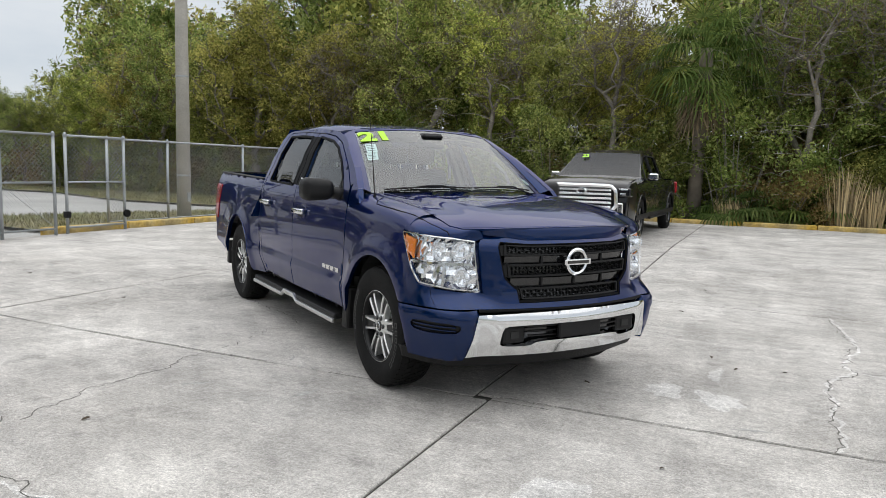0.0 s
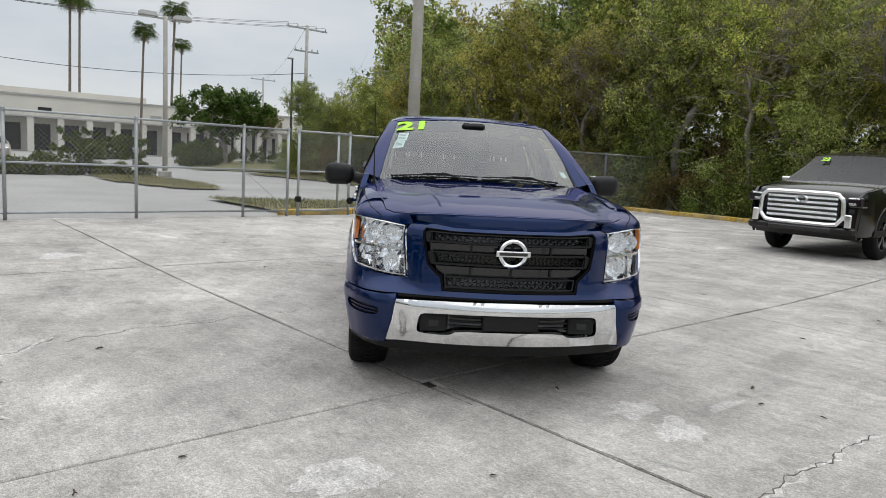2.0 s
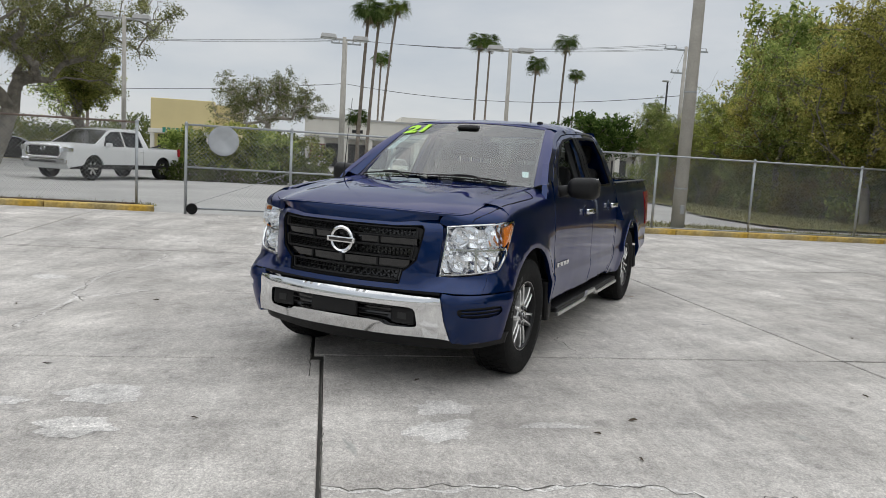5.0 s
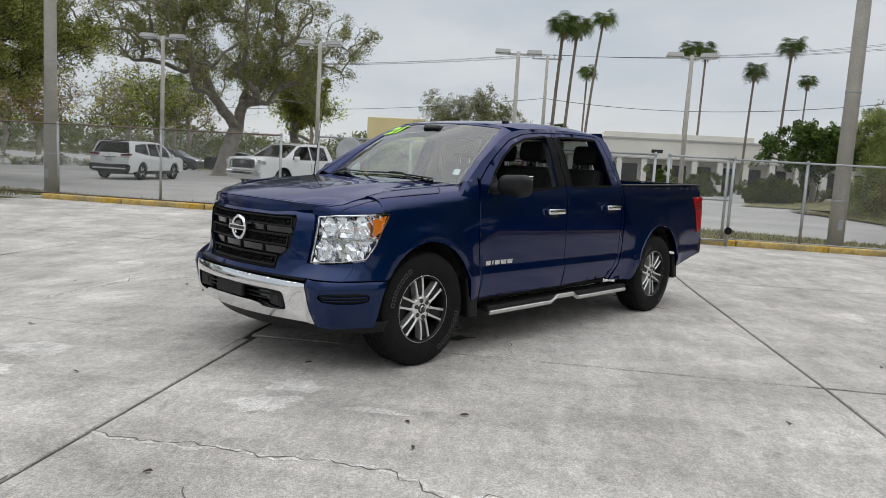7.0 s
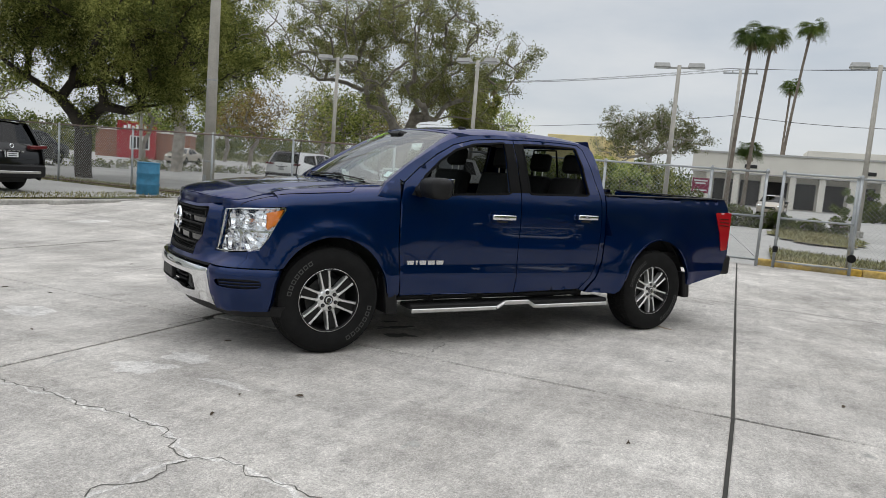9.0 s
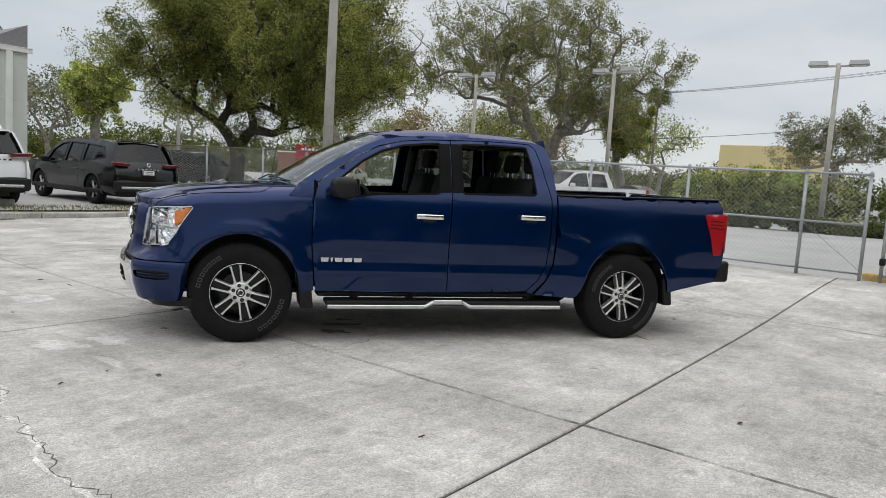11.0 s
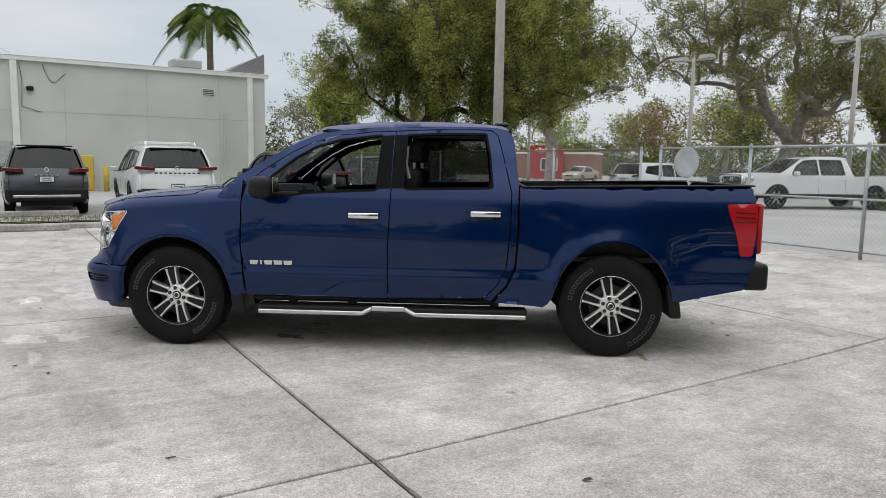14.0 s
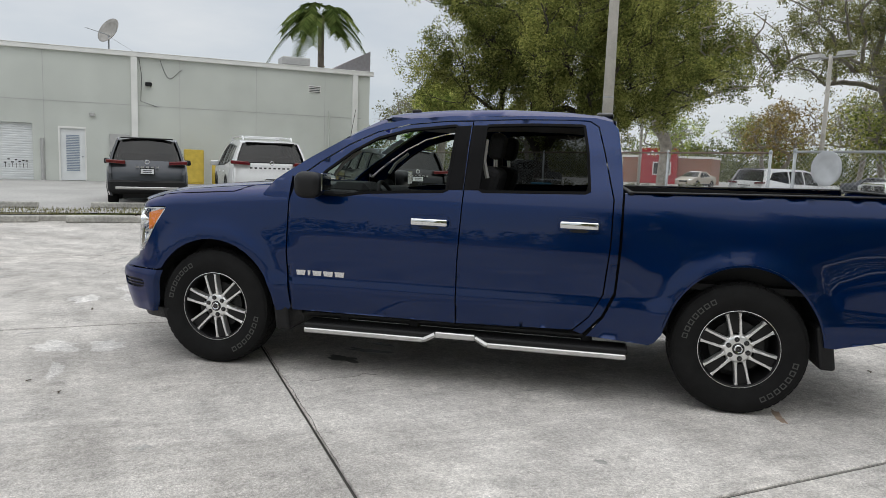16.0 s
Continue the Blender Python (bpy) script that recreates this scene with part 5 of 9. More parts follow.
# ---- power poles and cables ----
def power_pole(x, y, h, arms, label):
    root = empty("power_pole", pose(x, y, 0.06), label, "power pole", "power poles")
    part("shaft", one_tube([(0, 0, 0), (0, 0, h)], [0.24, 0.14], 12), M_POLE, root, smooth=True)
    for zz, w in arms:
        arm = part("crossarm", boxes(((-0.06, -w, zz), (0.06, w, zz + 0.14))), M_GALV, root)
        for s in (-0.92, -0.45, 0.45, 0.92):
            bm = bmesh.new()
            lathe(bm, [(0.03, 0), (0.07, 0.05), (0.04, 0.1), (0.07, 0.15), (0.03, 0.25)], 8, "z", True)
            bmesh.ops.translate(bm, verts=bm.verts[:], vec=(0, s * w, zz + 0.14))
            part("insulator", bm, M_LAMPHEAD, arm)
    return root


power_pole(-59.9, 36.3, 13.4, ((13.0, 2.2), (10.9, 1.3)), "concrete power pole with two crossarms")
power_pole(-74.5, 5.3, 13.6, ((13.2, 1.6),), "pale concrete power pole by the palms")
power_pole(-120.0, 62.0, 14.5, ((14.0, 2.4),), "distant concrete power pole")
lp = empty("light_pole", pose(-59.5, 34.6, 0.06), "slim dark pole with a small lamp head", "light pole")
part("shaft", one_tube([(0, 0, 0), (0, 0, 10.1)], [0.13, 0.08], 10), M_WIREDARK, lp)
part("lamp_head", boxes(((-0.15, -0.5, 10.0), (0.15, 0.1, 10.15)), bevel=0.03), M_LAMPHEAD, lp)


def cable(p0, p1, sag, r=0.014):
    pts = []
    for i in range(25):
        t = i / 24
        p = Vector(p0).lerp(Vector(p1), t)
        p.z -= sag * 4 * t * (1 - t)
        pts.append(p)
    ob = mesh_ob("power_cable", one_tube(pts, r, 4), M_WIREDARK)
    return tagged(ob, "thin black overhead cable slung between poles", "cable", "overhead cables")


for dy, zz in ((-2.0, 13.5), (-1.0, 13.5), (1.0, 13.5), (2.0, 13.5)):
    cable((-59.9, 36.3 + dy, zz), (-74.5, 5.3 + dy * 0.7, zz + 0.3), 0.7)
    cable((-74.5, 5.3 + dy * 0.7, zz + 0.3), (-90.0, -60.0 + dy, zz + 1.0), 1.4)
cable((-59.9, 36.3, 9.0), (-74.5, 5.3, 9.2), 1.2, 0.026)
cable((-74.5, 5.3, 9.2), (-90.0, -60.0, 8.5), 1.6, 0.026)
cable((-59.9, 36.3, 13.5), (-120, 62, 14.4), 1.2)


# ---- plaza across the road ----
plaza = empty("plaza", pose(-84.0, 0, 0.06), "long white arcaded shopping plaza across the road", "building")
part("wall", boxes(((-16, 1.0, 0), (-3.0, 52.0, 5.0))), M_WHITEWALL, plaza)
part("parapet_wall", boxes(((-2.9, 1.0, 3.6), (0, 52.0, 5.8))), M_WHITEWALL, plaza)
part("parapet_cap", boxes(((-3.1, 0.9, 5.8), (0.15, 52.1, 6.0))), M_LAMPHEAD, plaza)
part("fascia_band", boxes(((0.003, 1.0, 3.6), (0.1, 52.0, 3.75))), M_LAMPHEAD, plaza)
part("raised_roof", boxes(((-14, 13.0, 5.0), (-5.0, 31.0, 6.9))), M_WHITEWALL, plaza)
for k in range(17):
    y = 3.0 + k * 2.9
    part("pillar", boxes(((-0.7, y - 0.32, 0), (0, y + 0.32, 3.6)), bevel=0.03), M_WHITEWALL, plaza)
    part("shopfront", boxes(((-3.0, y + 0.4, 0.1), (-2.95, y + 2.5, 3.0))), M_SHADE, plaza)
    if k % 4 == 1:
        part("sign_band", boxes(((0.003, y + 0.7, 4.3), (0.06, y + 2.0, 4.7))), (M_LAMPHEAD, M_SHADE, M_SHADE)[k % 3], plaza)
yel = empty("yellow_shop", pose(-84.0, -16.5, 0.06), "pale yellow gabled shop with a teal sign", "building")
part("wall", boxes(((-12, 0, 0), (-1.5, 9.0, 6.6))), M_YELLOWWALL, yel)
part("upper_wall", boxes(((-1.5, 0, 3.4), (0, 7.0, 6.9)), bevel=0.05), M_YELLOWWALL, yel)
part("canopy", boxes(((-1.5, 0, 2.9), (1.2, 7.5, 3.4)), bevel=0.03), M_WHITEWALL, yel)
for y in (0.4, 3.4, 6.6):
    part("pillar", boxes(((0.6, y - 0.2, 0), (1.0, y + 0.2, 2.9))), M_WHITEWALL, yel)
part("shopfront", boxes(((-1.5, 0.5, 0.1), (-1.45, 6.5, 2.8))), M_SHADE, yel)
for k in range(7):
    part("sign_mark", boxes(((1.2, 1.6 + k * 0.5, 3.0), (1.26, 1.95 + k * 0.5, 3.55))), M_TEAL, yel)

red = empty("red_diner", pose(-53.4, -51.7, 0.06, 0, 0, 38) @ Matrix.Scale(0.78, 4), "dark red restaurant with a lit window front", "building")
part("wall", boxes(((-8, -6, 0), (0, 6, 3.6))), M_BRICK, red)
part("entrance_tower", boxes(((0.003, -3.2, 0), (1.0, 1.6, 4.9)), bevel=0.03), M_REDWALL, red, "bright red entrance wall")
part("window", boxes(((1.003, -1.6, 1.2), (1.05, 0.9, 3.0))), M_WHITEPAINT, red)
for k in range(3):
    part("window_pane", boxes(((1.052, -1.45 + k * 0.78, 1.35), (1.07, -0.82 + k * 0.78, 2.85))), M_SHADE, red)
for k in range(6):
    part("sign_mark", boxes(((1.003, -2.4 + k * 0.5, 3.9), (1.06, -2.05 + k * 0.5, 4.3 + 0.2 * (k % 2)))), M_WHITEPAINT, red)
part("roof_band", boxes(((-8.1, -6.1, 3.6), (0.1, 6.1, 3.9))), M_WHITETRIM, red)

board = empty("advertising_board", pose(-76.0, 2.7, 0.06) @ Matrix.Scale(1.12, 4), "small red and white advertising board on two posts", "sign")
for y in (-0.75, 0.75):
    part("post", boxes(((-0.05, y - 0.05, 0), (0.05, y + 0.05, 2.5))), M_WHITETRIM, board)
part("panel", boxes(((-0.03, -0.75, 1.0), (0.06, 0.75, 2.4)), bevel=0.01), M_SIGNRED, board)
for k, (z, w) in enumerate(((2.1, 0.6), (1.85, 0.45), (1.2, 0.6))):
    part("text_bar", boxes(((0.062, -w, z), (0.07, w, z + 0.13))), M_WHITEPAINT, board)


# ---- hedges ----
def hedge(x0, y0, x1, y1, h, w, n, material, label, seed, flowers=0):
    rs = random.Random(seed)
    root = empty("hedge", None, label, "hedge")
    L = math.hypot(x1 - x0, y1 - y0)
    cs = []
    for i in range(int(L * (20 if h < 1 else 12))):
        t = rs.random()
        cs.append((x0 + (x1 - x0) * t + rs.uniform(-w, w), y0 + (y1 - y0) * t + rs.uniform(-w, w), 0.08 + h * rs.random() * (0.75 + 0.25 * math.sin(t * L * 1.3))))
    leaf_cloud("foliage", cs, n, 0.26, 0.07 if h < 1 else 0.11, material, root, seed)
    if flowers:
        leaf_cloud("blossom", cs, flowers, 0.24, 0.07, M_FLOWER, root, seed + 5)
    return root


hedge(-28.2, -3.0, -30.6, 11.6, 0.75, 0.4, 38000, M_HEDGE, "low clipped hedge with pale blossom along the road", 201, 5000)
hedge(-46.0, 20.0, -62.0, 27.0, 1.9, 1.3, 16000, M_HEDGE, "thick dark hedge in front of the plaza", 202)
hedge(-55.5, 14.4, -66.0, 22.5, 2.5, 1.2, 16000, M_HEDGE, "tall dark clipped hedge before the arcade", 207)
hedge(-62.0, 27.0, -68.0, 48.0, 1.6, 1.2, 7000, M_HEDGE, "thick dark hedge along the grass bank", 203)
hedge(-50.0, -4.0, -58.0, 3.0, 1.4, 1.2, 7000, M_HEDGE, "rounded dark shrubs between the lots", 204)
hedge(-50.0, -26.0, -50.0, -4.0, 0.9, 0.8, 7000, M_HEDGE, "dark shrubs along the far lot", 205)
hedge(-17.5, -26.0, -44.0, -24.0, 0.6, 0.4, 6000, M_HEDGE, "low hedge along the lot edge", 206, 500)


# ---- belt of far woods along the horizon ----
def tree_belt(points, h, n, size, material, label, seed):
    rs = random.Random(seed)
    root = empty("far_tree_belt", None, label, "trees", kind="stuff")
    cs = []
    for (xa, ya), (xb, yb) in zip(points, points[1:]):
        m = int(math.hypot(xb - xa, yb - ya) * 2.2)
        for i in range(m):
            t = (i + rs.random()) / m
            x, y = xa + (xb - xa) * t, ya + (yb - ya) * t
            top = h * (0.62 + 0.38 * noise.noise((x * 0.09, y * 0.09, seed)) + 0.12 * math.sin(x * 0.31 + y * 0.23))
            for _ in range(3):
                cs.append((x + rs.uniform(-3, 3), y + rs.uniform(-3, 3), max(0.3, top * rs.random() ** 0.7)))
    tagged(leaf_cloud("foliage", cs, n, 1.3, size, material, root, seed), kind="stuff")


tree_belt([(-130, 75), (-128, 10), (-122, -30), (-104, -75), (-75, -100), (-30, -112), (20, -110)], 8.5, 90000, 0.26, M_LEAF_FAR, "belt of dark green trees closing the far horizon", 301)
tree_belt([(-112, -22), (-92, -62), (-66, -84), (-30, -92)], 5.5, 36000, 0.20, M_LEAF_FAR, "belt of olive green trees beyond the lots", 302)
# unseen belt, added so the pickup's side mirrors a low treeline
tree_belt([(4, 40), (24, 52), (60, 40), (72, 0), (60, -50), (20, -70)], 6.5, 24000, 0.28, M_LEAF_FAR, "belt of dark trees out of view, mirrored in the paint", 304)
tree_belt([(-120, 90), (-70, 78), (-46, 58), (-42, 34)], 9.0, 44000, 0.24, M_LEAF_FAR, "belt of dark trees behind the grass bank", 303)

# ---- the blue pickup: x forward from the front axle, y to its left ----
TRUCK_AT = pose(-1.749, 4.493, 0, 0, 0, -34.67)
truck = empty("pickup_truck", TRUCK_AT, "deep blue crew cab pickup truck with chrome bumper on slabs", "pickup truck")
T_Z = [0.26, 0.42, 0.55, 0.60, 0.625, 0.66, 0.85, 1.00, 1.12, 1.22, 1.30, 1.36, 1.60, 1.86]
T_Y = [0.89, 0.922, 0.946, 0.955, 0.957, 0.943, 0.945, 0.940, 0.931, 0.919, 0.904, 0.888, 0.80, 0.655]
D_Z = [0.24, 0.34, 0.45, 0.60, 0.64, 0.67, 0.74, 0.90, 1.05, 1.11, 1.15, 1.19]
D_X = [0.10, 0.05, 0.02, 0.00, 0.01, 0.04, 0.06, 0.07, 0.080, 0.093, 0.115, 0.19]
HUB, WR = 0.398, 0.412
AXLES = (0.0, -3.545)
# rounded creases in the section of the body side
_z = np.linspace(0.26, 1.86, 321)
_y = np.interp(_z, T_Z, T_Y) + np.interp(_z, [1.22, 1.5], [0.02, 0.0])
_k = np.exp(-(np.arange(-10, 11) / 3.2) ** 2)
T_Y = np.convolve(np.pad(_y, 10, mode="reflect", reflect_type="odd"), _k / _k.sum(), mode="valid").tolist()
T_Z = _z.tolist()

# plan of the nose, from the middle round the corner and back along the side
PLAN = [(1.0 - 0.14 * (y / 0.70) ** 2, y) for y in [0.05 * k for k in range(15)]]
PLAN += [(0.45 + 0.41 * math.cos(a), 0.70 + 0.274 * math.sin(a)) for a in [math.pi / 2 * k / 14 for k in range(1, 15)]]
PLAN += [(0.45 - 0.25 * k, 0.974) for k in range(1, 24)]
PLAN_S = [0.0]
for (xa, ya), (xb, yb) in zip(PLAN, PLAN[1:]):
    PLAN_S.append(PLAN_S[-1] + math.hypot(xb - xa, yb - ya))
PLAN_X, PLAN_Y = [p[0] for p in PLAN], [p[1] for p in PLAN]


def s_at_y(y):
    return float(np.interp(y, PLAN_Y[:29], PLAN_S[:29]))


def s_at_x(x):
    return float(np.interp(-x, [-v for v in PLAN_X], PLAN_S))


def nose_s(x):
    """Along the plan to a mark of the rounded corner."""
    return s_at_x(float(np.interp(x, [0.40, 0.425, 0.44, 0.475, 0.50, 0.52, 0.94], [0.385, 0.395, 0.405, 0.455, 0.47, 0.48, 0.86])))


def hood_mid(x):
    return float(np.interp(x, [-0.5, 0.0, 0.3, 0.5, 0.7, 0.82, 0.90, 0.96], [1.325, 1.288, 1.258, 1.230, 1.196, 1.168, 1.138, 1.10]))


def flare(x, z):
    out = 0.0
    for ax in AXLES:
        r = math.hypot((x - ax) / 0.95, z - 0.41)
        if z > 0.2:
            out += 0.030 * math.exp(-((r - 0.515) / 0.075) ** 2)
            out += 0.009 * math.exp(-((r - 0.62) / 0.15) ** 2)
    return out


def swept(px, py):
    """The corner of the nose stands back above the bumper shelf."""
    return 0.070 * smooth01(0.52, 0.72, py) * smooth01(0.50, 0.82, px)


def body(s, z):
    """The lower body, left half: wrapped round from the middle of the nose to the tail."""
    sgn, s = (1, s) if s >= 0 else (-1, -s)
    px, py = float(np.interp(s, PLAN_S, PLAN_X)), float(np.interp(s, PLAN_S, PLAN_Y))
    zs = hood_mid(px) - 0.125 if px > -0.62 else 9.0
    d = float(np.interp(z, D_Z, D_X))
    prof = float(np.interp(min(z, max(zs, 1.1)), T_Z, T_Y)) / 0.974
    inn = 0.0
    if z > zs and px > -0.62:
        a = min(1.0, (z - zs) / 0.20) * math.pi / 2
        inn, z = 0.17 * (1 - math.cos(a)), zs + 0.105 * math.sin(a)
        inn *= smooth01(0.25, 0.75, py)
    x = px - d * smooth01(0.25, 0.92, px) - swept(px, py) * smooth01(0.665, 0.735, z)
    y = py * prof + flare(px, z) * smooth01(0.6, 0.95, py) - inn
    return Vector((x, sgn * y, z))


def side(sgn):
    """The body side by x and height."""
    return lambda x, z: Vector((x, sgn * (float(np.interp(z, T_Z, T_Y)) + (flare(x, z) if z < 1.2 else 0.0)), z))


def mirrored(bm, sgn):
    if sgn < 0:
        bmesh.ops.scale(bm, vec=(1, -1, 1), verts=bm.verts[:])
        bmesh.ops.reverse_faces(bm, faces=bm.faces[:])
    return bm


def arch(ax, top, half, n=22, x0=None):
    return [(ax + half * math.cos(a), HUB + (top - HUB) * math.sin(a)) for a in [math.pi * k / n for k in range(n + 1)]]


# fascia behind grille and lamps: one blue nose panel from lamp to lamp
g_top, g_mid, g_low = 0.560, 0.520, 0.425
GRILLE = [(-g_top, 1.082), (g_top, 1.082), (g_top + 0.004, 1.05), (g_mid, 0.845), (g_mid - 0.045, 0.80), (g_low + 0.012, 0.77), (g_low, 0.692), (-g_low, 0.692), (-g_low - 0.012, 0.77), (-g_mid + 0.045, 0.80), (-g_mid, 0.845), (-g_top - 0.004, 1.05)]
sl = s_at_y(0.655)
FASCIA = [(-sl, 1.135), (sl, 1.135), (sl - 0.01, 1.06), (sl - 0.036, 0.749), (s_at_y(0.70), 0.746), (s_at_y(0.84), 0.765), (nose_s(0.80), 0.775), (nose_s(0.80), 0.662), (-nose_s(0.80), 0.662), (-nose_s(0.80), 0.775), (-s_at_y(0.84), 0.765), (-s_at_y(0.70), 0.746), (-sl + 0.036, 0.749), (-sl + 0.01, 1.06)]
part("nose_panel", sheet(FASCIA, body, [GRILLE], 0.045, (-0.05, 0, 0)), M_BLUE, truck)

# grille
def inset(d, f=body):
    return lambda s, z: f(s, z) - Vector((d, 0, 0))


grille = part("grille", sheet([(u * 1.01, v) for u, v in GRILLE], inset(0.075), (), 0.05), M_GLOSSBLACK, truck, "black grille with three bands of honeycomb mesh")
part("surround", ribbon([(u * 0.985, 0.885 + (v - 0.885) * 0.96) for u, v in GRILLE], inset(0.016), 0.020, 0.010), M_TRIMBLACK, grille)
part("bumper_seal", ribbon([(-0.69, 0.650), (-0.3, 0.655), (0.3, 0.655), (0.69, 0.650)], inset(0.014), 0.016, 0.008, False), M_TRIMBLACK, truck)
BANDS = ((0.985, 1.052, 0.515, 0.508), (0.855, 0.922, 0.487, 0.478), (0.715, 0.778, 0.405, 0.395))
for z0, z1, wt, wb in BANDS:
    part("band_frame", ribbon([(-wt, z1), (wt, z1), (wb, z0), (-wb, z0)], inset(0.020), 0.013, 0.012), M_BLACK, grille)
    hexes = bmesh.new()
    nrow, zstep, ustep = 3, (z1 - z0) / 3, 0.052
    for r in range(nrow + 1):
        u = -wb + 0.02 + (ustep / 2 if r % 2 else 0)
        zc = z0 + zstep * (r)
        while u < wb - 0.02:
            zig = [(u - ustep * 0.32, zc), (u - ustep * 0.18, zc + zstep * 0.48), (u + ustep * 0.18, zc + zstep * 0.48), (u + ustep * 0.32, zc), (u + ustep * 0.18, zc - zstep * 0.48), (u - ustep * 0.18, zc - zstep * 0.48)]
            zig = [(a, min(z1, max(z0, b))) for a, b in zig]
            po = [inset(0.026)(a, b) for a, b in zig]
            mid = sum(po, Vector()) / 6
            pi = [mid + (p - mid) * 0.80 for p in po]
            oo, ii, bb = ([hexes.verts.new(p) for p in pl] for pl in (po, pi, [p - Vector((0.022, 0, 0)) for p in pi]))
            for k in range(6):
                hexes.faces.new((oo[k - 1], oo[k], ii[k], ii[k - 1]))
                hexes.faces.new((ii[k - 1], ii[k], bb[k], bb[k - 1]))
            u += ustep
    part("honeycomb", hexes, M_BLACK, grille)
for z0, w in ((0.951, 0.50), (0.817, 0.46)):
    bm = bmesh.new()
    for lo, hi in (((-w), w),):
        n = 16
        for k in range(n):
            a, b = lo + (hi - lo) * k / n, lo + (hi - lo) * (k + 1) / n
            q = [body(a, z0 - 0.022) - Vector((0.035, 0, 0)), body(b, z0 - 0.022) - Vector((0.035, 0, 0)), body(b, z0 + 0.022) - Vector((0.028, 0, 0)), body(a, z0 + 0.022) - Vector((0.028, 0, 0))]
            q2 = [p - Vector((0.03, 0, 0)) for p in q]
            o, i2 = [bm.verts.new(p) for p in q], [bm.verts.new(p) for p in q2]
            bm.faces.new(o)
            bm.faces.new((o[0], i2[0], i2[1], o[1]))
            bm.faces.new((o[3], o[2], i2[2], i2[3]))
    part("cross_bar", bm, M_GLOSSBLACK, grille)
for z0, z1, wt, wb in BANDS[:2]:
    for sg in (1, -1):
        part("wing", sheet([(sg * (wt - 0.005), z1 + 0.012), (sg * (wt + 0.035), z1 - 0.005), (sg * (wb + 0.02), z0 - 0.005), (sg * (wb - 0.02), z0 - 0.012)], inset(0.018), (), 0.05, (-0.05, 0, 0)), M_BLACK, grille)
for u in (-0.25, 0, 0.25):
    for z0 in (0.951, 0.817):
        p = body(u, z0) - Vector((0.022, 0, 0))
        part("rib", boxes(((p.x - 0.02, p.y - 0.006, z0 - 0.024), (p.x + 0.002, p.y + 0.006, z0 + 0.024))), M_BLACK, grille)

badge = part("badge_ring", bmesh.new(), M_CHROME, truck, "round chrome badge with a bar across")
bm = bmesh.new()
lathe(bm, [(0.062, 0.0), (0.066, 0.014), (0.078, 0.02), (0.088, 0.012), (0.090, 0.0)], 40, "x")
box(bm, (0.004, -0.105, -0.019), (0.026, 0.105, 0.019), 0.006, 2)
bmesh.ops.translate(bm, verts=bm.verts[:], vec=(0.923, 0, 0.935))
bm.to_mesh(badge.data)
bm.free()
part("badge_inlay", boxes(((0.950, -0.085, 0.926), (0.952, 0.085, 0.944))), M_GLOSSBLACK, badge)

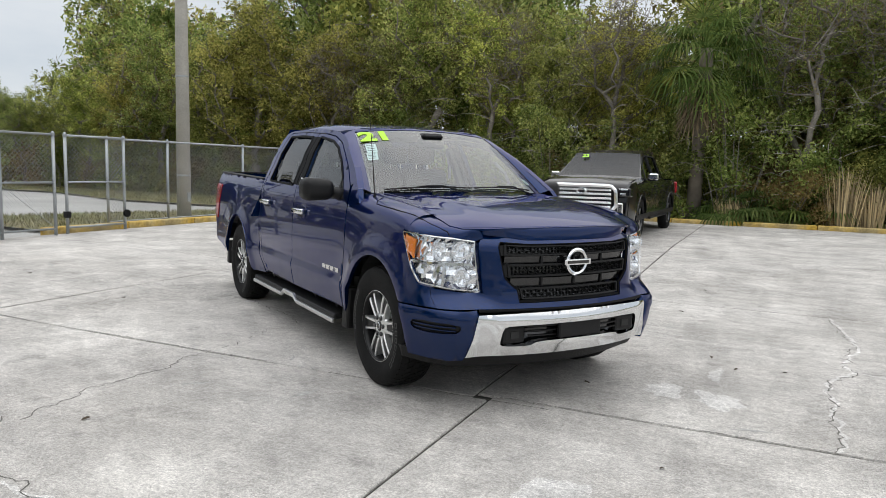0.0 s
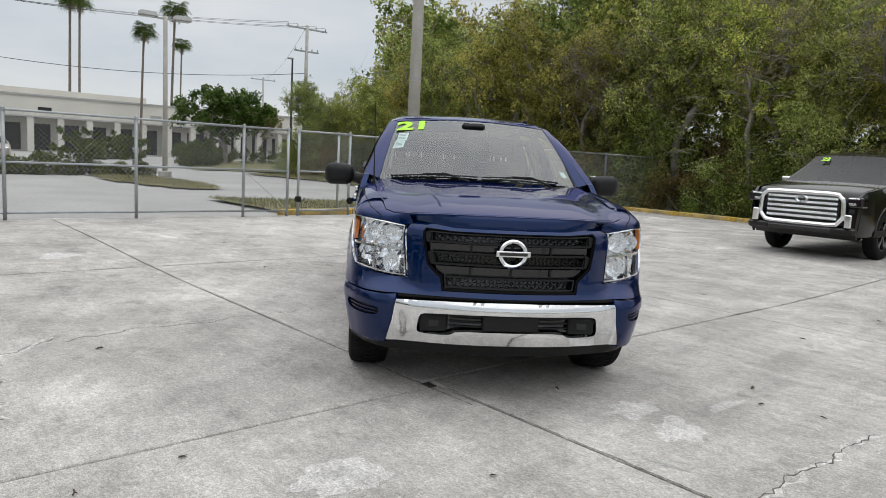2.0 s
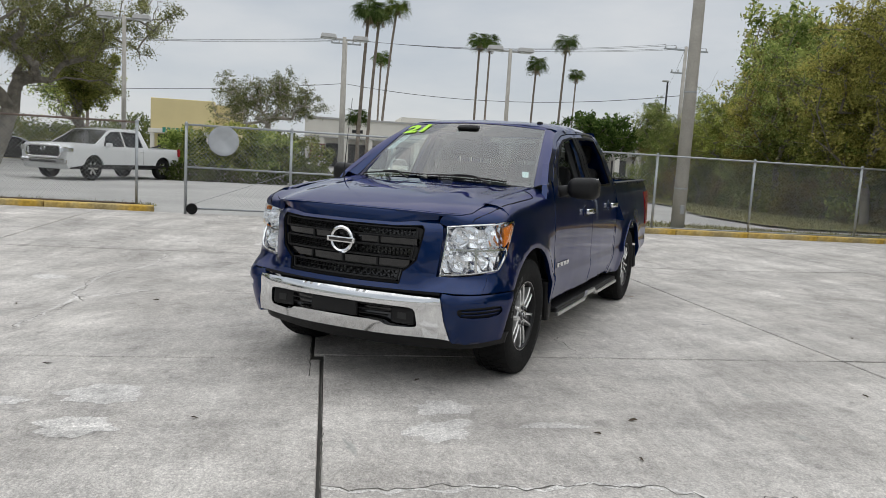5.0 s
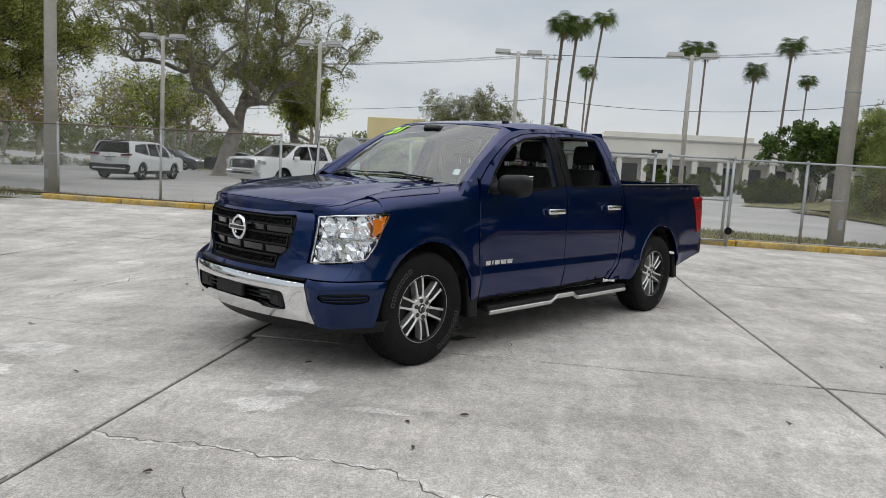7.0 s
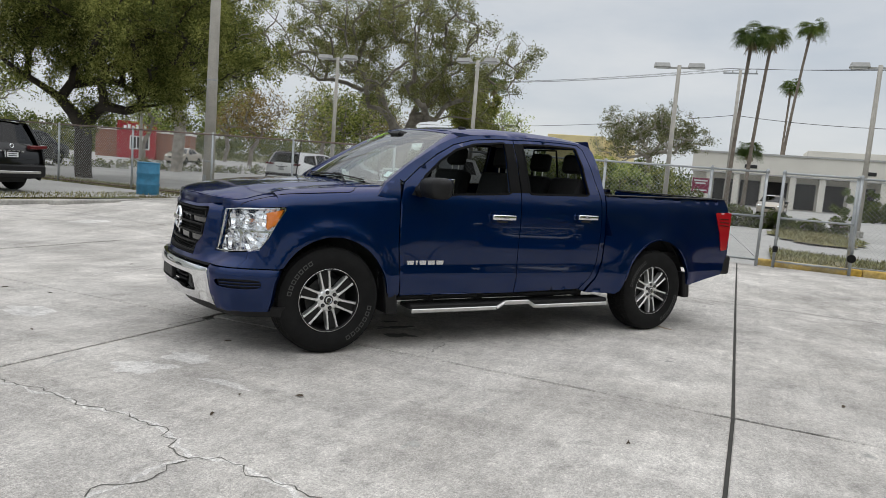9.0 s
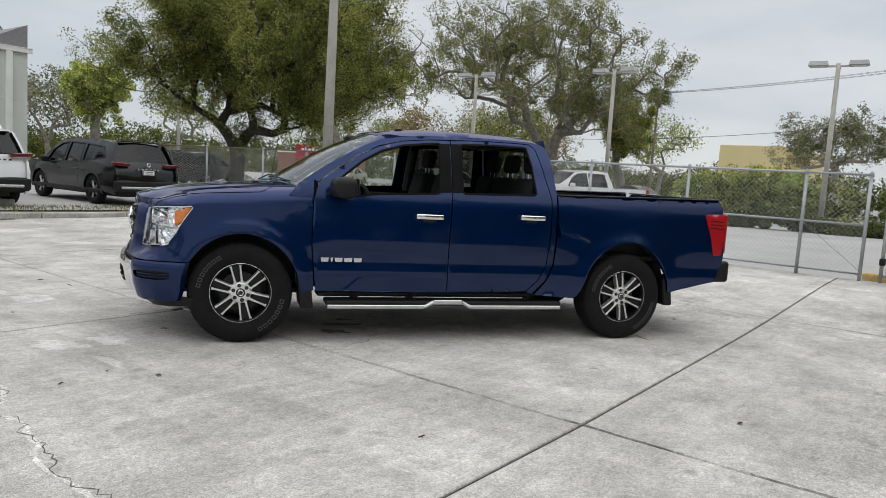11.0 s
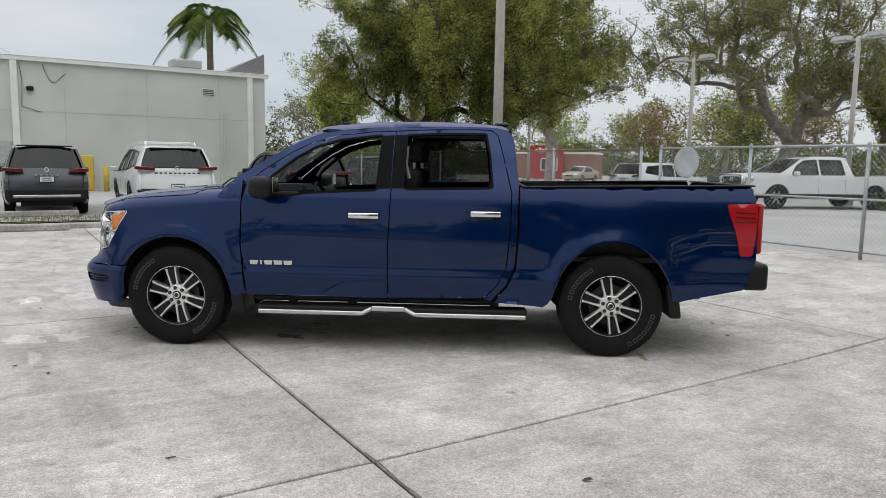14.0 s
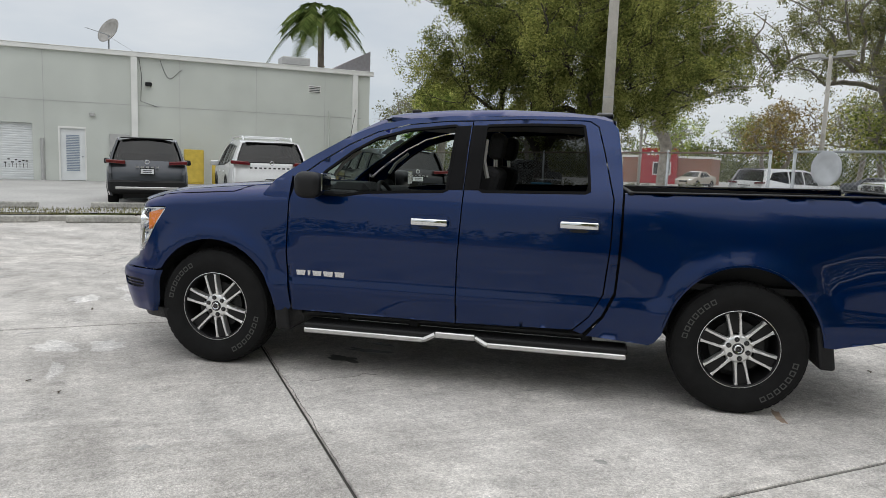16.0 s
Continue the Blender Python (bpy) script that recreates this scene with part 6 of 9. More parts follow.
for sg in (1, -1):
    # lamp
    def bsurf(s, z, sg=sg):
        v = body(s, z)
        return Vector((v.x, v.y * sg, v.z))

    LAMP = [(s_at_y(0.662), 1.068), (s_at_y(0.80), 1.088), (nose_s(0.70), 1.098), (nose_s(0.44), 1.108), (nose_s(0.425), 1.098), (nose_s(0.50), 0.995), (nose_s(0.58), 0.89), (nose_s(0.68), 0.80), (s_at_y(0.84), 0.772), (s_at_y(0.70), 0.752), (s_at_y(0.632), 0.752)]
    ins = Vector((-0.055, -0.03 * sg, 0))
    facets = sheet(LAMP, lambda s, z: bsurf(s, z) + ins, (), 0.028)
    rj = random.Random(5)
    for v in facets.verts:
        v.co += Vector((rj.uniform(-0.012, 0.012), rj.uniform(-0.006, 0.006), 0))
    for fc in facets.faces:
        fc.smooth = False
    lamp_root = part("headlight", facets, M_REFLECT, truck, "large clear headlight with chrome bowls")
    part("lens", sheet([(u, v) for u, v in LAMP], lambda s, z: bsurf(s, z) + Vector((0.002, 0.002 * sg, 0)), (), 0.05, out=(1, sg, 0)), M_LENS, lamp_root)
    part("bezel", ribbon([(u + (s_at_y(0.8) - u) * 0.03, 0.93 + (v - 0.93) * 0.96) for u, v in LAMP], lambda s, z: bsurf(s, z) + ins * 0.25, 0.008, 0.012 * sg), M_CHROME, lamp_root)
    sa, sb = s_at_y(0.68), nose_s(0.56)
    part("divider", ribbon([(sa, 0.915), (sb, 0.93)], lambda s, z: bsurf(s, z) + ins * 0.6, 0.018, 0.012 * sg, False), M_CHROME, lamp_root)
    part("divider", ribbon([(s_at_y(0.84), 0.775), (s_at_y(0.83), 0.93)], lambda s, z: bsurf(s, z) + ins * 0.5, 0.02, 0.02 * sg, False), M_CHROME, lamp_root)
    for yy, zz, rr in ((0.755, 1.0, 0.062), (0.87, 1.0, 0.05), (0.745, 0.835, 0.055)):
        bm = bmesh.new()
        lathe(bm, [(rr, 0.03), (rr * 0.85, 0.0), (rr * 0.5, -0.03), (0.014, -0.04), (0.012, 0.0), (0.001, 0.004)], 20, "x")
        c = bsurf(s_at_y(yy), zz) + ins * 0.75
        bmesh.ops.translate(bm, verts=bm.verts[:], vec=c)
        part("bowl", bm, M_REFLECT, lamp_root, smooth=True)
    part("amber_reflector", sheet([(nose_s(0.625), 1.062), (nose_s(0.455), 1.090), (nose_s(0.52), 0.985), (nose_s(0.61), 0.945)], lambda s, z: bsurf(s, z) + ins * 0.12, (), 0.03, (-0.02, -0.02 * sg, 0)), M_AMBER, lamp_root, "amber side reflector")

    # bumper corner below the lamp
    fa = arch(0.0, 0.905, 0.475)
    CORNER = [(0.708, 0.656), (s_at_y(0.75), 0.652), (nose_s(0.62), 0.655), (s_at_x(0.428), 0.655), (s_at_x(0.455), 0.56), (s_at_x(0.475), 0.42), (s_at_x(0.50), 0.345), (s_at_y(0.86), 0.335), (0.806, 0.345), (0.796, 0.362), (0.741, 0.50), (0.706, 0.628)]
    SLOT = soften([(s_at_y(0.80), 0.575), (nose_s(0.62), 0.585), (nose_s(0.585), 0.545), (nose_s(0.63), 0.51), (s_at_y(0.83), 0.51), (s_at_y(0.79), 0.54)], 1)
    part("bumper_corner", sheet(CORNER, bsurf, [SLOT], 0.04, (-0.03, -0.03 * sg, 0)), M_BLUE, truck)
    slot = part("fog_slot", sheet([(u, v) for u, v in SLOT], lambda s, z: bsurf(s, z) - Vector((0.02, 0.012 * sg, 0)), (), 0.04), M_BLACK, truck)
    for zz in (0.53, 0.553):
        part("slat", ribbon([(s_at_y(0.82), zz), (nose_s(0.615), zz + 0.004)], lambda s, z: bsurf(s, z) - Vector((0.014, 0.01 * sg, 0)), 0.008, 0.006 * sg, False), M_BLUE, slot)
    # front wing
    top = []
    for x in (0.74, 0.66, 0.55, 0.5, 0.4, 0.2, 0.0, -0.2, -0.4, -0.50):
        top.append((s_at_x(x), hood_mid(x) - 0.125 + 0.2))
    WING = [(nose_s(0.796), 0.776), (nose_s(0.67), 0.794), (nose_s(0.572), 0.884), (nose_s(0.49), 0.992), (nose_s(0.415), 1.103), (nose_s(0.425), 1.116), (nose_s(0.50), 1.114)] + top[3:] + [(s_at_x(-0.545), 1.375), (s_at_x(-0.553), 1.20), (s_at_x(-0.548), 0.85), (s_at_x(-0.585), 0.45), (s_at_x(-0.56), 0.43), (s_at_x(-0.49), 0.43)] + [(s_at_x(x), z) for x, z in fa[::-1] if z > 0.45 and not (x > 0 and z < 0.665)] + [(s_at_x(0.43), 0.664), (nose_s(0.796), 0.664)]
    part("front_wing", sheet(WING, bsurf, (), 0.045, (0, -0.03 * sg, 0)), M_BLUE, truck)

    # doors with their window frames
    W1 = soften([(-0.70, 1.255), (-0.80, 1.405), (-0.98, 1.550), (-1.14, 1.642), (-1.34, 1.703), (-1.685, 1.745), (-1.668, 1.50), (-1.658, 1.305), (-1.10, 1.275), (-0.94, 1.248)], 1, 0.05)
    W2 = soften([(-1.878, 1.748), (-2.20, 1.763), (-2.525, 1.764), (-2.558, 1.60), (-2.585, 1.335), (-1.868, 1.314)], 1, 0.04)
    sd = side(sg)
    DOOR1 = [(-0.60, 0.44), (-1.752, 0.435), (-1.748, 0.82), (-1.768, 1.31), (-1.782, 1.778), (-1.60, 1.772), (-1.34, 1.742), (-1.13, 1.685), (-0.95, 1.595), (-0.76, 1.47), (-0.60, 1.345), (-0.562, 1.20), (-0.558, 0.85)]
    DOOR2 = [(-1.760, 0.435), (-2.52, 0.455), (-2.62, 0.55), (-2.70, 0.70), (-2.728, 1.0), (-2.732, 1.30), (-2.66, 1.60), (-2.615, 1.76), (-2.56, 1.795), (-2.45, 1.80), (-2.1, 1.796), (-1.790, 1.780), (-1.776, 1.31), (-1.756, 0.82)]
    for nm, outl, win, hx, gmat in (("front_door", DOOR1, W1, (-1.435, -1.685), M_GLASSRIGHT), ("rear_door", DOOR2, W2, (-2.41, -2.655), M_GLASSDARK)):
        door = part(nm, sheet(outl, sd, [win], 0.036, (0, -0.035 * sg, 0)), M_BLUE, truck)
        part("window_trim", ribbon(win, lambda x, z: sd(x, z) - Vector((0, 0.006 * sg, 0)), 0.020, -0.012 * sg), M_TRIMBLACK, door)
        if sg < 0:
            part("window_glass", sheet(win, lambda x, z: sd(x, z) - Vector((0, 0.016 * sg, 0)), (), 0.08, out=(0, sg, 0)), gmat, door)
        # pull handle in its cup
        hz = 1.085 if nm == "front_door" else 1.115
        hz += 0.01
        cup = soften([(hx[0] + 0.012, hz + 0.055), (hx[1] - 0.012, hz + 0.055), (hx[1] - 0.012, hz - 0.045), (hx[0] + 0.012, hz - 0.045)], 2, 0.2)
        part("handle_cup", ribbon(cup, sd, 0.010, -0.003 * sg), M_BLUE, door)
        # shade under the handle, laid on as a thin dark sheet
        part("cup_shadow", sheet(soften([(hx[0] - 0.05, hz - 0.022), (hx[1] + 0.05, hz - 0.022), (hx[1] + 0.08, hz - 0.042), (hx[0] - 0.08, hz - 0.042)], 1), lambda x, z: sd(x, z) + Vector((0, 0.002 * sg, 0)), (), 0.05), M_DARKMETAL, door)
        bm = bmesh.new()
        box(bm, (hx[1], -0.016, -0.024), (hx[0], 0.018, 0.022), 0.010, 3)
        for v in bm.verts:
            t = (v.co.x - hx[1]) / (hx[0] - hx[1])
            v.co.y += 0.03 * math.sin(math.pi * min(1, max(0, t)))
        bmesh.ops.translate(bm, verts=bm.verts[:], vec=(0, 0.975, hz + 0.008))
        part("door_handle", mirrored(bm, sg), M_CHROME, door, "chrome pull handle", smooth=True)
    # gloss black pillar between the windows
    part("pillar_cover", sheet([(-1.672, 1.742), (-1.775, 1.752), (-1.766, 1.322), (-1.648, 1.318)], lambda x, z: sd(x, z) + Vector((0, 0.004 * sg, 0)), (), 0.06, (0, -0.01 * sg, 0)), M_TRIMBLACK, truck)
    part("pillar_cover", sheet([(-1.786, 1.752), (-1.885, 1.755), (-1.872, 1.325), (-1.776, 1.322)], lambda x, z: sd(x, z) + Vector((0, 0.004 * sg, 0)), (), 0.06, (0, -0.01 * sg, 0)), M_TRIMBLACK, truck)
    # roof rail with the screen pillar
    RAIL = [(-0.560, 1.372), (-0.44, 1.335), (-0.52, 1.395), (-0.66, 1.492), (-0.88, 1.622), (-1.01, 1.692), (-1.15, 1.748), (-1.34, 1.785), (-1.60, 1.812), (-2.0, 1.826), (-2.40, 1.828), (-2.60, 1.822), (-2.70, 1.80), (-2.745, 1.75), (-2.775, 1.55), (-2.79, 1.36), (-2.785, 1.0), (-2.77, 0.72), (-2.70, 0.56), (-2.585, 0.43), (-2.53, 0.45), (-2.628, 0.548), (-2.709, 0.70), (-2.737, 1.0), (-2.741, 1.30), (-2.668, 1.60), (-2.622, 1.765), (-2.562, 1.804), (-2.45, 1.808), (-2.1, 1.804), (-1.60, 1.780), (-1.34, 1.750), (-1.126, 1.693), (-0.945, 1.603), (-0.752, 1.478), (-0.592, 1.353)]
    part("roof_rail", sheet(RAIL, sd, (), 0.045, (0, -0.05 * sg, 0)), M_BLUE, truck)
    # foot of the screen pillar over the wing
    part("pillar_foot", sheet([(-0.36, 1.235), (-0.44, 1.337), (-0.562, 1.374), (-0.553, 1.19)], sd, (), 0.04, (0, -0.04 * sg, 0)), M_BLUE, truck)
    # dark backing strips added behind the door gaps to block light leaking through
    for gap in ([(-2.56, 0.45), (-2.67, 0.57), (-2.752, 0.71), (-2.768, 1.0), (-2.772, 1.33)], [(-0.57, 0.47), (-0.556, 0.85), (-0.56, 1.2), (-0.60, 1.33)], [(-1.756, 0.46), (-1.752, 0.82), (-1.77, 1.30)]):
        part("door_seal", ribbon(gap, lambda x, z: sd(x, z) - Vector((0, 0.028 * sg, 0)), 0.10, 0.004 * sg, False), M_TRIMBLACK, truck)
    # bed side
    ra = arch(AXLES[1], 0.94, 0.475)
    BED = [(-2.803, 1.345), (-4.595, 1.383), (-4.625, 1.30), (-4.645, 0.90), (-4.645, 0.80), (-4.56, 0.575), (-4.08, 0.47)] + [(x, z) for x, z in ra[::-1] if z > 0.47] + [(-3.035, 0.42), (-3.00, 0.395), (-2.615, 0.42), (-2.716, 0.55), (-2.784, 0.70), (-2.803, 1.0)]
    TAILCUT = [(-4.41, 1.242), (-4.645, 1.252), (-4.635, 1.05), (-4.615, 0.845), (-4.52, 0.835), (-4.48, 1.02), (-4.43, 1.16)]
    bed = part("bed_side", sheet(BED, sd, (), 0.05, (0, -0.04 * sg, 0)), M_BLUE, truck)
    part("fuel_flap" if sg > 0 else "panel_crease", ribbon(soften([(-2.935, 0.955), (-3.09, 0.955), (-3.14, 0.90), (-3.10, 0.80), (-2.935, 0.80)], 1, 0.1), sd, 0.006, 0.003 * sg), M_DARKMETAL, bed)
    cap_bm = boxes(((-4.60, 0.845, 1.346), (-2.83, 0.925, 1.356)), bevel=0.004)
    for v in cap_bm.verts:
        v.co.z += 0.0212 * (-2.80 - v.co.x)
    part("bed_rail_cap", mirrored(cap_bm, sg), M_BLACK, truck)
    tl = part("tail_lamp", sheet(soften(TAILCUT, 1, 0.08), lambda x, z: sd(x, z) + Vector((0, 0.008 * sg, 0)), (), 0.04, (-0.01, -0.05 * sg, 0)), M_REDLAMP, truck, "red tail lamp with dark inner strips")
    for zz in (1.175, 1.14, 1.105):
        part("strip", ribbon([(-4.47, zz + 0.006), (-4.625, zz)], lambda x, z: sd(x, z) + Vector((0, 0.0095 * sg, 0)), 0.012, -0.003 * sg, False), M_REDDARK, tl)
    part("lamp_rear_face", boxes(((-4.695, 0.80, 0.86), (-4.645, 0.935, 1.25)), bevel=0.012) if sg > 0 else boxes(((-4.695, -0.935, 0.86), (-4.645, -0.80, 1.25)), bevel=0.012), M_REDLAMP, tl)

    # side step
    bm = bmesh.new()
    box(bm, (-2.88, 0.80, 0.322), (-0.69, 0.985, 0.365), 0.015, 2)
    st = part("side_step", mirrored(bm, sg), M_BLACK, truck, "black running board with a satin edge and raised middle")
    bm = bmesh.new()
    for lo, hi in (((-1.55, 0.975, 0.295), (-0.70, 1.0, 0.328)), ((-2.87, 0.975, 0.295), (-1.98, 1.0, 0.328)), ((-1.90, 0.972, 0.335), (-1.63, 1.004, 0.375))):
        box(bm, lo, hi, 0.006)
    for x0, x1, z0, z1 in ((-1.55, -1.63, 0.3115, 0.355), (-1.98, -1.90, 0.3115, 0.355)):
        tube(bm, [(x0, 0.988, z0), (x1, 0.988, z1)], 0.018, 6)
    part("edge_trim", mirrored(bm, sg), M_SATIN, st, "satin aluminium edge")
    for x in (-0.95, -1.45, -2.62):
        part("bracket", mirrored(boxes(((x - 0.035, 0.62, 0.36), (x + 0.035, 0.86, 0.44)), bevel=0.008), sg), M_BLACK, st)
    part("sill", mirrored(boxes(((-2.62, 0.74, 0.375), (-0.62, 0.86, 0.430)), bevel=0.02), sg), M_DARKMETAL, truck)

    # mud flaps
    for x0, x1, z0, z1 in ((-0.44, -0.55, 0.29, 0.61), (-3.965, -4.06, 0.33, 0.60)):
        bm = bmesh.new()
        box(bm, (x1, 0.70, z0), (x0, 0.972, z1), 0.02, 2)
        for v in bm.verts:
            t = (z1 - v.co.z) / (z1 - z0)
            v.co.x -= 0.04 * t
        part("mud_flap", mirrored(bm, sg), M_BLACK, truck)

    # door mirror
    bm = bmesh.new()
    box(bm, (-0.11, 0.0, 0.0), (0.075, 0.235, 0.18), 0.062, 5)
    for v in bm.verts:
        t = v.co.y / 0.235
        v.co.z += 0.012 * (1 - t) * (1 if v.co.z < 0.09 else -1)
        v.co.x -= 0.035 * t
    bmesh.ops.translate(bm, verts=bm.verts[:], vec=(-0.74, 0.985, 1.23))
    mir = part("door_mirror", mirrored(bm, sg), M_BLACK, truck, "black grained door mirror", smooth=True)
    bm = bmesh.new()
    tube(bm, [(-0.73, 0.88, 1.27), (-0.735, 0.95, 1.29), (-0.745, 1.03, 1.31)], [0.06, 0.045, 0.04], 8)
    part("mirror_arm", mirrored(bm, sg), M_BLACK, mir, smooth=True)
    part("mirror_sail", sheet([(-0.655, 1.25), (-0.80, 1.25), (-0.80, 1.40), (-0.76, 1.38)], lambda x, z: sd(x, z) + Vector((0, 0.006 * sg, 0)), (), 0.05, (0, -0.02 * sg, 0)), M_BLACK, mir)
    part("mirror_glass", mirrored(boxes(((-0.892, 1.025, 1.285), (-0.885, 1.185, 1.40)), bevel=0.003), sg), M_CHROME, mir)
    # bright model lettering as plain shapes
    for k, w in enumerate((0.068, 0.022, 0.068, 0.072, 0.072)):
        x0 = -0.632 - (0, 0.082, 0.117, 0.195, 0.277)[k]
        cap = [(x0, 0.726), (x0 - w, 0.726), (x0 - w + 0.006, 0.692), (x0 - 0.006, 0.692)]
        part("badge_piece", sheet(cap, lambda x, z: sd(x, z) + Vector((0, 0.010 * sg, 0)), (), 0.03, (0, -0.010 * sg, 0)), M_LETTER, truck, "bright raised bar of the model mark")

    # wheel housings
    for ax, top in ((0.0, 0.90), (AXLES[1], 0.935)):
        bm = bmesh.new()
        pr = [p for p in arch(ax, top + 0.03, 0.50, 18)]
        o = [bm.verts.new((x, 0.90 * sg, z)) for x, z in pr]
        i2 = [bm.verts.new((x, 0.50 * sg, z)) for x, z in pr]
        for k in range(len(pr) - 1):
            bm.faces.new((o[k], o[k + 1], i2[k + 1], i2[k]))
        bm.faces.new(i2)
        part("wheel_housing", bm, M_DARKMETAL, truck)
        lip = [(x, z) for x, z in arch(ax, top + 0.006, 0.478, 26) if z > 0.47]
        if ax < -1:
            part("arch_lip", ribbon(lip, sd, 0.016, -0.006 * sg, False), M_BLUE, truck)

# chrome bumper bar
BAR = [(-0.655, 0.632), (-0.40, 0.640), (0, 0.645), (0.40, 0.640), (0.655, 0.632), (0.70, 0.628), (0.735, 0.50), (0.79, 0.362), (0.60, 0.372), (0, 0.378), (-0.60, 0.372), (-0.79, 0.362), (-0.735, 0.50), (-0.70, 0.628)]
MOUTH = soften([(-0.515, 0.565), (0, 0.572), (0.515, 0.565), (0.56, 0.55), (0.585, 0.452), (0.56, 0.435), (0.385, 0.432), (0.33, 0.462), (0, 0.466), (-0.33, 0.462), (-0.385, 0.432), (-0.56, 0.435), (-0.585, 0.452), (-0.56, 0.55)], 1, 0.2)


def bar_surf(s, z):
    v = body(s, z)
    k = math.sin(math.pi * min(1, max(0, (z - 0.36) / 0.285)))
    return v + Vector((0.012 + 0.012 * k, 0, 0)) * (1 - 0.9 * smooth01(0.58, 0.72, abs(s)))


bumper = part("chrome_bumper", sheet(BAR, bar_surf, [MOUTH], 0.016, (-0.06, 0, 0)), M_CHROME, truck, "broad chrome front bumper bar")
part("mouth_backing", sheet([(u * 1.03, 0.505 + (v - 0.505) * 1.1) for u, v in MOUTH], lambda s, z: bar_surf(s, z) - Vector((0.085, 0, 0)), (), 0.05), M_GLOSSBLACK, bumper)
for sg in (1, -1):
    bm = bmesh.new()
    c = bar_surf(0.47 * sg, 0.5)
    box(bm, (c.x - 0.07, c.y - 0.085, 0.445), (c.x - 0.03, c.y + 0.085, 0.555), 0.02, 2)
    pod = part("tow_pod", bm, M_BLACK, bumper)
    part("hook_slot", boxes(((c.x - 0.032, c.y - 0.03, 0.48), (c.x - 0.026, c.y + 0.03, 0.52))), M_DARKMETAL, pod)
part("plate_pad", boxes(((0.965, -0.17, 0.47), (1.0, 0.17, 0.568)), bevel=0.008), M_BLACK, bumper, "blank black plate pad")
for zz in (0.49, 0.52, 0.55):
    part("slat", ribbon([(-0.37, zz), (0.37, zz)], lambda s, z: bar_surf(s, z) - Vector((0.055, 0, 0)), 0.010, 0.012, False), M_BLACK, bumper)
# lower valance
sv = s_at_x(0.50)
part("air_dam", sheet([(-sv, 0.375), (sv, 0.375), (sv, 0.30), (s_at_y(0.7), 0.275), (-s_at_y(0.7), 0.275), (-sv, 0.30)], lambda s, z: body(s, z) - Vector((0.085, 0, 0)), (), 0.05, (-0.08, 0, 0)), M_BLACK, truck, "black plastic air dam")
part("belly_pan", boxes(((-0.5, -0.62, 0.36), (0.80, 0.62, 0.42)), ((-4.4, -0.48, 0.40), (-0.5, 0.48, 0.56)), bevel=0.02), M_DARKMETAL, truck)
part("inner_nose", boxes(((-0.45, -0.56, 0.44), (0.74, 0.56, 1.02)), ((0.42, -0.80, 0.45), (0.52, 0.80, 0.95))), M_DARKMETAL, truck)
for x in AXLES:
    part("axle", one_tube([(x, -0.80, HUB), (x, 0.80, HUB)], 0.06, 10), M_DARKMETAL, truck)
part("exhaust", one_tube([(-2.4, -0.35, 0.38), (-3.4, -0.38, 0.42), (-4.45, -0.55, 0.42)], 0.045, 8), M_DARKMETAL, truck)


# bonnet
def nose_x(y):
    px = float(np.interp(abs(y), PLAN_Y[:29], PLAN_X[:29]))
    return px - 0.115 - swept(px, abs(y))


def hood(x, y):
    e = abs(y) / 0.79
    yy = min(abs(y), 0.78)
    px = float(np.interp(yy, PLAN_Y[:29], PLAN_X[:29])) - 0.115
    d = nose_x(yy) - x
    if d > 0:
        d *= 1 + (px - 0.45) / (nose_x(yy) - 0.45) * smooth01(0.0, 0.15, d) - smooth01(0.0, 0.15, d)
    z = float(np.interp(d, [-0.02, 0.0, 0.04, 0.12, 0.25, 0.45, 0.65, 0.9, 1.4], [1.145, 1.152, 1.168, 1.190, 1.216, 1.244, 1.266, 1.288, 1.326])) - 0.020 * e ** 2
    ridge = 0.010 * math.exp(-((abs(y) - 0.42 - 0.10 * (0.8 - x)) / 0.09) ** 2) * smooth01(0.9, 0.3, x)
    bulge = 0.012 * smooth01(0.62, 0.40, abs(y)) * smooth01(0.95, 0.5, x)
    return Vector((x, y, z + ridge * 0.6 + bulge))


HOOD = [(nose_x(y), y) for y in [-0.70 + 0.035 * k for k in range(41)]]
HOOD = [(-0.44, -0.782), (-0.2, -0.782), (0.2, -0.782), (0.50, -0.775), (0.62, -0.76)] + HOOD + [(0.62, 0.76), (0.50, 0.775), (0.2, 0.782), (-0.2, 0.782), (-0.44, 0.782), (-0.36, 0.5), (-0.31, 0.2), (-0.31, -0.2), (-0.36, -0.5)]
part("bonnet", sheet(HOOD, hood, (), 0.04, (0, 0, -0.012)), M_BLUE, truck)
# lip of the nose panel up to the bonnet
bm = bmesh.new()
prev = None
for k in range(57):
    y = -0.70 + 0.025 * k
    a, b = body(math.copysign(s_at_y(abs(y)), y), 1.128), Vector((nose_x(y) - 0.012, y, hood(nose_x(y) - 0.012, y).z + 0.0015))
    arc = [radians(q) for q in (0, 18, 36, 54, 72, 90)]
    cur = [bm.verts.new((a.x + (b.x - a.x) * (1 - math.cos(q)), a.y + (b.y - a.y) * (1 - math.cos(q)), a.z + (b.z - a.z) * math.sin(q))) for q in arc]
    if prev:
        for i in range(5):
            bm.faces.new((prev[i], prev[i + 1], cur[i + 1], cur[i])).smooth = True
    prev = cur
part("nose_lip", bm, M_BLUE, truck)
